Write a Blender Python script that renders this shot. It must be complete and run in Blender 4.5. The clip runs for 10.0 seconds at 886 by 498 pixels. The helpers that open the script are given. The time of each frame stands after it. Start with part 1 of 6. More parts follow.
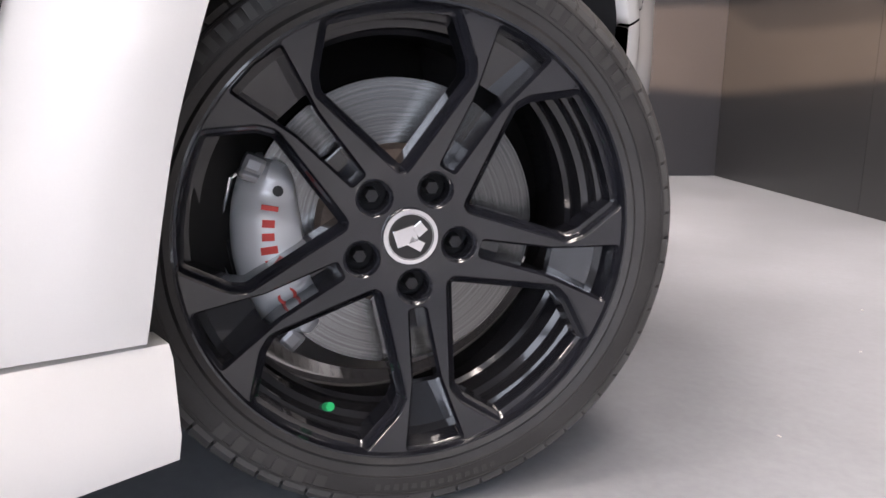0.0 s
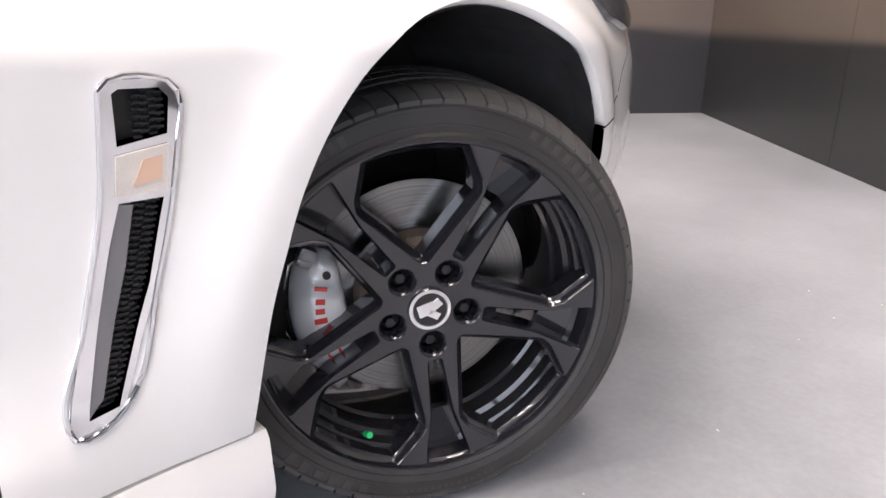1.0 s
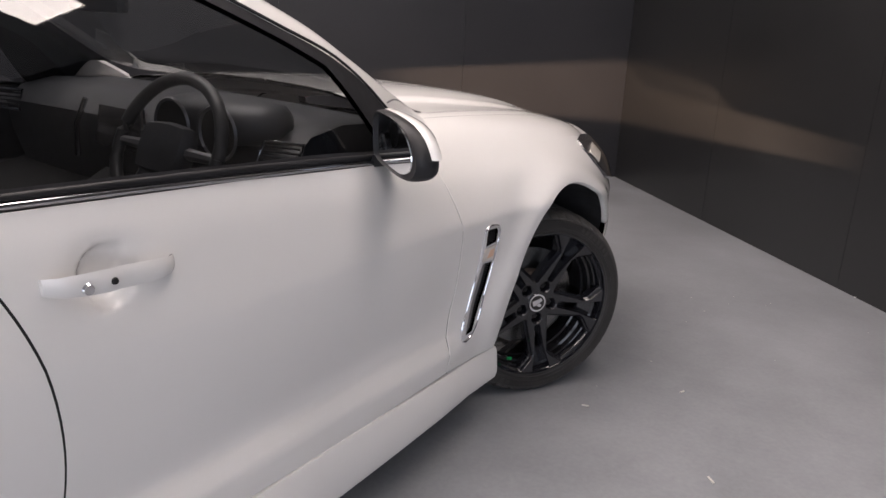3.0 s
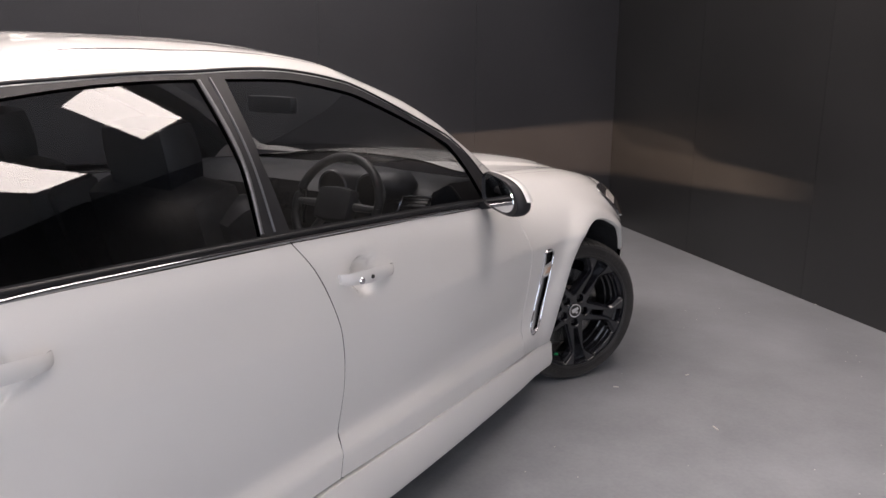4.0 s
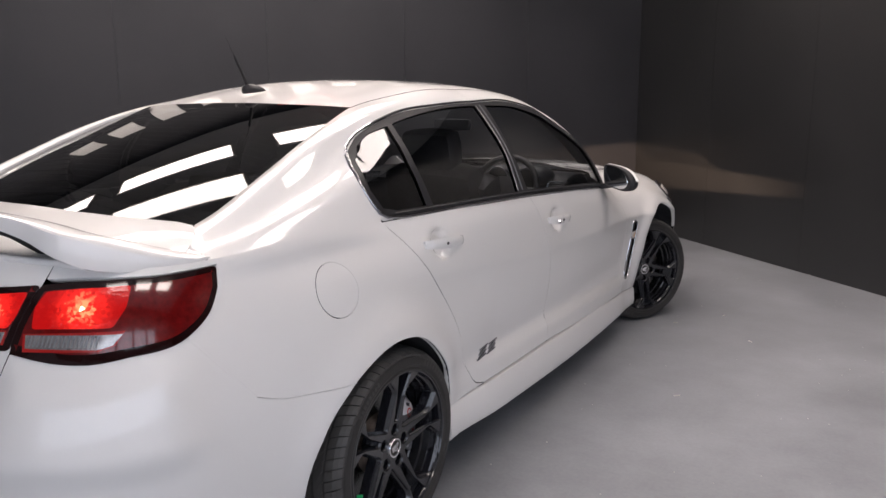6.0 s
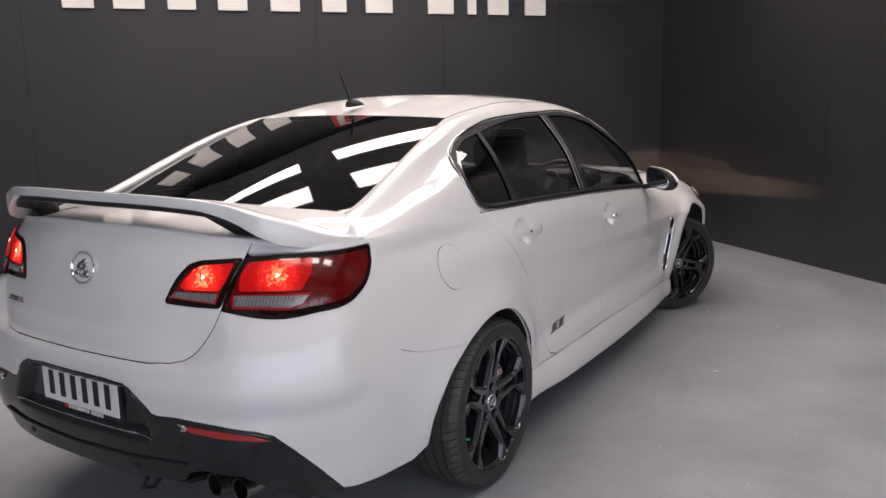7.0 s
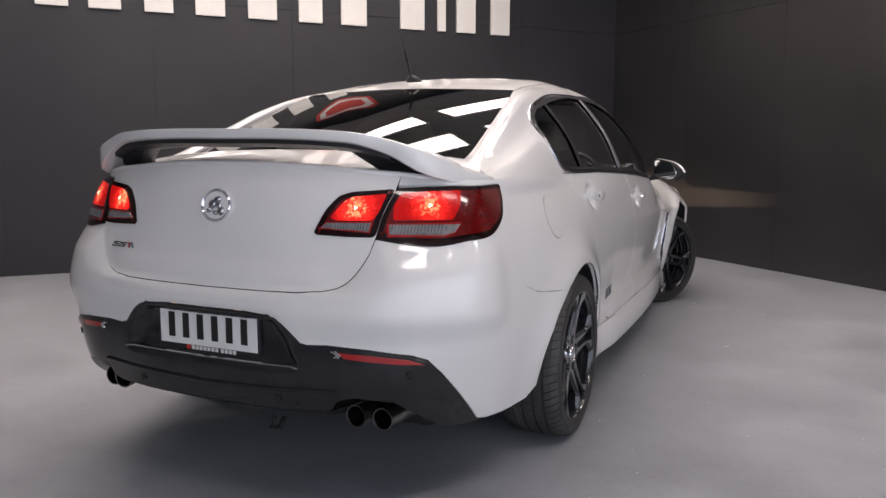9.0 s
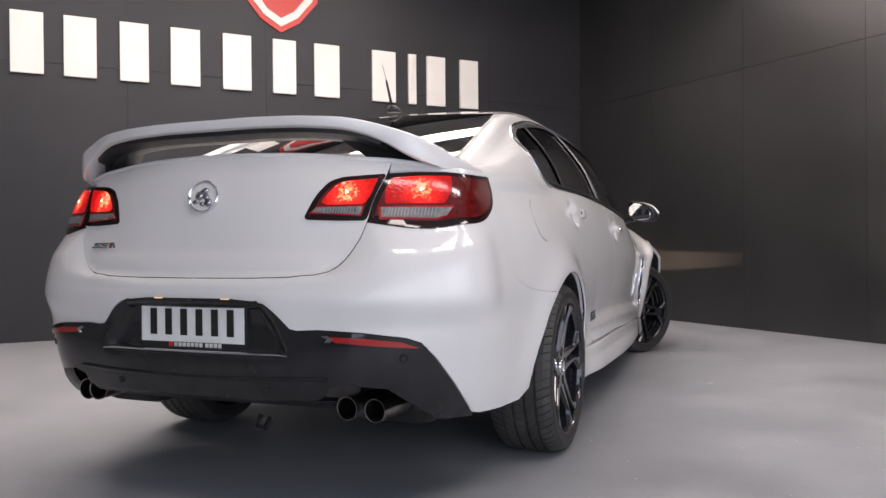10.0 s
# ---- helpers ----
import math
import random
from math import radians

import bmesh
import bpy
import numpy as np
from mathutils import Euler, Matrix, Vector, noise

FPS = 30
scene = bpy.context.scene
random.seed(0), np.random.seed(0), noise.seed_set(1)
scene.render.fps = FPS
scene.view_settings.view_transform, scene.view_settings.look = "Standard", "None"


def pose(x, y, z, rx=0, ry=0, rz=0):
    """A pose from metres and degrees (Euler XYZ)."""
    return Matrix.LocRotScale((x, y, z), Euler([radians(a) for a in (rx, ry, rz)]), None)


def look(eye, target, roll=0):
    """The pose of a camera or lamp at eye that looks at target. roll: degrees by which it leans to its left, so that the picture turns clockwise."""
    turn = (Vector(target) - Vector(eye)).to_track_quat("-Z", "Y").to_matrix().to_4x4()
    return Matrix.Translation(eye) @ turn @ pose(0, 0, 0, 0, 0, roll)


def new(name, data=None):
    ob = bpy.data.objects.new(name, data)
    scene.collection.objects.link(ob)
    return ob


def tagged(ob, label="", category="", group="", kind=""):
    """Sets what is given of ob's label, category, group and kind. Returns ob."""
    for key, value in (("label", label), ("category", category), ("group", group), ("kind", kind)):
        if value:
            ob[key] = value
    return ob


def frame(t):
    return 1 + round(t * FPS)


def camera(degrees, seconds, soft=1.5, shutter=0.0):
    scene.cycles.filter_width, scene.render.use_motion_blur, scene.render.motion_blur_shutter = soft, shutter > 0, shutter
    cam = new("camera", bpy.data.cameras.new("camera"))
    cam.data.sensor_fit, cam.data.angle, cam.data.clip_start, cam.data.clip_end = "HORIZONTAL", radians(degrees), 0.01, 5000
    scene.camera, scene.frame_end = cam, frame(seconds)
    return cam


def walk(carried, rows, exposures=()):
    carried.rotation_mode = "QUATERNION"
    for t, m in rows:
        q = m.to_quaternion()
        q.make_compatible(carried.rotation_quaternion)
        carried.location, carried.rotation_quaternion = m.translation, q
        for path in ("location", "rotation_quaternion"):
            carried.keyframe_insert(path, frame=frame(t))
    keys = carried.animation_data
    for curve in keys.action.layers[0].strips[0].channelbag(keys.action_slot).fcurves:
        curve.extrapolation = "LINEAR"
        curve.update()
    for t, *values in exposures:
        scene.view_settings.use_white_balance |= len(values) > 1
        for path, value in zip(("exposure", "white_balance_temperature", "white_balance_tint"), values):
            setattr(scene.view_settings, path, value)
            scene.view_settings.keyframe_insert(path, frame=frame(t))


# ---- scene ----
cam = camera(58.8, 10.0)
PATH = [
    (0, (1.425, -0.611, 0.505), (0.102, 0.827, 0.077), 0.7),
    (0.5, (1.434, -0.619, 0.551), (0.11, 0.808, 0.093), 0.8),
    (1, (1.522, -0.76, 0.811), (0.267, 0.633, 0.113), 0.7),
    (1.5, (1.7, -1.05, 1.049), (0.466, 0.351, 0.33), 1.3),
    (2, (1.82, -1.425, 1.18), (0.669, 0.055, 0.484), 2.8),
    (2.5, (1.879, -1.833, 1.287), (0.786, -0.301, 0.612), 2.9),
    (2.7, (1.916, -2.008, 1.305), (0.831, -0.463, 0.646), 3.1),
    (3.8, (2.01, -2.963, 1.431), (0.996, -1.319, 0.911), 0.9),
    (4, (2.133, -3.184, 1.457), (1.088, -1.548, 0.975), 0.3),
    (4.5, (2.212, -3.623, 1.464), (1.188, -1.961, 1.03), 0.1),
    (5, (2.255, -4.06, 1.483), (1.24, -2.387, 1.068), -0.3),
    (5.5, (2.294, -4.471, 1.484), (1.283, -2.794, 1.077), -0.4),
    (6, (2.24, -4.857, 1.464), (1.227, -3.179, 1.066), -0.4),
    (6.2, (2.233, -5.007, 1.461), (1.217, -3.331, 1.065), -0.5),
    (7.3, (2.24, -5.635, 1.477), (1.209, -3.956, 1.135), -1.0),
    (7.5, (2.156, -5.777, 1.46), (1.153, -4.077, 1.141), -0.4),
    (8, (1.96, -5.979, 1.424), (0.98, -4.262, 1.12), -0.3),
    (8.5, (1.79, -5.946, 1.346), (0.862, -4.199, 1.053), -0.1),
    (9, (1.671, -5.957, 1.175), (0.859, -4.15, 0.907), 0.2),
    (9.5, (1.642, -5.973, 0.942), (0.874, -4.127, 0.894), 0.2),
    (10, (1.599, -5.992, 0.822), (0.86, -4.134, 0.809), -0.5),
]
EXPOSURES = [(0.0, 1.50, 6750, 19), (1.0, 1.42, 6750, 19), (1.5, 0.02, 6750, 19), (2.0, -0.05, 6750, 19), (2.5, 0.05, 6750, 19), (4.0, -0.05, 6750, 19), (6.0, -0.1, 6750, 19), (7.5, -0.20, 6750, 19), (8.5, -0.12, 6750, 19), (9.0, -0.08, 6750, 19), (9.5, 0.12, 6750, 19), (10.0, 0.22, 6750, 19)]
walk(cam, [(t, look(eye, target, roll)) for t, eye, target, roll in PATH], EXPOSURES)

# ---------- world, lamps ----------
world = bpy.data.worlds.new("world")
world.use_nodes = True
world.node_tree.nodes["Background"].inputs[0].default_value = (0.01, 0.01, 0.012, 1)
world.node_tree.nodes["Background"].inputs[1].default_value = 0.2
scene.world = world


# ---------- materials ----------
def material(name, color, rough=0.5, metal=0.0, coat=0.0, coat_rough=0.03, spec=0.5):
    m = bpy.data.materials.new(name)
    m.use_nodes = True
    b = m.node_tree.nodes["Principled BSDF"]
    b.inputs["Base Color"].default_value = (*color, 1)
    b.inputs["Roughness"].default_value = rough
    b.inputs["Metallic"].default_value = metal
    b.inputs["Coat Weight"].default_value = coat
    b.inputs["Coat Roughness"].default_value = coat_rough
    b.inputs["Specular IOR Level"].default_value = spec
    return m


def grained(m, scale=8.0, dark=0.8, light=1.1, fine=120.0, bump=0.0, rough_vary=0.0, stretch=(1, 1, 1), detail=6.0, fleck=0.35, ragged=0.5):
    """Breaks up a plain material's colour, gloss and relief at two scales."""
    nt = m.node_tree
    nodes, links = nt.nodes, nt.links
    b = nodes["Principled BSDF"]
    base = tuple(b.inputs["Base Color"].default_value)
    tc = nodes.new("ShaderNodeTexCoord")
    mp = nodes.new("ShaderNodeMapping")
    mp.inputs["Scale"].default_value = stretch
    links.new(tc.outputs["Object"], mp.inputs["Vector"])
    big = nodes.new("ShaderNodeTexNoise")
    big.inputs["Scale"].default_value, big.inputs["Detail"].default_value = scale, detail
    big.inputs["Roughness"].default_value = ragged
    small = nodes.new("ShaderNodeTexNoise")
    small.inputs["Scale"].default_value, small.inputs["Detail"].default_value = fine, 3.0
    links.new(mp.outputs[0], big.inputs["Vector"])
    links.new(mp.outputs[0], small.inputs["Vector"])
    add = nodes.new("ShaderNodeMath")
    add.operation = "MULTIPLY_ADD"
    add.inputs[1].default_value = fleck
    links.new(small.outputs[0], add.inputs[0])
    links.new(big.outputs[0], add.inputs[2])
    ramp = nodes.new("ShaderNodeValToRGB")
    ramp.color_ramp.elements[0].position, ramp.color_ramp.elements[1].position = 0.42, 0.95
    ramp.color_ramp.elements[0].color = (*(min(1, c * dark) for c in base[:3]), 1)
    ramp.color_ramp.elements[1].color = (*(min(1, c * light) for c in base[:3]), 1)
    links.new(add.outputs[0], ramp.inputs[0])
    links.new(ramp.outputs[0], b.inputs["Base Color"])
    if rough_vary:
        r = nodes.new("ShaderNodeMapRange")
        r.inputs[3].default_value = b.inputs["Roughness"].default_value - rough_vary
        r.inputs[4].default_value = b.inputs["Roughness"].default_value + rough_vary
        r.inputs[1].default_value, r.inputs[2].default_value = 0.35, 0.95
        links.new(add.outputs[0], r.inputs[0])
        links.new(r.outputs[0], b.inputs["Roughness"])
    if bump:
        bp = nodes.new("ShaderNodeBump")
        bp.inputs["Strength"].default_value, bp.inputs["Distance"].default_value = 0.5, bump
        links.new(add.outputs[0], bp.inputs["Height"])
        links.new(bp.outputs[0], b.inputs["Normal"])
    return m


def emitter(name, color, strength):
    m = bpy.data.materials.new(name)
    m.use_nodes = True
    b = m.node_tree.nodes["Principled BSDF"]
    b.inputs["Base Color"].default_value = (*color, 1)
    b.inputs["Emission Color"].default_value = (*color, 1)
    b.inputs["Emission Strength"].default_value = strength
    return m


def tinted_glass(name, tint, gloss=0.02, shine=1.0):
    """A thin pane: it lets light straight through, tinted, and mirrors by Fresnel."""
    m = bpy.data.materials.new(name)
    m.use_nodes = True
    nt = m.node_tree
    nt.nodes.remove(nt.nodes["Principled BSDF"])
    out = nt.nodes["Material Output"]
    tr = nt.nodes.new("ShaderNodeBsdfTransparent")
    tr.inputs[0].default_value = (*tint, 1)
    gl = nt.nodes.new("ShaderNodeBsdfGlossy")
    gl.inputs["Roughness"].default_value = gloss
    gl.inputs["Color"].default_value = (shine, shine, shine, 1)
    lw = nt.nodes.new("ShaderNodeLayerWeight")
    lw.inputs["Blend"].default_value = 0.5
    steep = nt.nodes.new("ShaderNodeMath")
    steep.operation = "POWER"
    steep.inputs[1].default_value = 5.0
    nt.links.new(lw.outputs["Facing"], steep.inputs[0])
    fr = nt.nodes.new("ShaderNodeMath")
    fr.operation = "MULTIPLY_ADD"
    fr.inputs[1].default_value, fr.inputs[2].default_value = 0.93, 0.055
    nt.links.new(steep.outputs[0], fr.inputs[0])
    mix = nt.nodes.new("ShaderNodeMixShader")
    nt.links.new(fr.outputs[0], mix.inputs[0])
    nt.links.new(tr.outputs[0], mix.inputs[1])
    nt.links.new(gl.outputs[0], mix.inputs[2])
    nt.links.new(mix.outputs[0], out.inputs["Surface"])
    return m


def ringed(m):
    """Fine turned rings round the local x axis, with a few worn streaks."""
    nt = m.node_tree
    nodes, links = nt.nodes, nt.links
    b = nodes["Principled BSDF"]
    base = tuple(b.inputs["Base Color"].default_value)[:3]
    tc = nodes.new("ShaderNodeTexCoord")
    flat = nodes.new("ShaderNodeVectorMath")
    flat.operation = "MULTIPLY"
    flat.inputs[1].default_value = (0, 1, 1)
    links.new(tc.outputs["Object"], flat.inputs[0])
    far = nodes.new("ShaderNodeVectorMath")
    far.operation = "LENGTH"
    links.new(flat.outputs[0], far.inputs[0])
    ring = nodes.new("ShaderNodeTexNoise")
    ring.noise_dimensions = "1D"
    ring.inputs["Scale"].default_value, ring.inputs["Detail"].default_value = 320.0, 5.0
    links.new(far.outputs["Value"], ring.inputs["W"])
    ramp = nodes.new("ShaderNodeValToRGB")
    ramp.color_ramp.elements[0].position, ramp.color_ramp.elements[1].position = 0.30, 0.72
    ramp.color_ramp.elements[0].color = (*(c * 0.70 for c in base), 1)
    ramp.color_ramp.elements[1].color = (*(min(1, c * 1.2) for c in base), 1)
    links.new(ring.outputs[0], ramp.inputs[0])
    links.new(ramp.outputs[0], b.inputs["Base Color"])
    bp = nodes.new("ShaderNodeBump")
    b.inputs["Anisotropic"].default_value = 0.75
    tan = nodes.new("ShaderNodeTangent")
    tan.direction_type, tan.axis = "RADIAL", "X"
    links.new(tan.outputs[0], b.inputs["Tangent"])
    bp.inputs["Strength"].default_value, bp.inputs["Distance"].default_value = 0.3, 0.0004
    links.new(ring.outputs[0], bp.inputs["Height"])
    links.new(bp.outputs[0], b.inputs["Normal"])
    return m


def glowing_lens(name, bulb, power):
    """A faceted red lens lit by the bulb behind it: strongest near the bulb, broken up by its prisms."""
    m = material(name, (0.30, 0.006, 0.005), 0.12, coat=0.3, spec=0.3)
    nt = m.node_tree
    nodes, links = nt.nodes, nt.links
    b = nodes["Principled BSDF"]
    tc = nodes.new("ShaderNodeTexCoord")
    off = nodes.new("ShaderNodeVectorMath")
    off.operation = "DISTANCE"
    off.inputs[1].default_value = bulb
    links.new(tc.outputs["Object"], off.inputs[0])
    near_ = nodes.new("ShaderNodeMapRange")
    near_.interpolation_type = "SMOOTHSTEP"
    near_.inputs[1].default_value, near_.inputs[2].default_value = 0.0, 0.085
    near_.inputs[3].default_value, near_.inputs[4].default_value = 1.0, 0.12
    links.new(off.outputs["Value"], near_.inputs[0])
    cells = nodes.new("ShaderNodeTexVoronoi")
    cells.inputs["Scale"].default_value = 130.0
    links.new(tc.outputs["Object"], cells.inputs["Vector"])
    streak = nodes.new("ShaderNodeTexNoise")
    streak.inputs["Scale"].default_value, streak.inputs["Detail"].default_value = 42.0, 4.0
    links.new(tc.outputs["Object"], streak.inputs["Vector"])
    mixn = nodes.new("ShaderNodeMath")
    mixn.operation = "MULTIPLY"
    links.new(cells.outputs["Color"], mixn.inputs[0])
    links.new(streak.outputs[0], mixn.inputs[1])
    wob = nodes.new("ShaderNodeMath")
    wob.operation = "MULTIPLY_ADD"
    wob.inputs[1].default_value, wob.inputs[2].default_value = 1.5, 0.50
    links.new(mixn.outputs[0], wob.inputs[0])
    lit = nodes.new("ShaderNodeMath")
    lit.operation = "MULTIPLY"
    links.new(near_.outputs[0], lit.inputs[0])
    links.new(wob.outputs[0], lit.inputs[1])
    ramp = nodes.new("ShaderNodeValToRGB")
    ramp.color_ramp.elements[0].position, ramp.color_ramp.elements[1].position = 0.1, 1.0
    ramp.color_ramp.elements[0].color, ramp.color_ramp.elements[1].color = (0.30, 0.002, 0.002, 1), (1.0, 0.50, 0.22, 1)
    e = ramp.color_ramp.elements.new(0.62)
    e.color = (1.0, 0.03, 0.02, 1)
    links.new(lit.outputs[0], ramp.inputs[0])
    links.new(ramp.outputs[0], b.inputs["Emission Color"])
    b.inputs["Emission Strength"].default_value = power
    bp = nodes.new("ShaderNodeBump")
    bp.inputs["Strength"].default_value, bp.inputs["Distance"].default_value = 0.5, 0.001
    links.new(cells.outputs["Distance"], bp.inputs["Height"])
    links.new(bp.outputs[0], b.inputs["Normal"])
    return m


M_PAINT = grained(material("white_paint", (0.77, 0.757, 0.74), 0.42, coat=1.0, coat_rough=0.025), 1.5, 0.97, 1.02, 600.0)
M_BLACKGLOSS = grained(material("gloss_black", (0.017, 0.017, 0.019), 0.06), 14, 0.8, 1.3, 700, 0.0, 0.03)
M_BLACKPLASTIC = grained(material("black_plastic", (0.019, 0.019, 0.021), 0.45, spec=0.3), 30, 0.8, 1.3, 900.0, 0.0004, 0.08)
M_LINER = grained(material("wheel_arch_felt", (0.020, 0.020, 0.022), 0.9), 20, 0.6, 1.4, 500, 0.001)
M_GAP = material("dark_inner_steel", (0.01, 0.01, 0.01), 0.9)
M_CHROME = material("chrome", (0.78, 0.78, 0.80), 0.08, 1.0)
M_DARKCHROME = material("dark_chrome", (0.42, 0.42, 0.44), 0.12, 1.0)
M_MIRROR = material("mirror", (0.85, 0.86, 0.87), 0.015, 1.0)
M_TRIMGREY = material("satin_grey_trim", (0.20, 0.20, 0.21), 0.3, 0.6)
M_RUBBER = grained(material("tyre_rubber", (0.027, 0.0255, 0.025), 0.48, spec=0.4), 12, 0.75, 1.5, 300, 0.0004, 0.1)
M_TREAD = grained(material("dusty_tread_rubber", (0.052, 0.050, 0.048), 0.62), 12, 0.7, 1.4, 300, 0.0004, 0.1)
M_RUBBERMARK = material("raised_rubber", (0.036, 0.034, 0.032), 0.42)
M_PLATELAMP = emitter("plate_lamp", (1.0, 0.62, 0.35), 1.2)
M_RIM = grained(material("satin_black_alloy", (0.0125, 0.0130, 0.0168), 0.24, coat=1.0, coat_rough=0.03, spec=0.25), 9, 0.92, 1.1, 300)
M_DISC = ringed(material("brake_disc_steel", (0.20, 0.20, 0.20), 0.26, 1.0))
M_HAT = grained(material("rusty_disc_hat", (0.10, 0.075, 0.06), 0.8), 30, 0.6, 1.5, 200)
M_CALIPER = material("silver_caliper_paint", (0.60, 0.61, 0.63), 0.32, 0.15, coat=0.6)
M_RED = material("red_lettering", (0.55, 0.03, 0.02), 0.4)
M_GREEN = material("green_valve_cap", (0.0, 0.42, 0.13), 0.4)
M_WINDOW = tinted_glass("tinted_glass", (0.52, 0.535, 0.56))
M_SCREEN = tinted_glass("windscreen_glass", (0.80, 0.82, 0.81))
M_REARGLASS = tinted_glass("rear_glass", (0.10, 0.10, 0.105))
M_SEAT = grained(material("black_leather", (0.028, 0.029, 0.032), 0.42), 30, 0.8, 1.4, 300, 0.0006)
M_HEADLINING = grained(material("grey_headlining", (0.30, 0.29, 0.28), 0.9), 10, 0.9, 1.1, 400)
M_DASH = grained(material("black_dash", (0.034, 0.036, 0.041), 0.45), 30, 0.8, 1.3, 500, 0.0004)
M_FLOOR = grained(material("grey_painted_concrete", (0.325, 0.338, 0.360), 0.42), 1.5, 0.72, 1.22, 60, 0.0002, 0.12, detail=11.0, fleck=0.22, ragged=0.66)
M_WALL = grained(material("charcoal_wall_paint", (0.029, 0.0292, 0.033), 0.5, spec=0.3), 1.2, 0.85, 1.2, 90, 0.0003, 0.08)
M_WALLDARK = grained(material("black_glossy_panel", (0.020, 0.020, 0.021), 0.34, spec=0.75), 1.2, 0.8, 1.25, 90, 0.0003, 0.08)
M_CEIL = grained(material("white_ceiling_board", (0.55, 0.55, 0.55), 0.8), 2, 0.9, 1.05, 80)
M_LETTER = grained(material("off_white_acrylic", (0.74, 0.72, 0.68), 0.5), 6, 0.95, 1.03, 200)
M_LED = emitter("lamp_panel", (1.0, 0.945, 0.885), 14.9)
M_ROOM = grained(material("grey_wall_paint", (0.20, 0.20, 0.205), 0.6), 1.5, 0.9, 1.08, 90, 0.0003)
M_DAY = emitter("daylight_pane", (0.74, 0.86, 1.0), 2.1)
M_TAILRED = grained(material("red_lens", (0.13, 0.004, 0.004), 0.12, coat=0.8), 70, 0.65, 1.25, 260, 0.0003)
M_TAILCLEAR = grained(material("clear_ribbed_lens", (0.55, 0.52, 0.51), 0.15, 0.7, coat=1.0), 60, 0.55, 1.25, 260)
M_REFLECTOR = grained(material("plain_red_lens", (0.36, 0.012, 0.010), 0.18, coat=0.8), 300, 0.85, 1.15, 900)
M_TAILDARK = material("smoked_lens", (0.012, 0.003, 0.003), 0.08)
M_AMBER = material("amber_lens", (0.62, 0.40, 0.29), 0.2, coat=1.0)
M_PLATE = grained(material("plate_white", (0.84, 0.84, 0.82), 0.4), 40, 0.93, 1.02, 300)
M_INK = material("black_ink", (0.01, 0.01, 0.01), 0.5)
M_EXHAUST = grained(material("sooty_steel", (0.35, 0.34, 0.33), 0.3, 1.0), 30, 0.4, 1.1, 200)


# ---------- mesh helpers ----------
def flat_mesh(name, verts, faces, mat, smooth=False, normals=None):
    me = bpy.data.meshes.new(name)
    me.from_pydata([tuple(map(float, v)) for v in verts], [], [tuple(map(int, f)) for f in faces])
    me.materials.append(mat)
    if smooth or normals is not None:
        me.shade_smooth()
    if normals is not None:
        loops = np.zeros((len(me.loops), 3))
        vi = np.zeros(len(me.loops), dtype=np.int32)
        me.loops.foreach_get("vertex_index", vi)
        loops[:] = np.asarray(normals)[vi]
        me.normals_split_custom_set([tuple(n) for n in loops])
    return me


def part(name, bm, mat, parent=None, label="", smooth=False):
    """Links a bmesh, or a ready mesh, as one object under its thing."""
    if isinstance(bm, bmesh.types.BMesh):
        bmesh.ops.recalc_face_normals(bm, faces=bm.faces)
        me = bpy.data.meshes.new(name)
        bm.to_mesh(me)
        bm.free()
        me.materials.append(mat)
        if smooth:
            me.shade_smooth()
            me.set_sharp_from_angle(angle=radians(38))
    else:
        me = bm
    ob = new(name, me)
    ob.parent = parent
    if label:
        ob["label"] = label
    return ob


def bm_box(bm, c, s, rot=None, bevel=0.0):
    m = Matrix.Translation(c)
    if rot is not None:
        m = m @ rot
    r = bmesh.ops.create_cube(bm, size=1.0, matrix=m @ Matrix.Diagonal((*s, 1)))
    if bevel:
        vs = set(r["verts"])
        es = [e for e in bm.edges if e.verts[0] in vs and e.verts[1] in vs]
        bmesh.ops.bevel(bm, geom=es, offset=bevel, segments=2, affect="EDGES", profile=0.6)
    return bm


def box(c, s, bevel=0.0, rot=None):
    return bm_box(bmesh.new(), c, s, rot, bevel)


def lathe(profile, n=64, axis="x", bm=None, m=None, closed=False):
    """Turns (radius, along) pairs round the x axis."""
    bm = bm or bmesh.new()
    m = m or Matrix()
    rings = []
    for r, h in profile:
        rings.append([bm.verts.new(m @ Vector((h, r * math.cos(2 * math.pi * k / n), r * math.sin(2 * math.pi * k / n)))) for k in range(n)])
    pairs = list(zip(rings, rings[1:])) + ([(rings[-1], rings[0])] if closed else [])
    for a, b in pairs:
        for k in range(n):
            bm.faces.new((a[k], a[(k + 1) % n], b[(k + 1) % n], b[k]))
    return bm


def tube(points, radius, n=10, bm=None, cap=True):
    """A round bar along a polyline."""
    bm = bm or bmesh.new()
    pts = [Vector(p) for p in points]
    radii = radius if isinstance(radius, (list, tuple)) else [radius] * len(pts)
    up = Vector((0, 0, 1))
    rings = []
    for i, p in enumerate(pts):
        d = (pts[min(i + 1, len(pts) - 1)] - pts[max(i - 1, 0)]).normalized()
        a = d.cross(up if abs(d.z) < 0.9 else Vector((1, 0, 0))).normalized()
        b = d.cross(a)
        rings.append([bm.verts.new(p + radii[i] * (a * math.cos(2 * math.pi * k / n) + b * math.sin(2 * math.pi * k / n))) for k in range(n)])
    for a, b in zip(rings, rings[1:]):
        for k in range(n):
            bm.faces.new((a[k], a[(k + 1) % n], b[(k + 1) % n], b[k]))
    if cap:
        bm.faces.new(rings[0])
        bm.faces.new(rings[-1])
    return bm


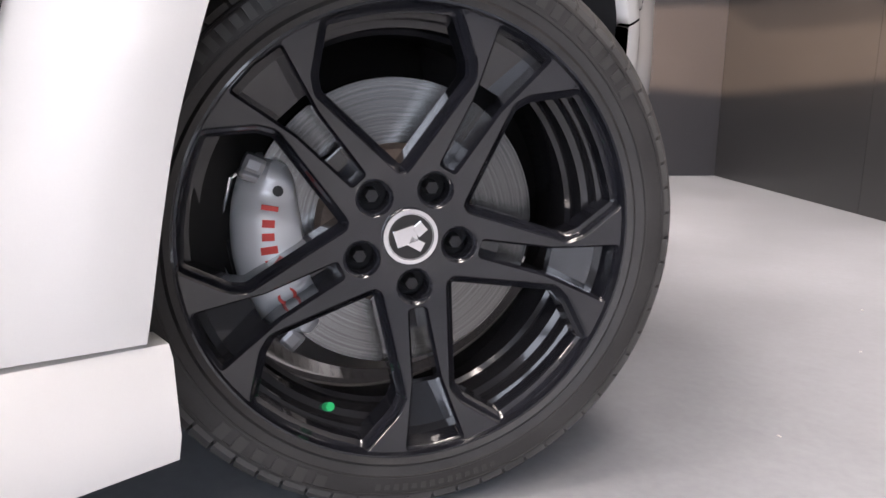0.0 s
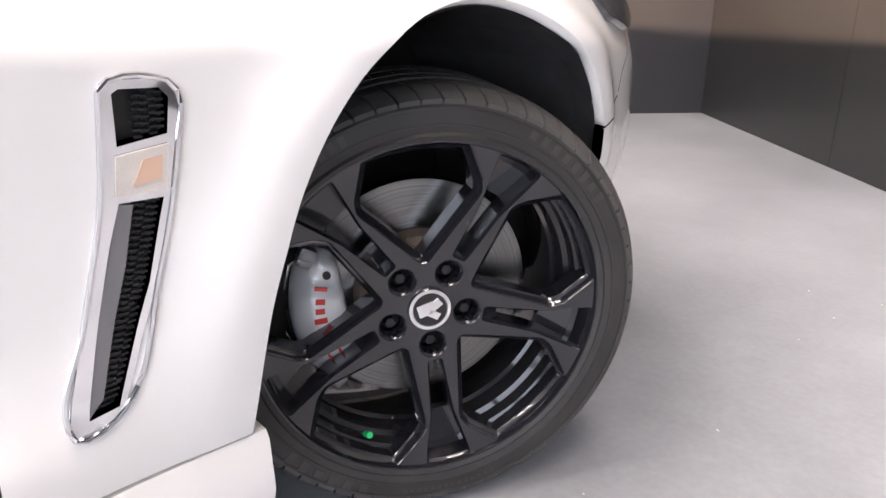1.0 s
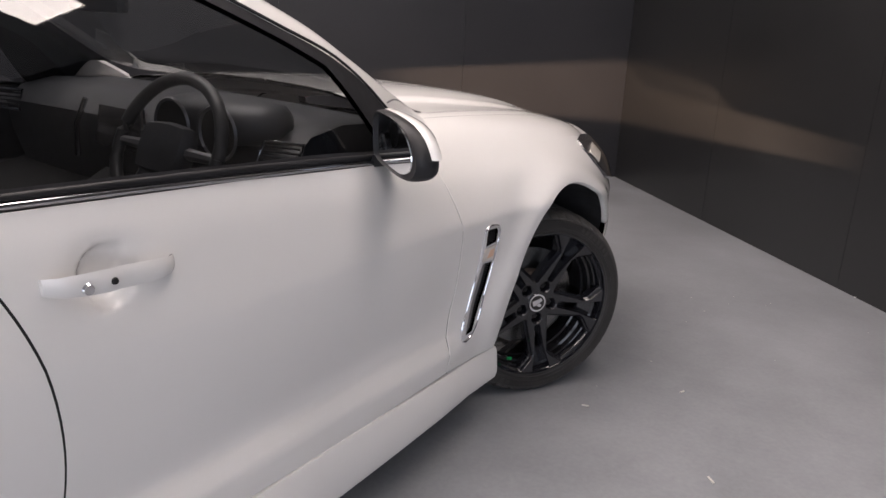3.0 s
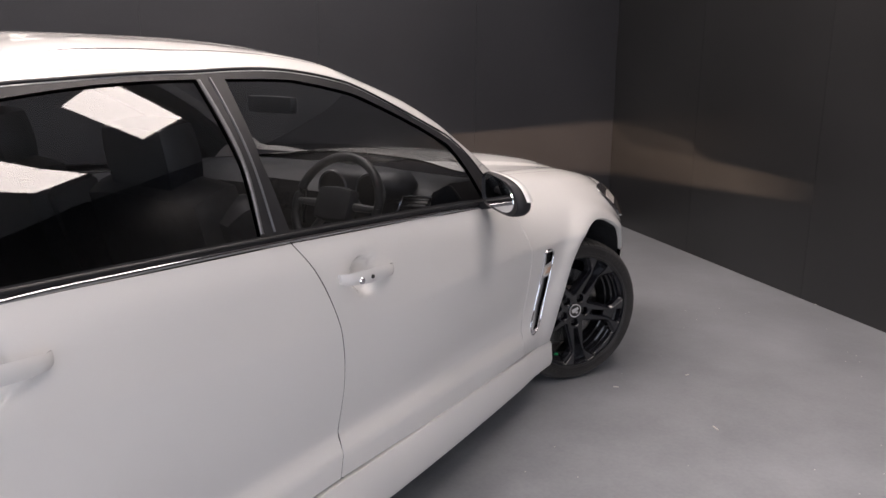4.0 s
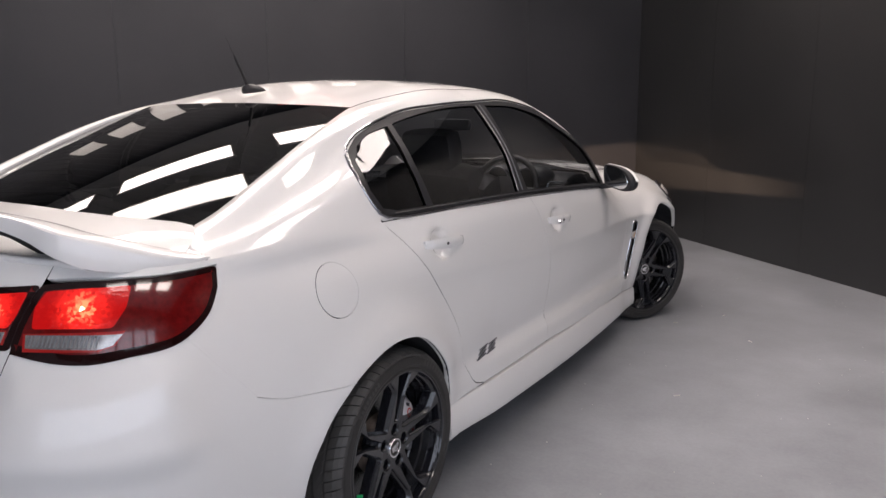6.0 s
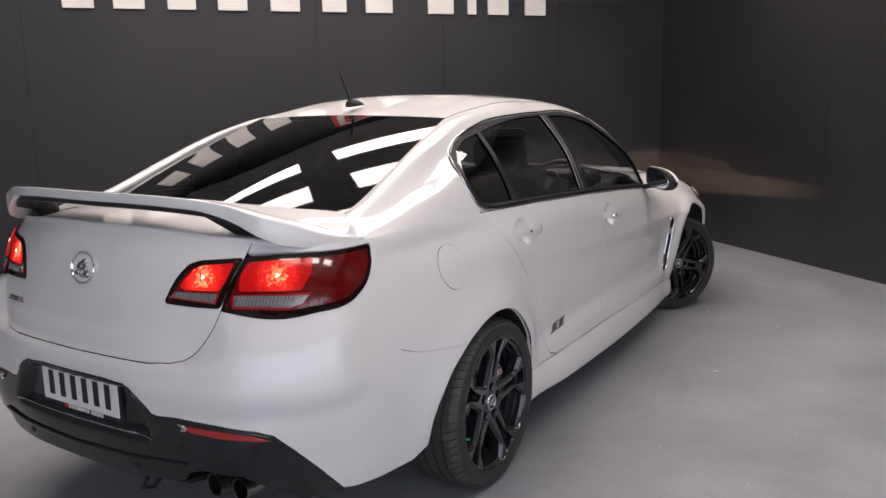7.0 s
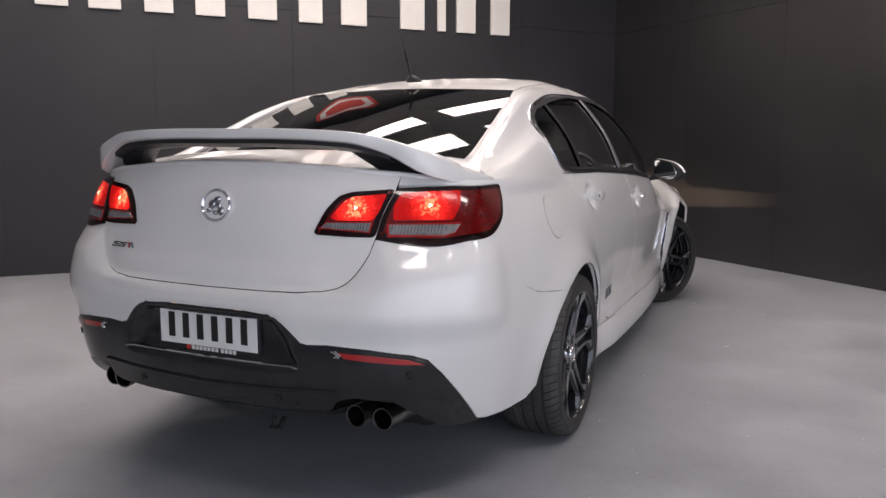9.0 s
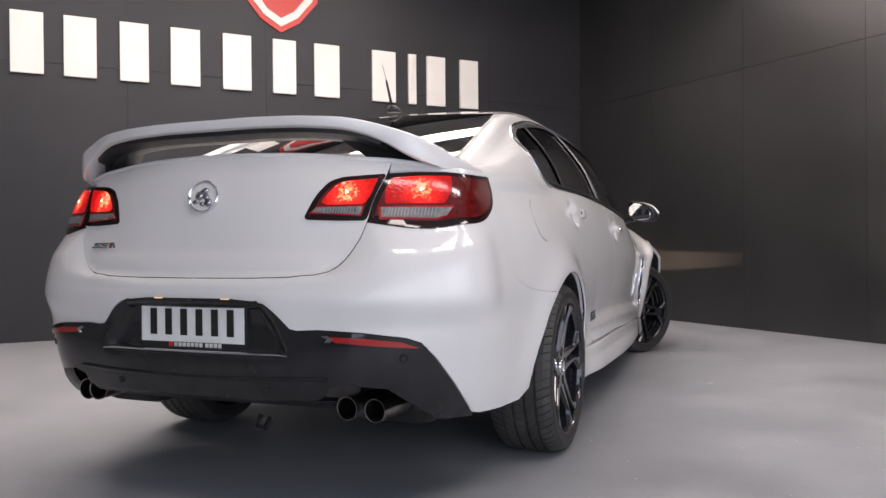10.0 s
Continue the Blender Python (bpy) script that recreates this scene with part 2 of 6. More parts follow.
def loft(sections, bm=None, closed=True, caps=True):
    """Skins a row of equally long point rings."""
    bm = bm or bmesh.new()
    rings = [[bm.verts.new(Vector(p)) for p in s] for s in sections]
    n = len(rings[0])
    for a, b in zip(rings, rings[1:]):
        for k in range(n if closed else n - 1):
            bm.faces.new((a[k], a[(k + 1) % n], b[(k + 1) % n], b[k]))
    if caps and closed:
        bm.faces.new(rings[0])
        bm.faces.new(rings[-1])
    return bm


def hermite(knots, values, x):
    """A smooth curve through rows of values at rising knots."""
    k, v, x = np.asarray(knots, float), np.asarray(values, float), np.asarray(x, float)
    d = np.diff(v, axis=0) / np.diff(k).reshape(-1, *([1] * (v.ndim - 1)))
    h = np.diff(k).reshape(-1, *([1] * (v.ndim - 1)))
    t = np.empty_like(v)
    t[1:-1] = (d[:-1] * h[1:] + d[1:] * h[:-1]) / (h[1:] + h[:-1])
    t[0], t[-1] = d[0], d[-1]
    i = np.clip(np.searchsorted(k, x, side="right") - 1, 0, len(k) - 2)
    w = (k[i + 1] - k[i])
    s = ((x - k[i]) / w).reshape(-1, *([1] * (v.ndim - 1)))
    w = w.reshape(s.shape)
    return (2 * s**3 - 3 * s**2 + 1) * v[i] + (s**3 - 2 * s**2 + s) * w * t[i] + (3 * s**2 - 2 * s**3) * v[i + 1] + (s**3 - s**2) * w * t[i + 1]


def curve(points, n=24):
    """A smooth run of n points through a few."""
    p = np.asarray(points, float)
    k = np.r_[0, np.cumsum(np.linalg.norm(np.diff(p, axis=0), axis=1))]
    return hermite(k, p, np.linspace(0, k[-1], n))


class Sheet:
    """A smooth sheet through lines of control points, to lay panels on."""

    def __init__(self, lines, nu=240, nv=80, smooth=6, shape=None):
        c = np.asarray(lines, float)
        ku = np.r_[0, np.cumsum(np.linalg.norm(np.diff(c, axis=1), axis=2).mean(0))]
        kv = np.r_[0, np.cumsum(np.linalg.norm(np.diff(c, axis=0), axis=2).mean(1))]
        g = hermite(ku, c.transpose(1, 0, 2), np.linspace(0, ku[-1], nu))
        g = hermite(kv, g.transpose(1, 0, 2), np.linspace(0, kv[-1], nv)).transpose(1, 0, 2)
        for _ in range(smooth):
            q = g.copy()
            q[1:-1] = (g[:-2] + 2 * g[1:-1] + g[2:]) / 4
            g = q.copy()
            g[:, 1:-1] = (q[:, :-2] + 2 * q[:, 1:-1] + q[:, 2:]) / 4
        if shape:
            g = shape(g)
        self.g, self.su, self.sv, self.out = g, ku[-1] / (nu - 1), kv[-1] / (nv - 1), 0
        self.face()

    def face(self):
        g = self.g
        n = np.cross(np.gradient(g, axis=0), np.gradient(g, axis=1))
        n /= np.linalg.norm(n, axis=2, keepdims=True) + 1e-12
        mid = n[g.shape[0] // 2, g.shape[1] // 2]
        self.n = n if mid[0] + 0.2 * mid[2] > 0 else -n

    def push(self, amount):
        """Moves the sheet out (or in) by an amount for each of its points."""
        self.g = self.g + self.n * amount(self.g)[..., None]
        self.face()

    def _at(self, a, uv):
        u, v = np.clip(uv[:, 0], 0, a.shape[0] - 1.001), np.clip(uv[:, 1], 0, a.shape[1] - 1.001)
        i, j = u.astype(int), v.astype(int)
        s, t = (u - i)[:, None], (v - j)[:, None]
        return (1 - s) * (1 - t) * a[i, j] + s * (1 - t) * a[i + 1, j] + (1 - s) * t * a[i, j + 1] + s * t * a[i + 1, j + 1]

    def point(self, uv):
        return self._at(self.g, np.asarray(uv, float))

    def normal(self, uv):
        n = self._at(self.n, np.asarray(uv, float))
        return n / (np.linalg.norm(n, axis=1, keepdims=True) + 1e-12)

    def find(self, pts, axes, where=None):
        """Sheet places of points that are given by two of their coordinates."""
        p = np.asarray(pts, float)
        g = self.g[..., list(axes)]
        out = np.zeros_like(p)
        for k, q in enumerate(p):
            d = ((g - q) ** 2).sum(-1)
            if where is not None:
                d = d + 9 * (~where(self.g))
            i, j = np.unravel_index(d.argmin(), d.shape)
            uv = np.array([[i, j]], float)
            for _ in range(5):
                f = self.point(uv)[0, list(axes)] - q
                e = 0.4
                a = (self.point(uv + [[e, 0]]) - self.point(uv - [[e, 0]]))[0, list(axes)] / (2 * e)
                b = (self.point(uv + [[0, e]]) - self.point(uv - [[0, e]]))[0, list(axes)] / (2 * e)
                m = np.stack([a, b], 1)
                if abs(np.linalg.det(m)) < 1e-9:
                    break
                uv = uv - np.clip(np.linalg.solve(m, f), -3, 3)
                uv = np.clip(uv, 0, [[self.g.shape[0] - 1.001, self.g.shape[1] - 1.001]])
            out[k] = uv[0]
        return out


def inside(poly, pts):
    x, y = pts[:, 0], pts[:, 1]
    res = np.zeros(len(pts), bool)
    for (x0, y0), (x1, y1) in zip(poly, np.roll(poly, -1, 0)):
        c = (y0 > y) != (y1 > y)
        res ^= c & (x < (x1 - x0) * (y - y0) / (y1 - y0 + 1e-15) + x0)
    return res


def resample(poly, h):
    out = []
    for a, b in zip(poly, np.roll(poly, -1, 0)):
        n = max(1, int(np.ceil(np.linalg.norm(b - a) / h)))
        out += [a + (b - a) * k / n for k in range(n)]
    return np.array(out)


def shrink(poly, d):
    """Moves a closed outline inwards by d."""
    p = np.asarray(poly, float)
    area = 0.5 * np.sum(p[:, 0] * np.roll(p[:, 1], -1) - np.roll(p[:, 0], -1) * p[:, 1])
    e = np.roll(p, -1, 0) - p
    e /= np.linalg.norm(e, axis=1, keepdims=True) + 1e-12
    nrm = np.stack([-e[:, 1], e[:, 0]], 1) * np.sign(area)
    m = nrm + np.roll(nrm, 1, 0)
    m /= np.maximum((m * nrm).sum(1, keepdims=True), 0.35)
    return p + d * m


def near(poly, pts):
    """The least distance of each point from an outline."""
    best = np.full(len(pts), 9.0)
    for a, b in zip(poly, np.roll(poly, -1, 0)):
        d = b - a
        s = np.clip(((pts - a) @ d) / (d @ d + 1e-15), 0, 1)
        best = np.minimum(best, np.linalg.norm(pts - a - s[:, None] * d, axis=1))
    return best


from mathutils.geometry import delaunay_2d_cdt


def fill(outline, holes=(), h=0.03):
    """Triangles over a flat outline with holes: points, triangles, and the rim loops."""
    rims = [resample(np.asarray(p, float), h) for p in (outline, *holes)]
    lo, hi = rims[0].min(0), rims[0].max(0)
    gx, gy = np.arange(lo[0] + h / 2, hi[0], h), np.arange(lo[1] + h / 2, hi[1], h)
    grid = np.stack(np.meshgrid(gx, gy), -1).reshape(-1, 2)
    if len(grid):
        keep = inside(rims[0], grid) & (near(rims[0], grid) > 0.45 * h)
        for r in rims[1:]:
            keep &= ~inside(r, grid) & (near(r, grid) > 0.45 * h)
        grid = grid[keep]
    pts, edges, loops = [], [], []
    for r in rims:
        s = len(pts)
        loops.append([s + k for k in range(len(r))])
        edges += [(s + k, s + (k + 1) % len(r)) for k in range(len(r))]
        pts += list(r)
    pts += list(grid)
    v, _, f, orig, _, _ = delaunay_2d_cdt([Vector(p) for p in pts], edges, [], 0, 1e-6)
    v = np.array([tuple(p) for p in v])
    back = {}
    for new_i, olds in enumerate(orig):
        for o in olds:
            back[o] = new_i
    tri = np.array([t for t in f if len(t) == 3])
    mid = v[tri].mean(1)
    keep = inside(rims[0], mid)
    for r in rims[1:]:
        keep &= ~inside(r, mid)
    return v, tri[keep], [[back[k] for k in loop] for loop in loops]


def panel_mesh(name, sheet, outline, holes=(), mat=None, h=0.03, gap=0.002, depth=0.014, lift=0.0, both=False, mirror=False, middle="u", bend=None):
    """A sheet-metal panel on a sheet, its outline in sheet places, with turned-in rims. both: joined with its mirror image."""
    sc = np.array([sheet.su, sheet.sv])
    out = shrink(resample(np.asarray(outline) * sc, h), gap) if gap else np.asarray(outline) * sc
    if both:
        ax = 0 if middle == "u" else 1
        last = (sheet.g.shape[ax] - 1.001) * sc[ax]
        out[out[:, ax] > last - 0.008, ax] = last
    v, tri, loops = fill(out, [np.asarray(q) * sc for q in holes], h)
    uv = v / sc
    p, n = sheet.point(uv), sheet.normal(uv)
    p = p + lift * n
    if bend:
        e = 0.001
        side = np.cross(n, [0.0, 0.0, 1.0])
        side /= np.linalg.norm(side, axis=1, keepdims=True) + 1e-12
        up = np.cross(side, n)
        slope = [(bend(p + e * a) - bend(p - e * a)) / (2 * e) for a in (side, up)]
        p, n = p + n * bend(p)[:, None], n - side * slope[0][:, None] - up * slope[1][:, None]
        n /= np.linalg.norm(n, axis=1, keepdims=True)
    if both:
        w = np.clip(np.abs(p[:, 0]) / 0.22, 0, 1)
        n[:, 0] *= w * w * (3 - 2 * w)
        n /= np.linalg.norm(n, axis=1, keepdims=True)
    a, b, c = (p[tri[:, k]] for k in range(3))
    flip = ((np.cross(b - a, c - a) * n[tri[:, 0]]).sum(1) < 0)
    tri = np.where(flip[:, None], tri[:, ::-1], tri)
    verts, norms, faces = list(p), list(n), [tuple(t) for t in tri]
    mid = np.zeros(len(p), bool)
    if both:
        mid = np.abs(p[:, 0]) < 0.0012
        p[mid, 0] = 0.0
        verts = list(p)
    if depth:
        for loop in loops:
            cen = p[loop].mean(0)
            s = len(verts)
            k = len(loop)
            sides = [np.cross(p[loop[(i + 1) % k]] - p[loop[i - 1]], n[q]) for i, q in enumerate(loop)]
            way = sum(float(d @ (p[q] - cen)) for d, q in zip(sides, loop)) * (1 if loop is loops[0] else -1)
            way = 1.0 if way > 0 else -1.0
            for i, q in enumerate(loop):
                side = sides[i] * way
                side /= np.linalg.norm(side) + 1e-12
                verts += [p[q], p[q] - n[q] * depth]
                norms += [n[q] * 0.5 + side * 0.5, side]
            for i in range(k):
                j = (i + 1) % k
                if mid[loop[i]] and mid[loop[j]]:
                    continue
                faces.append((s + 2 * i, s + 2 * j, s + 2 * j + 1, s + 2 * i + 1))
    verts, norms = np.array(verts), np.array(norms)
    norms /= np.linalg.norm(norms, axis=1, keepdims=True) + 1e-12
    fl = np.array([-1, 1, 1])
    if both:
        k = len(verts)
        faces = faces + [tuple(k + q for q in f[::-1]) for f in faces]
        verts, norms = np.r_[verts, verts * fl], np.r_[norms, norms * fl]
    elif mirror:
        faces = [f[::-1] for f in faces]
        verts, norms = verts * fl, norms * fl
    return flat_mesh(name, verts, faces, mat, normals=norms)

# ---------- the room ----------
CORNER = Vector((-0.368, 3.497, 0))
A1, A2 = radians(48.9), radians(49.8)
ALONG1, ALONG2 = Vector((-math.cos(A1), -math.sin(A1), 0)), Vector((math.sin(A2), -math.cos(A2), 0))
IN1, IN2 = Vector((math.sin(A1), -math.cos(A1), 0)), Vector((-math.cos(A2), -math.sin(A2), 0))
HIGH, LEN1, LEN2 = 4.05, 11.0, 10.0


def wall_point(which, s, z, off=0.0):
    """A place on the sign wall (1) or the side wall (2), s metres from their corner."""
    a, n = (ALONG1, IN1) if which == 1 else (ALONG2, IN2)
    return CORNER + a * s + n * off + Vector((0, 0, z))


def wall_box(which, s0, s1, z0, z1, o0, o1, bevel=0.0):
    a, n = (ALONG1, IN1) if which == 1 else (ALONG2, IN2)
    m = Matrix((a, n, Vector((0, 0, 1)))).transposed().to_4x4()
    c = wall_point(which, (s0 + s1) / 2, (z0 + z1) / 2, (o0 + o1) / 2)
    return box(c, (s1 - s0, o1 - o0, z1 - z0), bevel, m)


def slab(points, z0, z1):
    return loft([[(p[0], p[1], z) for p in points] for z in (z0, z1)])


P00, P10 = CORNER, wall_point(1, LEN1, 0)
P01 = wall_point(2, LEN2, 0)
P11 = P10 + ALONG2 * LEN2
quad = [P00, P10, P11, P01]
big = [Vector((0, -3, 0)) + (p - Vector((0, -3, 0))) * 1.05 for p in quad]
floor = tagged(part("floor", slab(big, -0.12, 0.0), M_FLOOR), "smooth grey painted concrete showroom floor with faint scuffs", "floor", kind="structure")
ceiling = tagged(part("ceiling", slab(big, HIGH, HIGH + 0.15), M_CEIL), "plain white showroom ceiling", "ceiling", kind="structure")
SIGN_PANELS, SIDE_PANELS = 1.28, 1.22
wall_sign = tagged(part("wall_north", wall_box(1, -0.3, LEN1 + 0.2, 0, HIGH, -0.2, -0.008), M_WALL), "charcoal painted showroom wall carrying a large sign", "wall", kind="structure")
wall_side = tagged(part("wall_east", wall_box(2, -0.2, LEN2 + 0.2, 0, HIGH, -0.2, -0.008), M_WALLDARK), "dark glossy black panelled showroom wall", "wall", kind="structure")
for which, wall, step, mat, length in ((1, wall_sign, SIGN_PANELS, M_WALL, LEN1), (2, wall_side, SIDE_PANELS, M_WALLDARK, LEN2)):
    s = 0.0
    while s < length:
        for z0, z1 in ((0.0, 2.44), (2.443, HIGH)):
            part("panel", wall_box(which, s + 0.0012, min(s + step, length) - 0.0012, z0 + 0.001, z1 - 0.001, -0.008, 0.0), mat, wall)
        s += step
back = Matrix((ALONG1, ALONG2, Vector((0, 0, 1)))).transposed().to_4x4()


def plain_wall(name, a, b, label):
    d = (b - a).normalized()
    n = Vector((-d.y, d.x, 0))
    if n.dot(Vector((0, -3, 0)) - a) > 0:
        n = -n
    pts = [a - d * 0.2, b + d * 0.2, b + d * 0.2 + n * 0.2, a - d * 0.2 + n * 0.2]
    return tagged(part(name, slab(pts, 0, HIGH), M_ROOM), label, "wall", kind="structure")


plain_wall("wall_south", P01, P11, "plain grey showroom wall")
# Unseen daylight panes, spread along this wall as cool fill for the car's flank.
bays = new("window_1")
tagged(bays, "tall glazed panes out of view, giving cool daylight fill", "window", kind="structure")
d_ = (P11 - P01).normalized()
n_ = Vector((-d_.y, d_.x, 0))
n_ = n_ if n_.dot(CORNER - P01) > 0 else -n_
mw = Matrix((d_, n_, Vector((0, 0, 1)))).transposed().to_4x4()
for k in range(7):
    c = P01 + d_ * (1.4 + 1.35 * k) + n_ * 0.02
    part("pane", box((c.x, c.y, 1.55), (1.2, 0.02, 2.3), 0, mw), M_DAY, bays)
    for dx in (-0.63, 0.63):
        e = c + d_ * dx
        part("frame", box((e.x, e.y, 1.55), (0.06, 0.06, 2.42), 0.004, mw), M_WALL, bays)

plain_wall("wall_west", P10, P11, "plain grey showroom wall")

# ceiling lamps: flat LED panels in thin frames
def lamp_panel(at, length, width, turn):
    m = Matrix.Translation(at) @ Matrix.Rotation(turn, 4, "Z")
    lamp = tagged(new("ceiling_lamp"), "bright flat white LED panel lamp under the ceiling", "lamp", "ceiling lamps")
    lamp.matrix_world = m
    f = bmesh.new()
    for x, y, sx, sy in ((0, width / 2 + 0.012, length + 0.05, 0.024), (0, -width / 2 - 0.012, length + 0.05, 0.024), (length / 2 + 0.012, 0, 0.024, width), (-length / 2 - 0.012, 0, 0.024, width)):
        bm_box(f, (x, y, 0), (sx, sy, 0.05), None, 0.003)
    bm_box(f, (0, 0, 0.03), (length + 0.04, width + 0.04, 0.02))
    part("frame", f, M_LETTER, lamp)
    part("diffuser", box((0, 0, 0.004), (length, width, 0.02)), M_LED, lamp, "glowing white diffuser")
    return lamp


# The 7.6 row is out of view, added and placed to brighten flank and rear.
for s2, s1 in [(a, b) for a in (1.62, 2.78) for b in (2.50, 3.86, 5.30, 6.66)] + [(3.70, b) for b in (1.75, 3.05, 4.4, 5.7)] + [(4.95, 1.6)] + [(7.6, b) for b in (2.2, 3.8, 5.4)]:
    at = CORNER + ALONG1 * s1 + ALONG2 * s2
    lamp_panel((at.x, at.y, HIGH - 0.05), 1.05, 0.5, A1)

# sign: one plain bar for each letter, and a shield above
sign = tagged(new("wall_sign"), "row of raised off-white bars on the charcoal wall", "sign")
SPANS = [(6.133, 5.728), (5.718, 5.302), (5.252, 4.866), (4.816, 4.40), (4.339, 3.912), (3.841, 3.475), (3.424, 3.007), (2.793, 2.375), (2.324, 2.181), (2.141, 1.793), (1.732, 1.375)]
for b, a in SPANS:
    a, b = a + 0.18 * (b - a), b - 0.18 * (b - a)
    part("bar", wall_box(1, a, b, 2.333, 2.870, 0.0, 0.03, 0.006), M_LETTER, sign)
shield = tagged(new("wall_shield"), "red and white shield emblem on the charcoal wall", "sign")
def shield_bm(k, o0, o1):
    c = (3.69, 3.36)
    pts = [(0.42, 0.30), (0.30, 0.38), (0.0, 0.33), (-0.30, 0.38), (-0.42, 0.30), (-0.38, -0.08), (-0.2, -0.3), (0.0, -0.42), (0.2, -0.3), (0.38, -0.08)]
    return loft([[wall_point(1, c[0] + k * a, c[1] + k * b, o) for a, b in pts] for o in (o0, o1)])
part("rim", shield_bm(1.0, 0.0, 0.02), M_RED, shield)
part("field", shield_bm(0.86, 0.02, 0.028), M_LETTER, shield)
part("core", shield_bm(0.66, 0.028, 0.036), M_RED, shield)

# ---------- the car ----------
# Lines run from the nose along the side and round the tail, from the sill up to the waist.
# Axle of the front wheels at y = 0, of the rear wheels at y = -2.915; x to the car's right.
FRONT_AXLE, REAR_AXLE, WHEEL_Z = 0.0, -2.915, 0.3285
ST = (0.94, 0.90, 0.80, 0.55, 0.30, 0.0, -0.5, -0.92, -1.3, -1.85, -2.4, -2.9, -3.2, -3.45)
LOW = [
    (0.20, (0, 0.28, 0.55, 0.72, 0.80, 0.815, 0.822, 0.845, 0.860, 0.87, 0.868, 0.865, 0.855, 0.825), (0.74, -3.68, 0.58, -3.88, 0.33, -3.97, 0, -4.0)),
    (0.345, (0, 0.30, 0.58, 0.76, 0.83, 0.845, 0.846, 0.866, 0.881, 0.891, 0.892, 0.885, 0.872, 0.848), (0.785, -3.71, 0.62, -3.92, 0.34, -4.02, 0, -4.055)),
    (0.44, (0, 0.31, 0.60, 0.78, 0.85, 0.857, 0.854, 0.868, 0.882, 0.892, 0.894, 0.895, 0.885, 0.86), (0.80, -3.73, 0.64, -3.94, 0.35, -4.035, 0, -4.07)),
    (0.60, (0, 0.32, 0.62, 0.80, 0.878, 0.875, 0.865, 0.885, 0.898, 0.905, 0.908, 0.912, 0.90, 0.875), (0.82, -3.77, 0.66, -3.945, 0.355, -4.03, 0, -4.06)),
    (0.72, (0, 0.32, 0.62, 0.80, 0.885, 0.885, 0.870, 0.888, 0.898, 0.903, 0.905, 0.912, 0.90, 0.874), (0.815, -3.77, 0.66, -3.928, 0.355, -4.00, 0, -4.03)),
]
UPP = [  # below the waist by that much
    (0.14, (0, 0.30, 0.60, 0.79, 0.875, 0.878, 0.856, 0.873, 0.880, 0.884, 0.882, 0.873, 0.858, 0.832), (0.775, -3.745, 0.605, -3.868, 0.335, -3.945, 0, -3.985)),
    (0.055, (0, 0.28, 0.57, 0.75, 0.82, 0.825, 0.805, 0.850, 0.862, 0.868, 0.862, 0.832, 0.815, 0.797), (0.745, -3.725, 0.58, -3.842, 0.32, -3.918, 0, -3.96)),
    (0.0, (0, 0.24, 0.52, 0.69, 0.76, 0.765, 0.748, 0.825, 0.842, 0.848, 0.838, 0.803, 0.796, 0.776), (0.715, -3.70, 0.555, -3.812, 0.31, -3.885, 0, -3.925)),
]
WAIST = (0.74, 0.75, 0.77, 0.81, 0.86, 0.89, 0.907, 0.952, 0.985, 1.02, 1.045, 1.057, 1.060, 1.055, 1.062, 1.080, 1.10, 1.108)


def low_line(z, xs, tail, below=False):
    n = len(ST)
    room = {0.72: 0.21, 0.60: 0.30, 0.44: 0.40}.get(z, 9)
    pts = [(x, y, (WAIST[k] - z) if below else min(z, WAIST[k] - room) if room < 9 else z) for k, (x, y) in enumerate(zip(xs, ST))]
    return pts + [(tail[2 * k], tail[2 * k + 1], (WAIST[n + k] - z) if below else z) for k in range(4)]


def flared(g):
    """Wheel-arch flares and the crease low on the doors."""
    g = g.copy()
    x, y, z = g[..., 0], g[..., 1], g[..., 2]
    side = np.clip((x - 0.55) / 0.2, 0, 1)
    for yc, r, a, flat, wide in ((0.0, 0.424, 0.028, 1.18, 0.055), (-2.965, 0.362, 0.026, 1.0, 0.075)):
        d = np.hypot((y - yc) * flat, z - 0.355)
        g[..., 0] += side * a * np.clip((z - 0.27) / 0.25, 0, 1) * np.exp(-(((d - r) / np.where(d < r, 0.2, wide)) ** 2))
    along = np.clip((y + 2.52) / 0.30, 0, 1) * np.clip((-0.44 - y) / 0.16, 0, 1)
    ridge = np.interp(-y, [0.4, 0.6, 1.0, 1.75, 2.3, 2.6], [0.358, 0.370, 0.398, 0.430, 0.432, 0.430])
    up = np.clip((z - ridge) / 0.046, 0, 1)
    back = np.clip((z - ridge - 0.046) / 0.30, 0, 1)
    g[..., 0] += side * along * (0.007 * (1 - up) - 0.016 * up * (1 - back * back * (3 - 2 * back)))
    # cups behind the door handles, the recess for the plate
    for yc, zc in ((-2.585, 0.950), (-1.60, 0.890)):
        q = ((y - yc + 0.005) / 0.062) ** 2 + ((z - zc) / 0.047) ** 2
        g[..., 0] -= side * 0.020 * np.exp(-(q ** 1.6))
    tail = np.clip((-3.85 - y) / 0.05, 0, 1)
    across = 1 / (1 + np.exp((np.abs(x) - 0.29 + 0.5 * (z - 0.56)) / 0.006))
    upright = 1 / (1 + np.exp((0.502 - z) / 0.004)) / (1 + np.exp((z - 0.652) / 0.005))
    g[..., 1] += 0.035 * tail * across * upright
    return g


SIDE = Sheet([low_line(*r) for r in LOW] + [low_line(*r, below=True) for r in UPP], nu=420, nv=110, smooth=5, shape=flared)

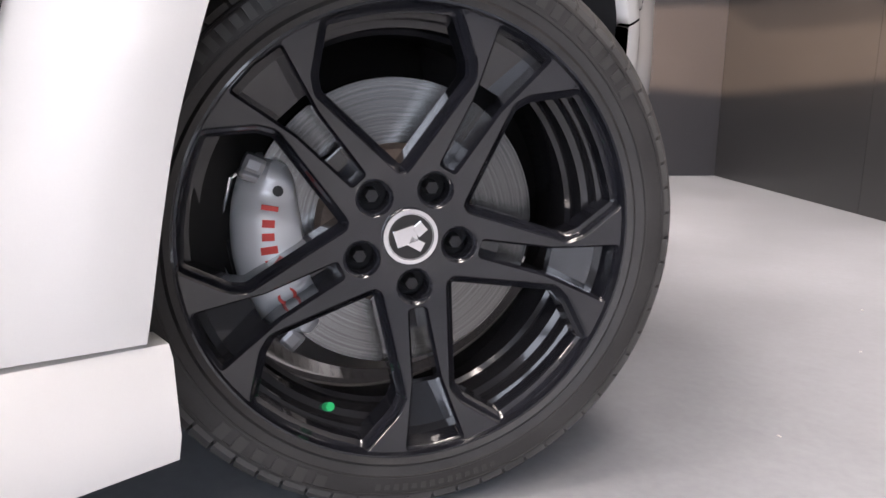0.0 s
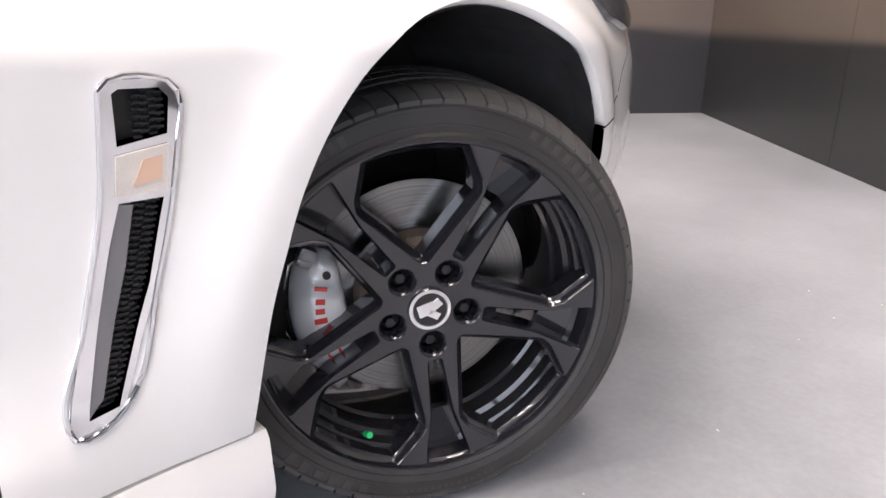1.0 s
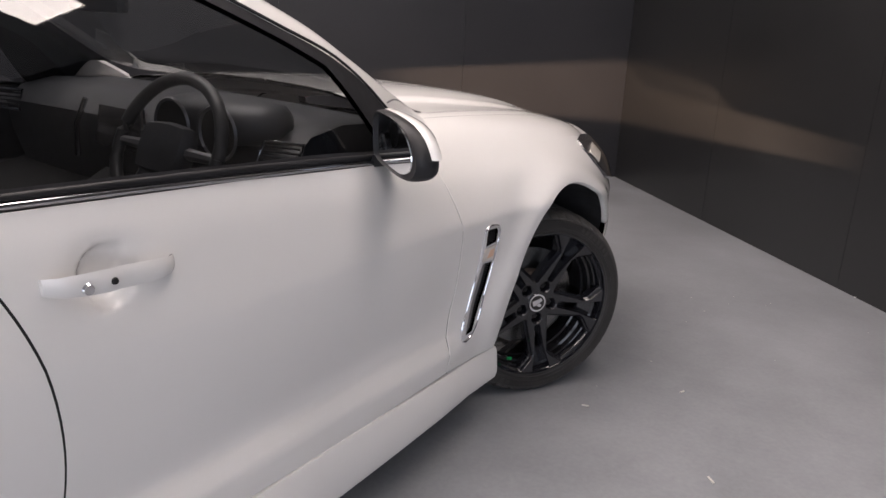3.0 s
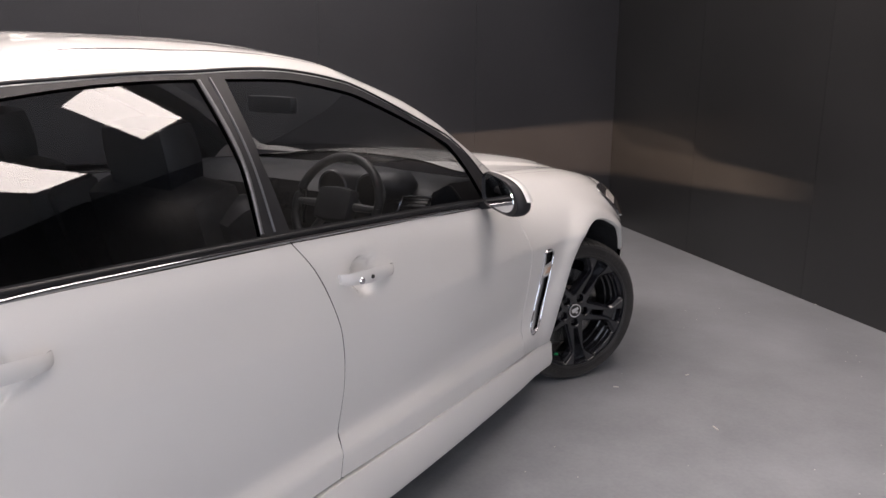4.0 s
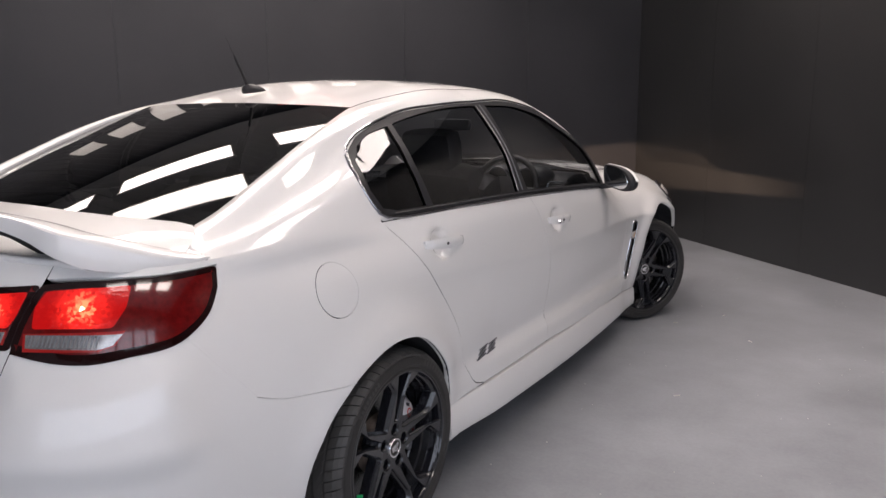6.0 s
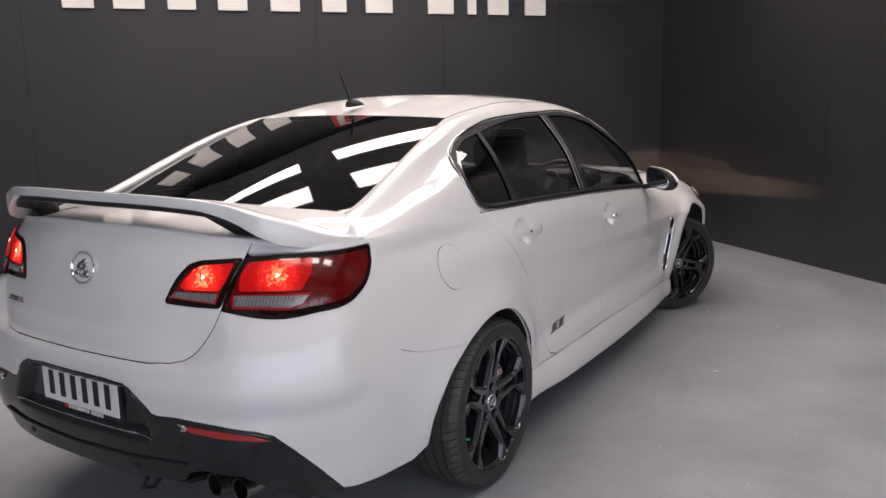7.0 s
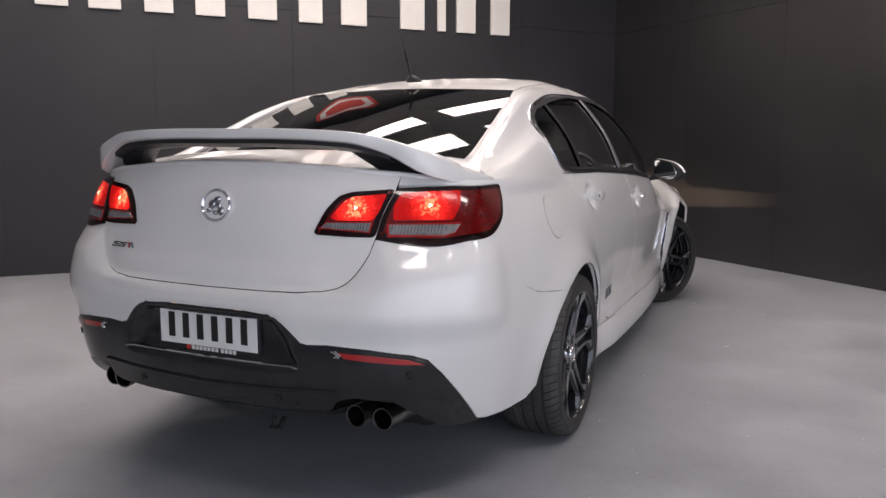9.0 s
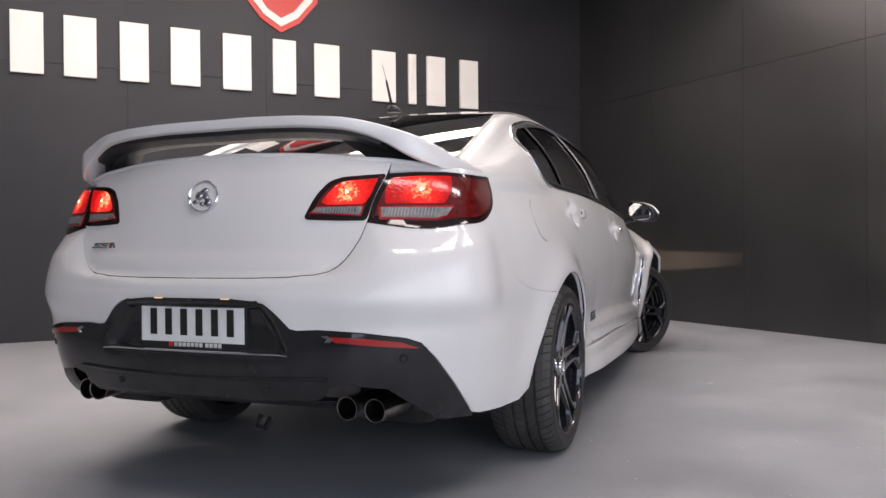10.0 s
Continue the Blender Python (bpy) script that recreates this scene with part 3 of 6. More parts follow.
CABIN_Y = (-0.42, -0.62, -0.9, -1.3, -1.85, -2.3, -2.65, -2.9, -3.15, -3.4, -3.55)
CABIN = [
    [(0.70, 0.895), (0.752, 0.908), (0.82, 0.949), (0.842, 0.985), (0.848, 1.02), (0.840, 1.041), (0.820, 1.051), (0.803, 1.057), (0.797, 1.060), (0.778, 1.056), (0.760, 1.054)],
    [(0.675, 0.93), (0.72, 0.97), (0.765, 1.065), (0.768, 1.15), (0.757, 1.21), (0.752, 1.22), (0.747, 1.205), (0.747, 1.175), (0.752, 1.13), (0.745, 1.087), (0.735, 1.068)],
    [(0.65, 0.96), (0.685, 1.04), (0.668, 1.185), (0.628, 1.325), (0.600, 1.405), (0.600, 1.402), (0.612, 1.356), (0.640, 1.280), (0.668, 1.192), (0.690, 1.110), (0.69, 1.082)],
    [(0.635, 0.972), (0.673, 1.054), (0.651, 1.202), (0.609, 1.343), (0.578, 1.426), (0.577, 1.423), (0.582, 1.396), (0.608, 1.331), (0.632, 1.236), (0.655, 1.136), (0.660, 1.092)],
    [(0.62, 0.975), (0.66, 1.06), (0.635, 1.21), (0.590, 1.352), (0.555, 1.440), (0.553, 1.436), (0.548, 1.396), (0.572, 1.322), (0.595, 1.222), (0.618, 1.126), (0.63, 1.09)],
    [(0.37, 1.00), (0.37, 1.085), (0.36, 1.235), (0.34, 1.408), (0.33, 1.480), (0.33, 1.470), (0.33, 1.409), (0.33, 1.348), (0.33, 1.264), (0.33, 1.172), (0.33, 1.120)],
    [(0.0, 1.01), (0.0, 1.10), (0.0, 1.25), (0.0, 1.430), (0.0, 1.493), (0.0, 1.482), (0.0, 1.420), (0.0, 1.361), (0.0, 1.277), (0.0, 1.187), (0.0, 1.138)],
]
TOP = Sheet([[(x, y, z) for (x, z), y in zip(row, CABIN_Y)] for row in CABIN], nu=300, nv=110, smooth=5)

HOOD_Y = (-0.62, -0.42, -0.1, 0.2, 0.45, 0.65, 0.82)
HOOD = [
    [(0.752, 0.908), (0.748, 0.905), (0.765, 0.893), (0.763, 0.872), (0.735, 0.838), (0.65, 0.80), (0.50, 0.77)],
    [(0.70, 0.945), (0.70, 0.943), (0.715, 0.930), (0.71, 0.905), (0.68, 0.868), (0.60, 0.825), (0.46, 0.785)],
    [(0.60, 0.990), (0.60, 0.985), (0.60, 0.966), (0.60, 0.936), (0.58, 0.890), (0.52, 0.845), (0.40, 0.80)],
    [(0.46, 1.002), (0.46, 1.000), (0.46, 0.981), (0.46, 0.950), (0.45, 0.905), (0.42, 0.86), (0.32, 0.81)],
    [(0.34, 1.022), (0.34, 1.018), (0.35, 1.000), (0.36, 0.970), (0.36, 0.926), (0.32, 0.875), (0.22, 0.82)],
    [(0.0, 1.035), (0.0, 1.032), (0.0, 1.015), (0.0, 0.985), (0.0, 0.94), (0.0, 0.885), (0.0, 0.825)],
]
BONNET = Sheet([[(x, y, z) for (x, z), y in zip(row, HOOD_Y)] for row in HOOD], nu=160, nv=90, smooth=4)


def deck_z(x, y):
    return 1.153 - 0.10 * (-3.52 - y) - (0.10 + 0.055 * min(1, max(0, (-3.5 - y) / 0.16))) * x * x


DECK = Sheet([[(x, y, deck_z(x, y)) for y in np.linspace(-3.40, -3.98, 14)] for x in np.linspace(0.86, 0.0, 12)], nu=80, nv=90, smooth=0)



def step(v):
    v = np.clip(v, 0, 1)
    return v * v * (3 - 2 * v)


# soft body line along wings and doors, and the fold low on the boot lid
def body_line(g):
    y, z = g[..., 1], g[..., 2]
    under = np.clip(np.interp(-y, [0.3, 0.47, 0.78, 1.4, 2.0, 2.6, 2.85], [0.70, 0.722, 0.750, 0.762, 0.785, 0.845, 0.885]) - z, 0, 1)
    return -0.0080 * (1 - np.exp(-under / 0.055)) * step((y + 3.0) / 0.35) * step((-0.36 - y) / 0.12) * step((z - 0.40) / 0.10)


SIDE.push(body_line)
SIDE.g[..., 1] += 0.05 * np.clip(0.3 - SIDE.g[..., 0], 0, 1) ** 2 / 0.6 * (SIDE.g[..., 1] < -3.7)
SIDE.face()
BOOT_RIM = np.array([(-0.1, 0.7235), (0.2, 0.7245), (0.40, 0.734), (0.440, 0.743), (0.466, 0.758), (0.486, 0.778), (0.505, 0.806), (0.524, 0.844), (0.534, 0.884), (0.591, 0.879), (0.704, 0.868), (0.754, 0.876), (0.80, 0.90), (0.80, 1.3), (-0.1, 1.3)])


def bumper_ledge(g):
    """The bumper's upper face, which runs under the lamps and round the boot lid."""
    xz = g[..., [0, 2]].reshape(-1, 2)
    far = (near(BOOT_RIM, xz) * ~inside(BOOT_RIM, xz)).reshape(g.shape[:2])
    wide = 0.022 + 0.063 * step((g[..., 0] - 0.44) / 0.14)
    fade = step((g[..., 2] - 0.57) / 0.10) * step((-3.60 - g[..., 1]) / 0.16)
    return (0.026 - 0.002 * step((g[..., 0] - 0.44) / 0.14)) * np.clip(far / wide, 0, 1) * fade


SIDE.push(bumper_ledge)


SIDE.push(lambda g: 0.010 * step((0.815 - g[..., 2]) / 0.045) * step((g[..., 2] - 0.70) / 0.03) * step((0.47 - g[..., 0]) / 0.10) * (g[..., 1] < -3.85))

SIDE.push(lambda g: 0.008 * step((g[..., 2] - 0.995) / 0.045) * step((-2.80 - g[..., 1]) / 0.25) * step((g[..., 1] + 3.56) / 0.12) * (g[..., 0] > 0.6))
def pillar_rise(y, z):
    """How much higher the screen pillars run than the plain sheet."""
    over = z - np.interp(-y, [-v for v in ST], WAIST[: len(ST)])
    return np.interp(-y, [0.60, 0.66, 0.76, 0.90, 1.07, 1.35, 1.58, 1.9], [0, 0.003, 0.010, 0.020, 0.024, 0.019, 0.007, 0.0]) * np.clip(over / 0.15, 0, 1)


def rail_rise(y, z):
    """The same for the roof rails above the front doors."""
    return np.interp(-y, [0.70, 0.82, 1.07, 1.35, 1.58, 1.9], [0, -0.001, 0.006, 0.017, 0.014, 0.0]) * np.clip((z - 1.03) / 0.12, 0, 1)


TOP.g[..., 2] += pillar_rise(TOP.g[..., 1], TOP.g[..., 2]) + rail_rise(TOP.g[..., 1], TOP.g[..., 2]) * step((np.abs(TOP.g[..., 0]) - 0.36) / 0.19)
TOP.g[..., 2] += 0.013 * step((0.62 - TOP.g[..., 0]) / 0.3) * step((TOP.g[..., 2] - 1.36) / 0.06) * step((TOP.g[..., 1] + 2.45) / 0.35)
TOP.face()


def waist_blend(low, high, y_min, y_max, reach=9):
    """Makes two sheets that meet at the waist share their shading there."""
    a, b = low.g[:, -1], high.g[:, 0]
    sel = [i for i in range(len(a)) if y_min < a[i, 1] < y_max and a[i, 0] > 0.3]
    order = np.argsort(b[:, 1])
    for i in sel:
        nb = np.array([np.interp(a[i, 1], b[order, 1], high.n[order, 0, k]) for k in range(3)])
        m = low.n[i, -1] + nb
        m /= np.linalg.norm(m)
        for j in range(reach):
            w = (1 - j / reach) ** 2
            v = low.n[i, -1 - j] * (1 - w) + m * w
            low.n[i, -1 - j] = v / np.linalg.norm(v)
    la = np.argsort(a[sel, 1])
    ys = a[sel, 1][la]
    rim = a[sel][la]
    for i in range(len(b)):
        if ys[0] < b[i, 1] < ys[-1]:
            shift = np.array([np.interp(b[i, 1], ys, rim[:, k]) for k in range(3)]) - high.g[i, 0]
            for j in range(14):
                high.g[i, j] += shift * (1 - j / 14)
    edge = low.n[sel, -1][la]
    for i in range(len(b)):
        if ys[0] < b[i, 1] < ys[-1]:
            m = np.array([np.interp(b[i, 1], ys, edge[:, k]) for k in range(3)])
            for j in range(reach):
                w = (1 - j / reach) ** 2
                v = high.n[i, j] * (1 - w) + m * w
                high.n[i, j] = v / np.linalg.norm(v)


waist_blend(SIDE, BONNET, -0.62, 0.5, 14)
waist_blend(SIDE, TOP, -3.5, -2.88, 3)

# the foot of the screen pillar runs smoothly into the wing
for i, j in zip(*np.nonzero((TOP.g[..., 1] > -0.78) & (TOP.g[..., 0] > 0.60) & (TOP.g[..., 2] > 0.88))):
    q = BONNET.find([TOP.g[i, j, :2]], (0, 1))
    high = TOP.g[i, j, 2] - BONNET.point(q)[0][2]
    w = float(step(1 - max(high, 0.0) / 0.085))
    v = TOP.n[i, j] * (1 - w) + BONNET.normal(q)[0] * w
    TOP.n[i, j] = v / np.linalg.norm(v)

sd = lambda pts: SIDE.find(pts, (1, 2), lambda g: (g[..., 1] > -3.72) & (g[..., 0] > 0.5))  # noqa: E731
rr = lambda pts: SIDE.find(pts, (0, 2), lambda g: g[..., 1] < -3.5)  # noqa: E731
tp = lambda pts: TOP.find([(y, z + float(pillar_rise(y, z) + rail_rise(y, z))) for y, z in np.asarray(pts)], (1, 2), lambda g: g[..., 0] > 0.5)  # noqa: E731
tq = lambda pts: TOP.find(pts, (0, 1))  # noqa: E731

def bonnet_hollow(g):
    """The shallow hollow between the bonnet's outer rib and its raised middle."""
    x, y = np.abs(g[..., 0]), g[..., 1]
    inner = np.interp(y, [-0.40, -0.15, 0.1, 0.4], [0.375, 0.398, 0.445, 0.47])
    along = step((y + 0.44) / 0.10) * (1 - step((y - 0.15) / 0.35))
    return -0.010 * along * step((0.600 - x) / 0.050) * step((x - inner) / 0.035)


BONNET.push(bonnet_hollow)
hd = lambda pts: BONNET.find(pts, (0, 1))  # noqa: E731
dk = lambda pts: DECK.find(pts, (0, 1))  # noqa: E731


FRONT_ARCH = [(0.330, 0.33), (0.320, 0.455), (0.285, 0.568), (0.220, 0.665), (0.125, 0.733), (0.040, 0.759), (-0.060, 0.759), (-0.146, 0.732), (-0.215, 0.676), (-0.272, 0.585), (-0.306, 0.475), (-0.317, 0.39), (-0.324, 0.287)]
REAR_ARCH = [(-2.598, 0.355), (-2.615, 0.476), (-2.70, 0.592), (-2.83, 0.686), (-2.97, 0.709), (-3.14, 0.660), (-3.17, 0.644), (-3.275, 0.555), (-3.335, 0.42), (-3.342, 0.318)]


def arch_part(points, y0, y1):
    """The run of a wheel arch between two of its control points."""
    k0, k1 = [min(range(len(points)), key=lambda k: abs(points[k][0] - y)) for y in (y0, y1)]
    return [tuple(p) for p in curve(points[k0:k1 + 1], 6 * (k1 - k0) + 1)]


def waist_z(y):
    return float(np.interp(-y, [-v for v in ST], WAIST[: len(ST)]))


DOOR_FRONT = curve([(-0.608, 0.904), (-0.603, 0.85), (-0.589, 0.78), (-0.576, 0.67), (-0.574, 0.55), (-0.589, 0.44), (-0.602, 0.312)], 24)
DOOR_MID = curve([(-1.845, 1.018), (-1.79, 0.94), (-1.735, 0.81), (-1.71, 0.66), (-1.72, 0.48), (-1.745, 0.360)], 24)
DOOR_REAR = curve([(-2.86, 1.054), (-2.79, 0.98), (-2.66, 0.81), (-2.54, 0.63), (-2.455, 0.45), (-2.40, 0.382), (-2.33, 0.361)], 28)
waist = lambda a, b, n=24: [(y, waist_z(y) - 0.001) for y in np.linspace(a, b, n)]  # noqa: E731

car = tagged(new("car"), "white four-door sports sedan with black wheels and a boot spoiler", "car")


def both_sides(name, sheet, outline, mat, parents=(None, None), label="", **kw):
    """A panel on the car's right side and its mirror image on the left; returns the two objects."""
    obs = []
    for k, mirror in enumerate((False, True)):
        me = panel_mesh(name, sheet, outline, mat=mat, mirror=mirror, **kw)
        obs.append(part(name, me, mat, parents[k] or car, label))
    return obs


def to_waist(uv):
    """Runs the edge of a panel right up to the waist line."""
    top = SIDE.g.shape[1] - 1.001
    uv = np.array(uv)
    uv[uv[:, 1] > top - 2.0, 1] = top + 0.6
    return uv


SEAM = curve([(-3.12, 0.640), (-3.3, 0.655), (-3.42, 0.675), (-3.50, 0.705)], 10)
# front wing, doors, rear quarter
wing = list(DOOR_FRONT[::-1]) + waist(-0.63, 0.44) + [(0.48, 0.79), (0.47, 0.70), (0.40, 0.60)] + arch_part(FRONT_ARCH, 0.285, -0.324) + [(-0.46, 0.298)]
VENT = [(-0.467, 0.703), (-0.464, 0.709), (-0.457, 0.712), (-0.412, 0.7095), (-0.403, 0.706), (-0.3965, 0.696), (-0.400, 0.650), (-0.408, 0.600), (-0.428, 0.520), (-0.474, 0.396), (-0.484, 0.388), (-0.526, 0.384), (-0.528, 0.392), (-0.500, 0.490), (-0.474, 0.605)]
both_sides("front_wing", SIDE, to_waist(sd(wing)), M_PAINT, h=0.02, gap=0.003, depth=0.018, holes=[sd(VENT)])

def cups(p):
    """Hollows in the door skins behind the handles."""
    return -sum(0.016 * (1 - step((np.sqrt(((p[:, 1] - y) / 0.050) ** 2 + ((p[:, 2] - z) / 0.054) ** 2) - 0.55) / 0.5)) for y, z in ((-2.585, 0.945), (-1.600, 0.886)))


fdoors = both_sides("front_door", SIDE, sd(list(DOOR_FRONT) + list(DOOR_MID[::-1]) + waist(-1.83, -0.63)), M_PAINT, h=0.0125, gap=0.0027, depth=0.008, bend=cups)
rdoors = both_sides("rear_door", SIDE, sd(list(DOOR_MID) + list(DOOR_REAR[::-1]) + waist(-2.845, -1.86)), M_PAINT, h=0.0125, gap=0.0027, depth=0.008, bend=cups)

quarter = np.concatenate([
    sd(list(DOOR_REAR) + [(-2.45, 0.360)] + arch_part(REAR_ARCH, -2.598, -3.17) + list(SEAM[1:]) + [(-3.58, 0.80), (-3.66, 0.90), (-3.60, 0.951), (-3.54, 1.008), (-3.518, 1.043)]),
    rr([(0.709, 1.046), (0.643, 1.049), (0.567, 1.046), (0.567, 1.078), (0.64, 1.068), (0.70, 1.060)]),
    sd(waist(-3.52, -2.875, 16)),
])
FUEL = [(-3.157 + 0.084 * math.cos(a), 0.906 + 0.078 * math.sin(a)) for a in np.linspace(0, 2 * math.pi, 41)[:-1]]
both_sides("rear_quarter", SIDE, to_waist(quarter), M_PAINT, h=0.02, gap=0.0012, depth=0.025, holes=[sd(FUEL)])
part("fuel_flap", panel_mesh("fuel_flap", SIDE, sd(FUEL), mat=M_PAINT, h=0.02, gap=0.0018), M_PAINT, car)
part("fuel_flap", panel_mesh("fuel_flap", SIDE, sd(FUEL), mat=M_PAINT, h=0.02, gap=0.0, mirror=True), M_PAINT, car)
LAMP_LOW = [(0.533, 0.888), (0.591, 0.879), (0.635, 0.872), (0.704, 0.868), (0.754, 0.878)]
BOOT_SIDE = [(0.440, 0.743), (0.466, 0.758), (0.486, 0.778), (0.505, 0.806), (0.524, 0.844), (0.534, 0.888)]
BOOT_LOW = [(0.0, 0.7235), (0.2, 0.7245), (0.33, 0.728), (0.40, 0.734)]
BLACK_TOP = [(0.0, 0.662), (0.15, 0.662), (0.235, 0.658), (0.255, 0.651), (0.304, 0.614), (0.338, 0.578), (0.36, 0.573), (0.424, 0.576), (0.551, 0.569), (0.665, 0.553), (0.702, 0.536), (0.729, 0.487), (0.759, 0.393), (0.776, 0.30)]
bumper = np.concatenate([
    rr(BOOT_LOW + BOOT_SIDE + LAMP_LOW[1:]),
    sd([(-3.66, 0.90), (-3.58, 0.80)] + list(SEAM[:0:-1]) + arch_part(REAR_ARCH, -3.17, -3.342) + [(-3.36, 0.312), (-3.41, 0.29), (-3.55, 0.288), (-3.66, 0.292)]),
    rr(BLACK_TOP[::-1]),
])
part("rear_bumper", panel_mesh("rear_bumper", SIDE, bumper, mat=M_PAINT, h=0.012, gap=0.0008, depth=0.02, both=True), M_PAINT, car)
valance = rr(BLACK_TOP + [(0.776, 0.285), (0.71, 0.29), (0.665, 0.345), (0.61, 0.402), (0.50, 0.416), (0.450, 0.402), (0.43, 0.374), (0.40, 0.366), (0.25, 0.364), (0.0, 0.364)])
part("rear_valance", panel_mesh("rear_valance", SIDE, valance, mat=M_BLACKGLOSS, h=0.011, gap=0.002, depth=0.03, both=True), M_BLACKGLOSS, car, "gloss black lower rear bumper insert")
boot = part("boot_lid", panel_mesh("boot_lid", SIDE, np.concatenate([rr(BOOT_LOW + BOOT_SIDE + [(0.548, 0.95), (0.560, 1.0), (0.5665, 1.05), (0.5660, 1.0785), (0.44, 1.087), (0.31, 1.099), (0.15, 1.105), (0.0, 1.107)])]), mat=M_PAINT, h=0.014, gap=0.0012, both=True), M_PAINT, car)
deck = dk([(0.0, -3.562), (0.25, -3.550), (0.45, -3.512), (0.58, -3.462), (0.63, -3.458), (0.665, -3.485), (0.715, -3.535), (0.74, -3.60), (0.705, -3.66), (0.64, -3.72), (0.555, -3.78), (0.44, -3.83), (0.31, -3.88), (0.15, -3.912), (0.0, -3.925)])
part("boot_top", panel_mesh("boot_top", DECK, deck, mat=M_PAINT, h=0.03, gap=0.0, depth=0.003, both=True, middle="v"), M_PAINT, boot)
edge = []
for x in np.linspace(0.0, 0.70, 29):
    a = SIDE.point(rr([(x, np.interp(x, [0, 0.15, 0.31, 0.44, 0.556, 0.64, 0.70], [1.107, 1.105, 1.099, 1.087, 1.079, 1.068, 1.060]))]))[0]
    edge.append((x, a[1] + 0.005, a[2] - 0.001))
edge = [(-x, y, z) for x, y, z in edge[:0:-1]] + edge
part("boot_edge", tube(edge, 0.0095, 12), M_PAINT, boot, "", True)

# cabin: glass edges and panels between
DLO_LOW = [(-0.69, 0.924), (-0.80, 0.942), (-0.92, 0.957), (-1.3, 0.990), (-1.83, 1.026), (-2.4, 1.050), (-2.78, 1.061)]
DLO_BACK = [(-2.835, 1.075), (-2.865, 1.12), (-2.875, 1.17), (-2.865, 1.22), (-2.83, 1.27), (-2.76, 1.310), (-2.65, 1.345), (-2.46, 1.382)]
DLO_TOP = [(-2.2, 1.400), (-1.85, 1.406), (-1.58, 1.386), (-1.35, 1.332), (-1.07, 1.220), (-0.82, 1.114), (-0.763, 1.066), (-0.716, 1.024), (-0.660, 0.972), (-0.622, 0.930), (-0.606, 0.911)]
DLO = curve(DLO_LOW + DLO_BACK + DLO_TOP, 130)
DITCH = [(0.516, -2.618), (0.521, -2.4), (0.522, -2.2), (0.522, -1.8), (0.53, -1.5), (0.555, -1.27)]
SCREEN_EDGE = [(0.585, -1.10), (0.612, -0.9), (0.645, -0.70), (0.665, -0.55), (0.664, -0.49)]
GLASS_EDGE = [(0.512, -2.628), (0.528, -2.70), (0.550, -2.80), (0.562, -2.90), (0.578, -3.05), (0.596, -3.25), (0.607, -3.36), (0.603, -3.43)]
upper = np.concatenate([
    tp([(-2.875, 1.0575), (-3.05, 1.062), (-3.2, 1.063), (-3.35, 1.062), (-3.48, 1.058), (-3.53, 1.056)]),
    tq([(0.745, -3.535), (0.70, -3.515), (0.655, -3.478), (0.61, -3.435)] + GLASS_EDGE[::-1][1:] + DITCH + SCREEN_EDGE),
    tq([(0.690, -0.497), (0.715, -0.545), (0.735, -0.60)]),
    tp([(-0.599, 0.909)] + DLO_TOP[::-1] + DLO_BACK[::-1]),
])
upper[:6, 1] = -0.6
both_sides("cabin_side", TOP, upper, M_PAINT, h=0.022, gap=0.0008)
roof = tq([(0.0, -2.664), (0.25, -2.651), (0.45, -2.625), (0.511, -2.619)] + [(x - 0.002, y) for x, y in DITCH] + [(0.45, -1.25), (0.25, -1.205), (0.0, -1.19)])
part("roof", panel_mesh("roof", TOP, roof, mat=M_PAINT, h=0.035, gap=0.002, both=True, middle="v"), M_PAINT, car)
REAR_GLASS = [(0.0, -2.666), (0.25, -2.653), (0.45, -2.627), (0.508, -2.622)] + [(x - 0.004, y) for x, y in GLASS_EDGE[1:]] + [(0.52, -3.480), (0.35, -3.525), (0.15, -3.553), (0.0, -3.560)]
sel = (np.abs(TOP.g[..., 0]) < 0.60) & (TOP.g[..., 1] < -2.63) & (TOP.g[..., 1] > -3.5)
gx, gy, gz = (TOP.g[..., k][sel] for k in range(3))
fitted = np.linalg.lstsq(np.stack([np.ones_like(gx), gy, gy * gy, gx * gx, gx * gx * gy, gx**4], 1), gz, rcond=None)[0]
glass_z = lambda x, y: float(fitted @ [1, y, y * y, x * x, x * x * y, x**4])  # noqa: E731
GLASS = Sheet([[(x, y, glass_z(x, y)) for y in np.linspace(-2.50, -3.60, 18)] for x in np.linspace(0.70, 0.0, 12)], nu=90, nv=70, smooth=0)
gq = lambda pts: GLASS.find(pts, (0, 1))  # noqa: E731
# painted ledge closing the joint between boot lid, rear window and quarters
ledge = []
for x, y in ((0.0, -3.562), (0.15, -3.557), (0.30, -3.544), (0.45, -3.512), (0.53, -3.482), (0.58, -3.462), (0.63, -3.458), (0.665, -3.485), (0.715, -3.535), (0.742, -3.60)):
    f_, s_ = (0.034, 0.0) if x < 0.6 else (0.020, 0.034)
    ins = DECK.point(dk([(x, y)]))[0]
    back_ = DECK.point(dk([(x - s_, y - 0.035)]))[0]
    out_ = TOP.point(tq([(min(x + s_, 0.755), y + f_)]))[0] if x >= 0.6 else GLASS.point(gq([(x, y + f_)]))[0]
    ledge.append([tuple(back_ - [0, 0, 0.008]), tuple(ins - [0, 0, 0.004]), tuple(np.asarray(out_) - [0, 0, 0.009])])
ledge = [[(-x, y, z) for x, y, z in r] for r in ledge[:0:-1]] + ledge
part("rear_ledge", loft(ledge, closed=False), M_PAINT, car, "", True)
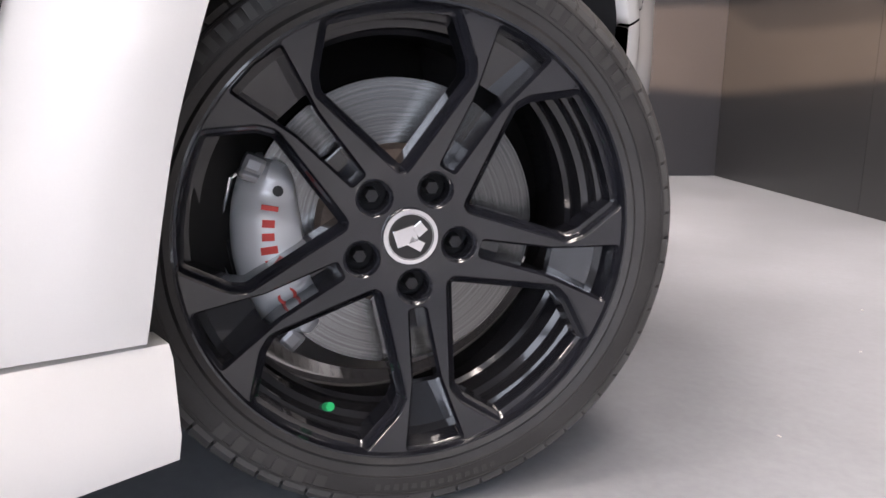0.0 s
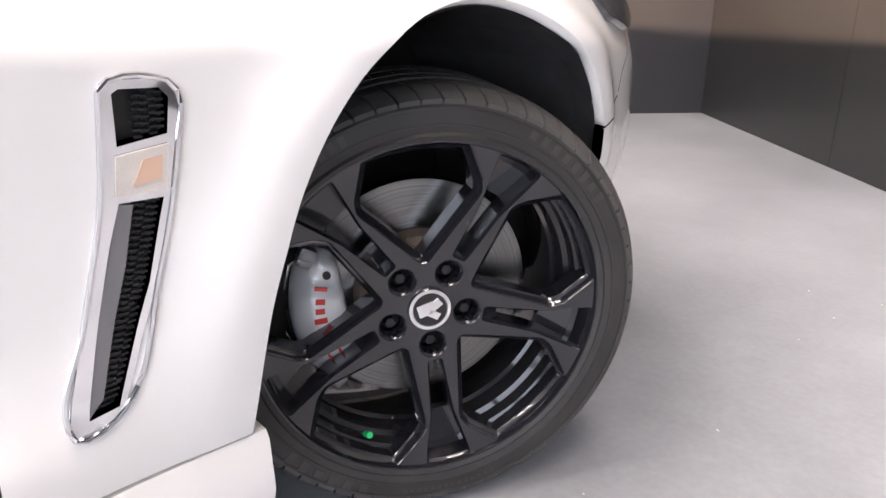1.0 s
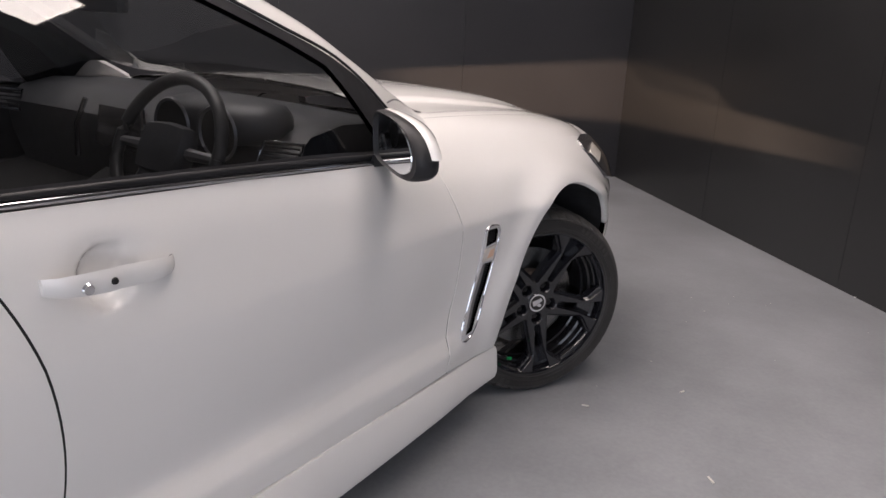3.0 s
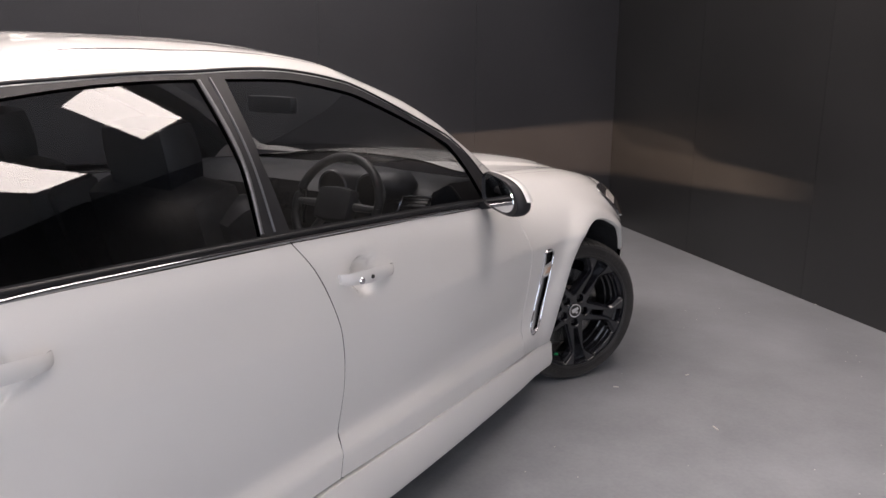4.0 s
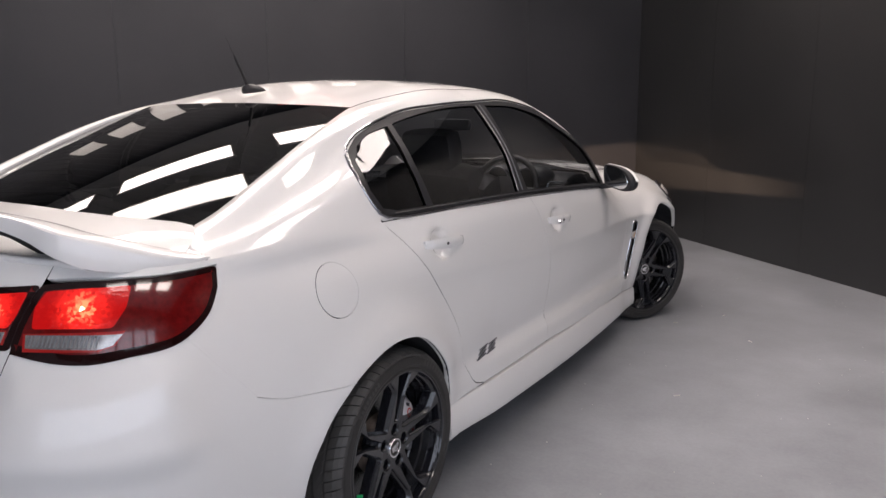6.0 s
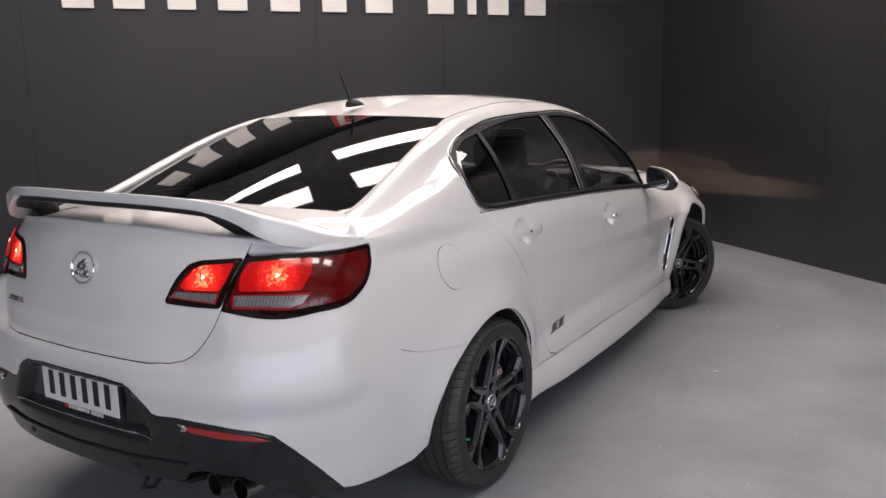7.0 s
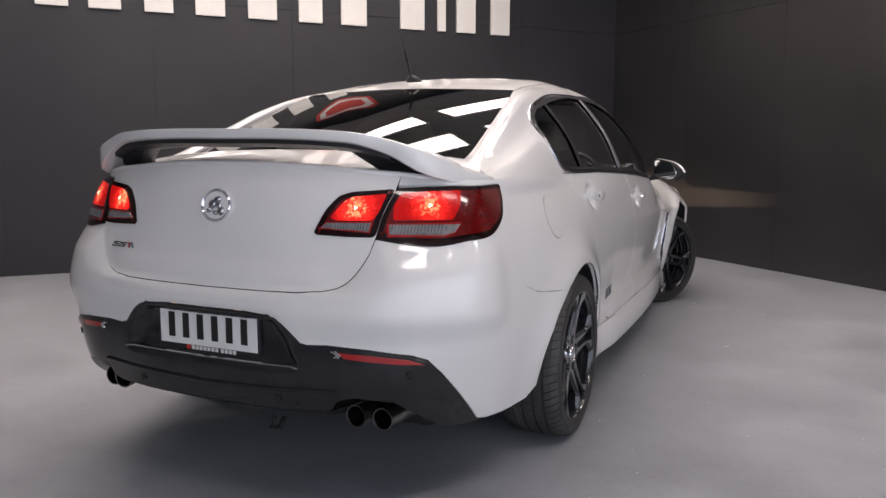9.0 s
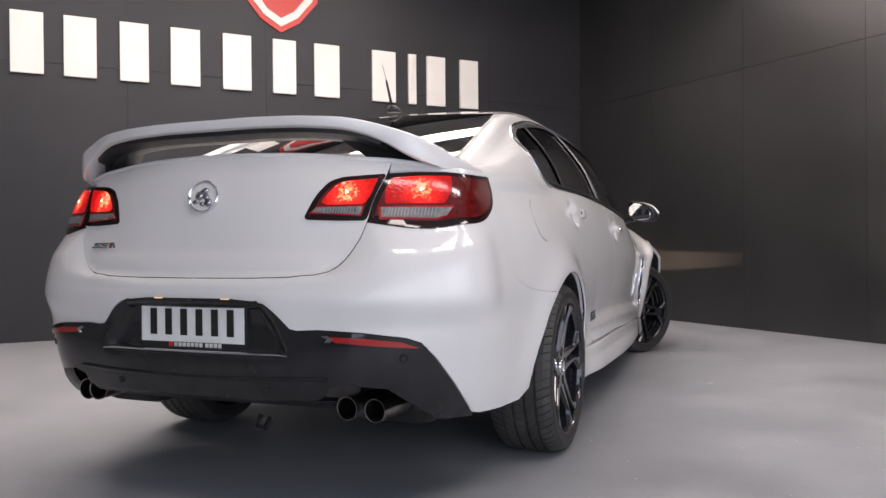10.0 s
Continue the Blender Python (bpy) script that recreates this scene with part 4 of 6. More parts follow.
part("rear_window", panel_mesh("rear_window", GLASS, gq(REAR_GLASS), mat=M_REARGLASS, h=0.04, gap=0.0, depth=0, lift=-0.002, both=True, middle="v"), M_REARGLASS, car, "dark tinted rear window with heating lines")
screen = [(0.0, -1.19), (0.25, -1.205), (0.45, -1.25), (0.55, -1.275)] + [(x - 0.003, y) for x, y in SCREEN_EDGE[:3]] + [(0.652, -0.58), (0.60, -0.495), (0.45, -0.46), (0.2, -0.44), (0.0, -0.435)]
part("windscreen", panel_mesh("windscreen", TOP, tq(screen), mat=M_SCREEN, h=0.05, gap=0.002, depth=0, lift=-0.003, both=True, middle="v"), M_SCREEN, car)

PANE_F = [(-0.805, 0.960), (-0.92, 0.975), (-1.3, 1.008), (-1.836, 1.044), (-1.843, 1.2), (-1.808, 1.388), (-1.58, 1.366), (-1.36, 1.308), (-1.09, 1.200), (-0.95, 1.138)]
PANE_R = [(-1.93, 1.048), (-2.2, 1.060), (-2.560, 1.071), (-2.570, 1.21), (-2.541, 1.345), (-2.2, 1.388), (-1.895, 1.395), (-1.905, 1.2)]
PANE_Q = [(-2.600, 1.074), (-2.76, 1.078), (-2.825, 1.092), (-2.852, 1.15), (-2.852, 1.19), (-2.830, 1.240), (-2.778, 1.284), (-2.69, 1.319), (-2.572, 1.340), (-2.603, 1.21)]
panes = [tp(p) for p in (PANE_F, PANE_R, PANE_Q)]
both_sides("window_surround", TOP, tp(DLO), M_BLACKPLASTIC, label="satin black window surround", holes=panes, h=0.03, gap=0.001, depth=0.012)
for k, (doors, pane) in enumerate(((fdoors, panes[0]), (rdoors, panes[1]))):
    both_sides("window", TOP, pane, M_WINDOW, doors, "dark tinted side window", h=0.05, gap=0.0, depth=0, lift=-0.006)
both_sides("quarter_window", TOP, panes[2], M_WINDOW, label="dark tinted side window", h=0.05, gap=0.0, depth=0, lift=-0.006)

# waist strip in chrome, running up round the rear of the side windows
def strip(name, sheet, pts, width, mat, lift=0.004, parents=(None, None), label="", sunk=0.0):
    """A narrow moulding along a run of sheet places, on both sides of the car."""
    uv = np.asarray(pts)
    p, n = sheet.point(uv), sheet.normal(uv)
    t = np.gradient(p, axis=0)
    t /= np.linalg.norm(t, axis=1, keepdims=True) + 1e-12
    side = np.cross(n, t)
    obs = []
    for k, sgn in enumerate((1, -1)):
        rows = [(p + side * width * off + n * (up * lift - sunk)) * [sgn, 1, 1] for off, up in ((-0.5, 0.0), (-0.42, 0.55), (-0.2, 0.95), (0.0, 1.0), (0.2, 0.95), (0.42, 0.55), (0.5, 0.0))]
        bm = loft(list(zip(*rows)), closed=False)
        obs.append(part(name, bm, mat, parents[k] or car, label, True))
    return obs


strip("waist_strip", TOP, tp(curve([(-0.68, 0.922), (-0.80, 0.939), (-0.92, 0.954), (-1.3, 0.987), (-1.83, 1.023), (-2.4, 1.047), (-2.78, 1.0595), (-2.842, 1.072), (-2.874, 1.12), (-2.884, 1.17), (-2.873, 1.222), (-2.837, 1.274), (-2.766, 1.315), (-2.65, 1.350)], 70)), 0.011, M_DARKCHROME, 0.006, label="dark chrome window strip")
strip("roof_strip", TOP, tp(curve([(-2.65, 1.350), (-2.46, 1.387), (-2.2, 1.405), (-1.85, 1.411), (-1.58, 1.391), (-1.35, 1.337), (-1.07, 1.225), (-0.82, 1.119), (-0.763, 1.071), (-0.714, 1.028), (-0.657, 0.975), (-0.619, 0.933), (-0.603, 0.913)], 54)), 0.010, M_BLACKPLASTIC, 0.004)
for run, wide in (([(-1.889, 1.392), (-1.899, 1.2), (-1.924, 1.052)], 0.010), ([(-1.853, 1.394), (-1.872, 1.2), (-1.884, 1.050)], 0.006)):
    strip("pillar_edge", TOP, tp(curve(run, 16)), wide, M_TRIMGREY, 0.004, label="satin grey edge of the door pillar")
strip("rubber_seal", TOP, tp(curve([(-0.74, 0.943), (-0.92, 0.965), (-1.3, 0.999), (-1.83, 1.034), (-2.4, 1.058), (-2.78, 1.068)], 40)), 0.012, M_BLACKPLASTIC, 0.006)

strip("pillar_root", TOP, tq(curve([(0.752, -0.640), (0.747, -0.605), (0.742, -0.570)], 8)), 0.050, M_PAINT, 0.001, sunk=0.005)
strip("wing_joint", TOP, tq(curve([(0.709, -0.715), (0.690, -0.665), (0.673, -0.612)], 10)), 0.0045, M_TRIMGREY, 0.0012)
both_sides("pillar_foot", TOP, tp([(-2.79, 1.046), (-2.90, 1.054), (-2.96, 1.062), (-2.93, 1.105), (-2.86, 1.10), (-2.80, 1.068)]), M_PAINT, h=0.03, gap=0.0, depth=0, lift=-0.004)
strip("joint_cover", SIDE, sd(curve([(-3.50, 0.705), (-3.58, 0.80), (-3.655, 0.895)], 14)), 0.007, M_PAINT, 0.0004)
# Seals set black and shallow, to put the gaps' shade into the shut lines.
for run in (DOOR_FRONT, DOOR_MID, DOOR_REAR):
    strip("door_seal", SIDE, sd(run), 0.034, M_GAP, 0.003, sunk=0.0055, label="black rubber door seal")
# bonnet and wing tops
HOOD_EDGE = [(0.615, -0.52), (0.620, -0.40), (0.632, -0.1), (0.640, 0.16), (0.61, 0.40), (0.50, 0.60), (0.30, 0.70), (0.0, 0.735)]
bonnet = part("bonnet", panel_mesh("bonnet", BONNET, hd([(0.0, -0.455), (0.3, -0.475), (0.55, -0.50)] + HOOD_EDGE), mat=M_PAINT, h=0.014, gap=0.0006, depth=0.006, both=True, middle="v"), M_PAINT, car)
wing_top = hd([(0.748, -0.61), (0.70, -0.60), (0.65, -0.58), (0.615, -0.52)] + HOOD_EDGE[1:6] + [(0.60, 0.62), (0.66, 0.58), (0.72, 0.46)] + [(0.758, 0.25), (0.762, 0.0), (0.752, -0.25), (0.745, -0.45)])
wing_top[np.flatnonzero(wing_top[:, 1] < 3.0), 1] = -0.6
both_sides("wing_top", BONNET, wing_top, M_PAINT, h=0.03, gap=0.0006, depth=0.006)
front = np.concatenate([sd([(0.48, 0.79), (0.47, 0.70), (0.40, 0.60)] + arch_part(FRONT_ARCH, 0.33, 0.285)[::-1] + [(0.335, 0.22)]), np.array([[0.0, 2.0], [0.0, SIDE.g.shape[1] - 2.0]])])
fm = panel_mesh("front_bumper", SIDE, front, mat=M_PAINT, h=0.02, gap=0.0004, depth=0.018)
part("front_bumper", fm, M_PAINT, car)
part("front_bumper", panel_mesh("front_bumper", SIDE, front, mat=M_PAINT, h=0.02, gap=0.0004, depth=0.018, mirror=True), M_PAINT, car)

# sills
for sgn in (1, -1):
    secs = []
    for y in np.linspace(-0.306, -2.60, 30):
        top = float(np.interp(-y, [0.3, 0.6, 1.03, 1.75, 2.35, 2.55], [0.284, 0.306, 0.332, 0.354, 0.356, 0.354])) + 0.004
        x = float(SIDE.point(sd([(y, top)]))[0][0])
        lowz = np.interp(-y, [0.3, 1.5, 2.55], [0.175, 0.195, 0.225])
        f = np.interp(-y, [0.3, 0.6, 2.3, 2.55], [0.0, 0.005, 0.012, 0.0])
        secs.append([(sgn * (x - 0.03), y, top), (sgn * (x + f - 0.004), y, top - 0.004), (sgn * (x + f + 0.002), y, top - 0.016), (sgn * (x + f + 0.008), y, lowz + 0.03), (sgn * (x + f + 0.002), y, lowz + 0.006), (sgn * (x + f - 0.012), y, lowz), (sgn * (x - 0.10), y, lowz + 0.01), (sgn * (x - 0.12), y, top - 0.02)])
    part("sill", loft(secs), M_PAINT, car, "", True)

# dark inner structure behind the panels
inner = bmesh.new()
secs = []
for y in (0.60, 0.40, 0.399, -0.41, -0.42, -1.85, -2.50, -2.51, -3.32, -3.33, -3.62, -3.80):
    w = float(np.interp(-y, [-0.6, -0.4, 0.4, 1.3, 2.4, 3.3, 3.5, 3.8], [0.6, 0.7, 0.72, 0.81, 0.80, 0.78, 0.70, 0.50]))
    if -0.41 < y < 0.3995 or -3.325 < y < -2.505:
        w = 0.50
    top = float(np.interp(-y, [-0.6, -0.4, 0.55, 0.6, 2.9, 3.3, 3.8], [0.72, 0.80, 0.85, 0.55, 0.55, 0.95, 0.98]))
    low = float(np.interp(-y, [-0.6, 3.2, 3.4, 3.8], [0.22, 0.22, 0.36, 0.40]))
    secs.append([(w, y, low), (w, y, top - 0.1), (w - 0.08, y, top), (-w + 0.08, y, top), (-w, y, top - 0.1), (-w, y, low)])
part("floor_pan", loft(secs, inner), M_GAP, car)
for sgn in (1, -1):
    for yc in (FRONT_AXLE, REAR_AXLE):
        run = curve(FRONT_ARCH if yc == FRONT_AXLE else REAR_ARCH, 40)
        cy, cz = run[:, 0].mean(), 0.36
        rows = []
        rim = 0.016 if yc == FRONT_AXLE else 0.006
        for (y, z), q, n in zip(run, SIDE.point(sd(run)), SIDE.normal(sd(run))):
            e = q - rim * (n if yc == FRONT_AXLE else np.array([1.0, 0.0, 0.0]))
            oy, oz = y + (y - cy) * 0.03, z + (z - cz) * 0.03
            rows.append([(sgn * 0.50, cy, cz), (sgn * 0.50, oy, oz), (sgn * (q[0] - 0.06), oy, oz), (sgn * e[0], e[1], e[2])])
        part("arch_liner", loft(rows, closed=False), M_LINER, car)


# ---------- wheels ----------
def wheel_disc_profile(r):
    return 0.086 + 0.027 * np.clip((r - 0.060) / 0.190, 0, 1) ** 1.15


def turn2(pts, deg):
    c, s = math.cos(radians(deg)), math.sin(radians(deg))
    return np.array([(c * a - s * b, s * a + c * b) for a, b in pts])


def rounded(pts, r, n=4):
    """A closed outline with its corners rounded off."""
    p = np.asarray(pts, float)
    out = []
    for k in range(len(p)):
        a, b, c = p[k - 1], p[k], p[(k + 1) % len(p)]
        u, v = (a - b) / np.linalg.norm(a - b), (c - b) / np.linalg.norm(c - b)
        q = min(r, 0.45 * np.linalg.norm(a - b), 0.45 * np.linalg.norm(c - b))
        for t in np.linspace(0, 1, n):
            out.append((1 - t) ** 2 * (b + q * u) + 2 * t * (1 - t) * b + t * t * (b + q * v))
    return np.array(out)


def face_mesh():
    """The five double spokes: a dished plate with V openings and slots, edges chamfered."""
    circle = [(0.253 * math.cos(a), 0.253 * math.sin(a)) for a in np.linspace(0, 2 * math.pi, 121)[:-1]]
    holes = []
    vee = [(0.080, 0.0), (0.170, 0.0795), (0.186, 0.0805), (0.2350, 0.0665), (0.2405, 0.030), (0.2420, 0.0), (0.2405, -0.030), (0.2350, -0.0665), (0.186, -0.0805), (0.170, -0.0795)]
    slot = [(0.088, 0.0085), (0.170, 0.0150), (0.245, 0.0325), (0.2480, 0.0), (0.245, -0.0325), (0.170, -0.0150), (0.088, -0.0085)]
    for k in range(5):
        holes.append(turn2(rounded(vee, 0.0035), 96 + 72 * k))
        holes.append(turn2(rounded(slot, 0.0025), 60 + 72 * k))
        holes.append(turn2([(0.060 + 0.0175 * math.cos(a), 0.0175 * math.sin(a)) for a in np.linspace(0, 2 * math.pi, 17)[:-1]], 60 + 72 * k))
    STEPS = {"vee": ((0.0105, 0.0), (0.0090, 0.0012), (0.0070, 0.0040), (0.0052, 0.0072), (0.0030, 0.0100), (0.0, 0.013), (0.0, 0.046)),
             "slot": ((0.0035, 0.0), (0.0022, 0.0028), (0.0, 0.006), (0.0, 0.046)),
             "bolt": ((0.0045, 0.0), (0.0020, 0.0020), (0.0, 0.005), (0.0, 0.030))}
    kinds = ["vee", "slot", "bolt"] * 5
    v, tri, loops = fill(circle, [shrink(h, -STEPS[k][0][0]) for h, k in zip(holes, kinds)], 0.011)
    d = wheel_disc_profile(np.hypot(v[:, 0], v[:, 1]))
    verts = [(d[k], v[k, 0], v[k, 1]) for k in range(len(v))]
    faces = [tuple(t) for t in tri]
    for loop, kind in zip(loops[1:], kinds):
        rim, n, last = v[loop], len(loop), list(loop)
        for off, down in STEPS[kind][1:]:
            low = shrink(rim, STEPS[kind][0][0] - off)
            ring = list(range(len(verts), len(verts) + n))
            verts += [(d[loop[k]] - down, *low[k]) for k in range(n)]
            faces += [(last[k], last[(k + 1) % n], ring[(k + 1) % n], ring[k]) for k in range(n)]
            last = ring
    return verts, faces


FACE_V, FACE_F = face_mesh()


def tyre_bm(width, r_out):
    """A low tyre: sidewalls with a rim guard, long grooves, and cross grooves on the shoulders."""
    w = width / 2
    prof = [(0.250, w - 0.016), (0.2555, w - 0.004), (0.262, w - 0.001), (0.266, w - 0.004), (0.276, w - 0.001), (0.2765, w + 0.0006), (0.2785, w + 0.0006), (0.279, w), (0.288, w + 0.0002), (0.2985, w - 0.0016), (0.2990, w - 0.0006), (0.3015, w - 0.0012), (0.3020, w - 0.0028), (0.3080, w - 0.0065), (r_out - 0.022, w - 0.010), (r_out - 0.0165, w - 0.020), (r_out - 0.011, w - 0.032), (r_out - 0.0085, w - 0.045)]
    for g in (0.060, 0.022):
        prof += [(r_out - 0.007, g + 0.0055), (r_out - 0.0075, g - 0.0055)]
    prof = prof + [(r, -h) for r, h in prof[::-1]]
    n = 288
    bm = bmesh.new()
    rings = []
    for i, (r, h) in enumerate(prof):
        ring = []
        for k in range(n):
            q = r
            a = 2 * math.pi * k / n
            ring.append(bm.verts.new((h, q * math.cos(a), q * math.sin(a))))
        rings.append(ring)
    for a, b in zip(rings, rings[1:]):
        for k in range(n):
            bm.faces.new((a[k], a[(k + 1) % n], b[(k + 1) % n], b[k]))
    return bm


def shoulder(x):
    """How far the tread falls away from its crown, across the tyre."""
    a = abs(x)
    return 0.0 if a < 0.06 else 0.0035 * (a - 0.06) / 0.03 if a < 0.09 else 0.0035 + 0.0165 * ((a - 0.09) / 0.029) ** 1.6


def tread_bm(r):
    """Slanted blocks in five ribs round the tyre, the outer ones bent over the shoulder."""
    verts, faces = [], []
    n = 64
    ribs = (((-0.119, -0.108, -0.094, -0.068), 0.30, 0.12), ((-0.060, -0.027), 0.60, 0.08), ((-0.019, 0.0, 0.019), 0.0, 0.05), ((0.027, 0.060), -0.60, 0.08), ((0.068, 0.094, 0.108, 0.119), -0.30, 0.12))
    for xs, skew, cut in ribs:
        mid, half = (xs[0] + xs[-1]) / 2, (xs[-1] - xs[0]) / 2
        for k in range(n):
            s, cols = len(verts), len(xs)
            for top in (0, 1):
                for j in range(4):
                    for x in xs:
                        a = 2 * math.pi * (k + cut / 2 + (1 - cut) * j / 3 + skew * (x - mid) / half) / n
                        q = r - shoulder(x) + (0.0012 if top else -0.010)
                        verts.append((x - (0.0010 * (x - mid) / half if top else 0), q * math.cos(a), q * math.sin(a)))
            at = lambda top, j, i: s + top * 4 * cols + j * cols + i  # noqa: E731
            for j in range(3):
                for i in range(cols - 1):
                    faces.append((at(1, j, i), at(1, j, i + 1), at(1, j + 1, i + 1), at(1, j + 1, i)))
                for i in (0, cols - 1):
                    faces.append((at(0, j, i), at(0, j + 1, i), at(1, j + 1, i), at(1, j, i)))
            for j in (0, 3):
                for i in range(cols - 1):
                    faces.append((at(0, j, i), at(0, j, i + 1), at(1, j, i + 1), at(1, j, i)))
    bm = bmesh.new()
    vs = [bm.verts.new(v) for v in verts]
    for q in faces:
        bm.faces.new([vs[i] for i in q])
    return bm


def sidewall_bars(width):
    """Raised plain bars where the sidewall is lettered."""
    bm = bmesh.new()
    w = width / 2
    groups = [(64, 32, 8, 0.290, 0.016, 0.0022), (250, 30, 6, 0.290, 0.017, 0.0022), (290, 30, 14, 0.290, 0.008, 0.0014), (10, 26, 18, 0.281, 0.004, 0.0010), (-30, 20, 16, 0.281, 0.004, 0.0010), (140, 26, 8, 0.290, 0.016, 0.0022)]
    for start, span, count, r, high, proud in groups:
        for k in range(count):
            a = radians(start - span * (k + 0.5) / count)
            wide = 0.55 * radians(span) * r / count
            m = Matrix.Rotation(a - math.pi / 2, 4, "X") @ Matrix.Translation((w - 0.0012, 0, r))
            bmesh.ops.create_cube(bm, size=1.0, matrix=m @ Matrix.Diagonal((proud * 2, wide, high * (1 if k % 3 else 0.8), 1)))
    return bm


def wheel(name, m, spin, mirror, steer_label, valve):
    """A wheel whose axle is local x, outer face at +x."""
    root = new(name)
    root.parent = car
    root.matrix_world = m @ Matrix.Diagonal((-1 if mirror else 1, 1, 1, 1)) if False else m
    root["label"] = steer_label
    sp = Matrix.Rotation(radians(spin), 4, "X")
    tyre = part("tyre", tyre_bm(0.245, 0.329), M_RUBBER, root, "black low-profile tyre", True)
    tagged(part("tread", tread_bm(0.329), M_TREAD, tyre, "dusty grooved tread"), kind="stuff")
    tagged(part("sidewall_marking", sidewall_bars(0.245), M_RUBBERMARK, tyre), kind="stuff")
    rim = part("rim", lathe([(0.2560, 0.100), (0.2600, 0.113), (0.2585, 0.1185), (0.2530, 0.1185), (0.2500, 0.110), (0.2485, 0.098), (0.2470, 0.078)], 96), M_RIM, root, "satin black alloy rim", True)
    part("barrel", lathe([(0.2470, 0.078), (0.2385, 0.074), (0.2375, 0.052), (0.2300, 0.048), (0.2290, 0.016), (0.2235, 0.012), (0.2225, -0.085), (0.232, -0.100), (0.247, -0.118), (0.252, -0.118)], 96), M_BLACKGLOSS, rim, "gloss black stepped rim barrel", True)
    bm = bmesh.new()
    vs = [bm.verts.new(v) for v in FACE_V]
    for f in FACE_F:
        try:
            bm.faces.new([vs[k] for k in f])
        except ValueError:
            pass
    bmesh.ops.transform(bm, matrix=sp, verts=bm.verts)
    spokes = part("spokes", bm, M_RIM, root, "five black double spokes", True)
    spokes.data.set_sharp_from_angle(angle=radians(22))
    for k in range(5):
        t = sp @ Matrix.Rotation(radians(60 + 72 * k), 4, "X")
        for r0, r1, x0, x1, w0, w1 in ((0.078, 0.120, 0.050, 0.056, 0.013, 0.017), (0.190, 0.252, 0.058, 0.078, 0.028, 0.036)):
            part("web", loft([[t @ Vector((x, r, y)) for r, x, y in ((r0, x0 + d, w0), (r1, x1 + d, w1), (r1, x1 + d, -w1), (r0, x0 + d, -w0))] for d in (-0.014, 0.0)]), M_RIM, spokes)
    hub = lathe([(0.0, 0.045), (0.080, 0.045), (0.080, 0.030), (0.0, 0.030)], 40, m=Matrix())
    part("hub_plate", hub, M_BLACKPLASTIC, spokes)
    for k in range(5):
        c = sp @ Matrix.Rotation(radians(60 + 72 * k), 4, "X") @ Vector((0.0, 0.060, 0.0))
        nut = bmesh.new()
        lathe([(0.0, 0.072), (0.0075, 0.072), (0.0085, 0.070), (0.0095, 0.050), (0.0, 0.050)], 6, bm=nut, m=Matrix.Translation((0, c.y, c.z)))
        lathe([(0.0095, 0.056), (0.014, 0.054), (0.014, 0.046), (0.0, 0.046)], 16, bm=nut, m=Matrix.Translation((0, c.y, c.z)))
        part("wheel_nut", nut, M_BLACKPLASTIC, spokes)
    cap = part("centre_cap", lathe([(0.0, 0.0915), (0.0262, 0.0915), (0.0268, 0.0930), (0.0315, 0.0930), (0.0325, 0.0915), (0.0325, 0.078)], 48), M_CHROME, root, "silver centre cap with a plain emblem", True)
    part("cap_field", lathe([(0.0, 0.0923), (0.0255, 0.0923), (0.0255, 0.091)], 48), M_INK, cap)
    em = bmesh.new()
    for dy, dz, sy, sz, a in ((-0.006, 0.001, 0.026, 0.020, 0.3), (0.006, -0.008, 0.018, 0.012, -0.5), (0.010, 0.009, 0.014, 0.014, 0.7)):
        bm_box(em, (0.0928, dy, dz), (0.0022, sy, sz), Matrix.Rotation(a, 4, "X"), 0.0008)
    part("cap_emblem", em, M_CHROME, cap)
    if valve:
        a = radians(valve)
        v0 = Vector((0.075, 0.226 * math.cos(a), 0.226 * math.sin(a)))
        v1 = Vector((0.098, 0.215 * math.cos(a), 0.215 * math.sin(a)))
        st = part("valve", tube([v0, v1], 0.0035), M_BLACKPLASTIC, rim)
        part("valve_cap", tube([v1 - (v1 - v0) * 0.3, v1 + (v1 - v0) * 0.35], 0.0052, 8), M_GREEN, rim, "bright green valve cap")
    return root


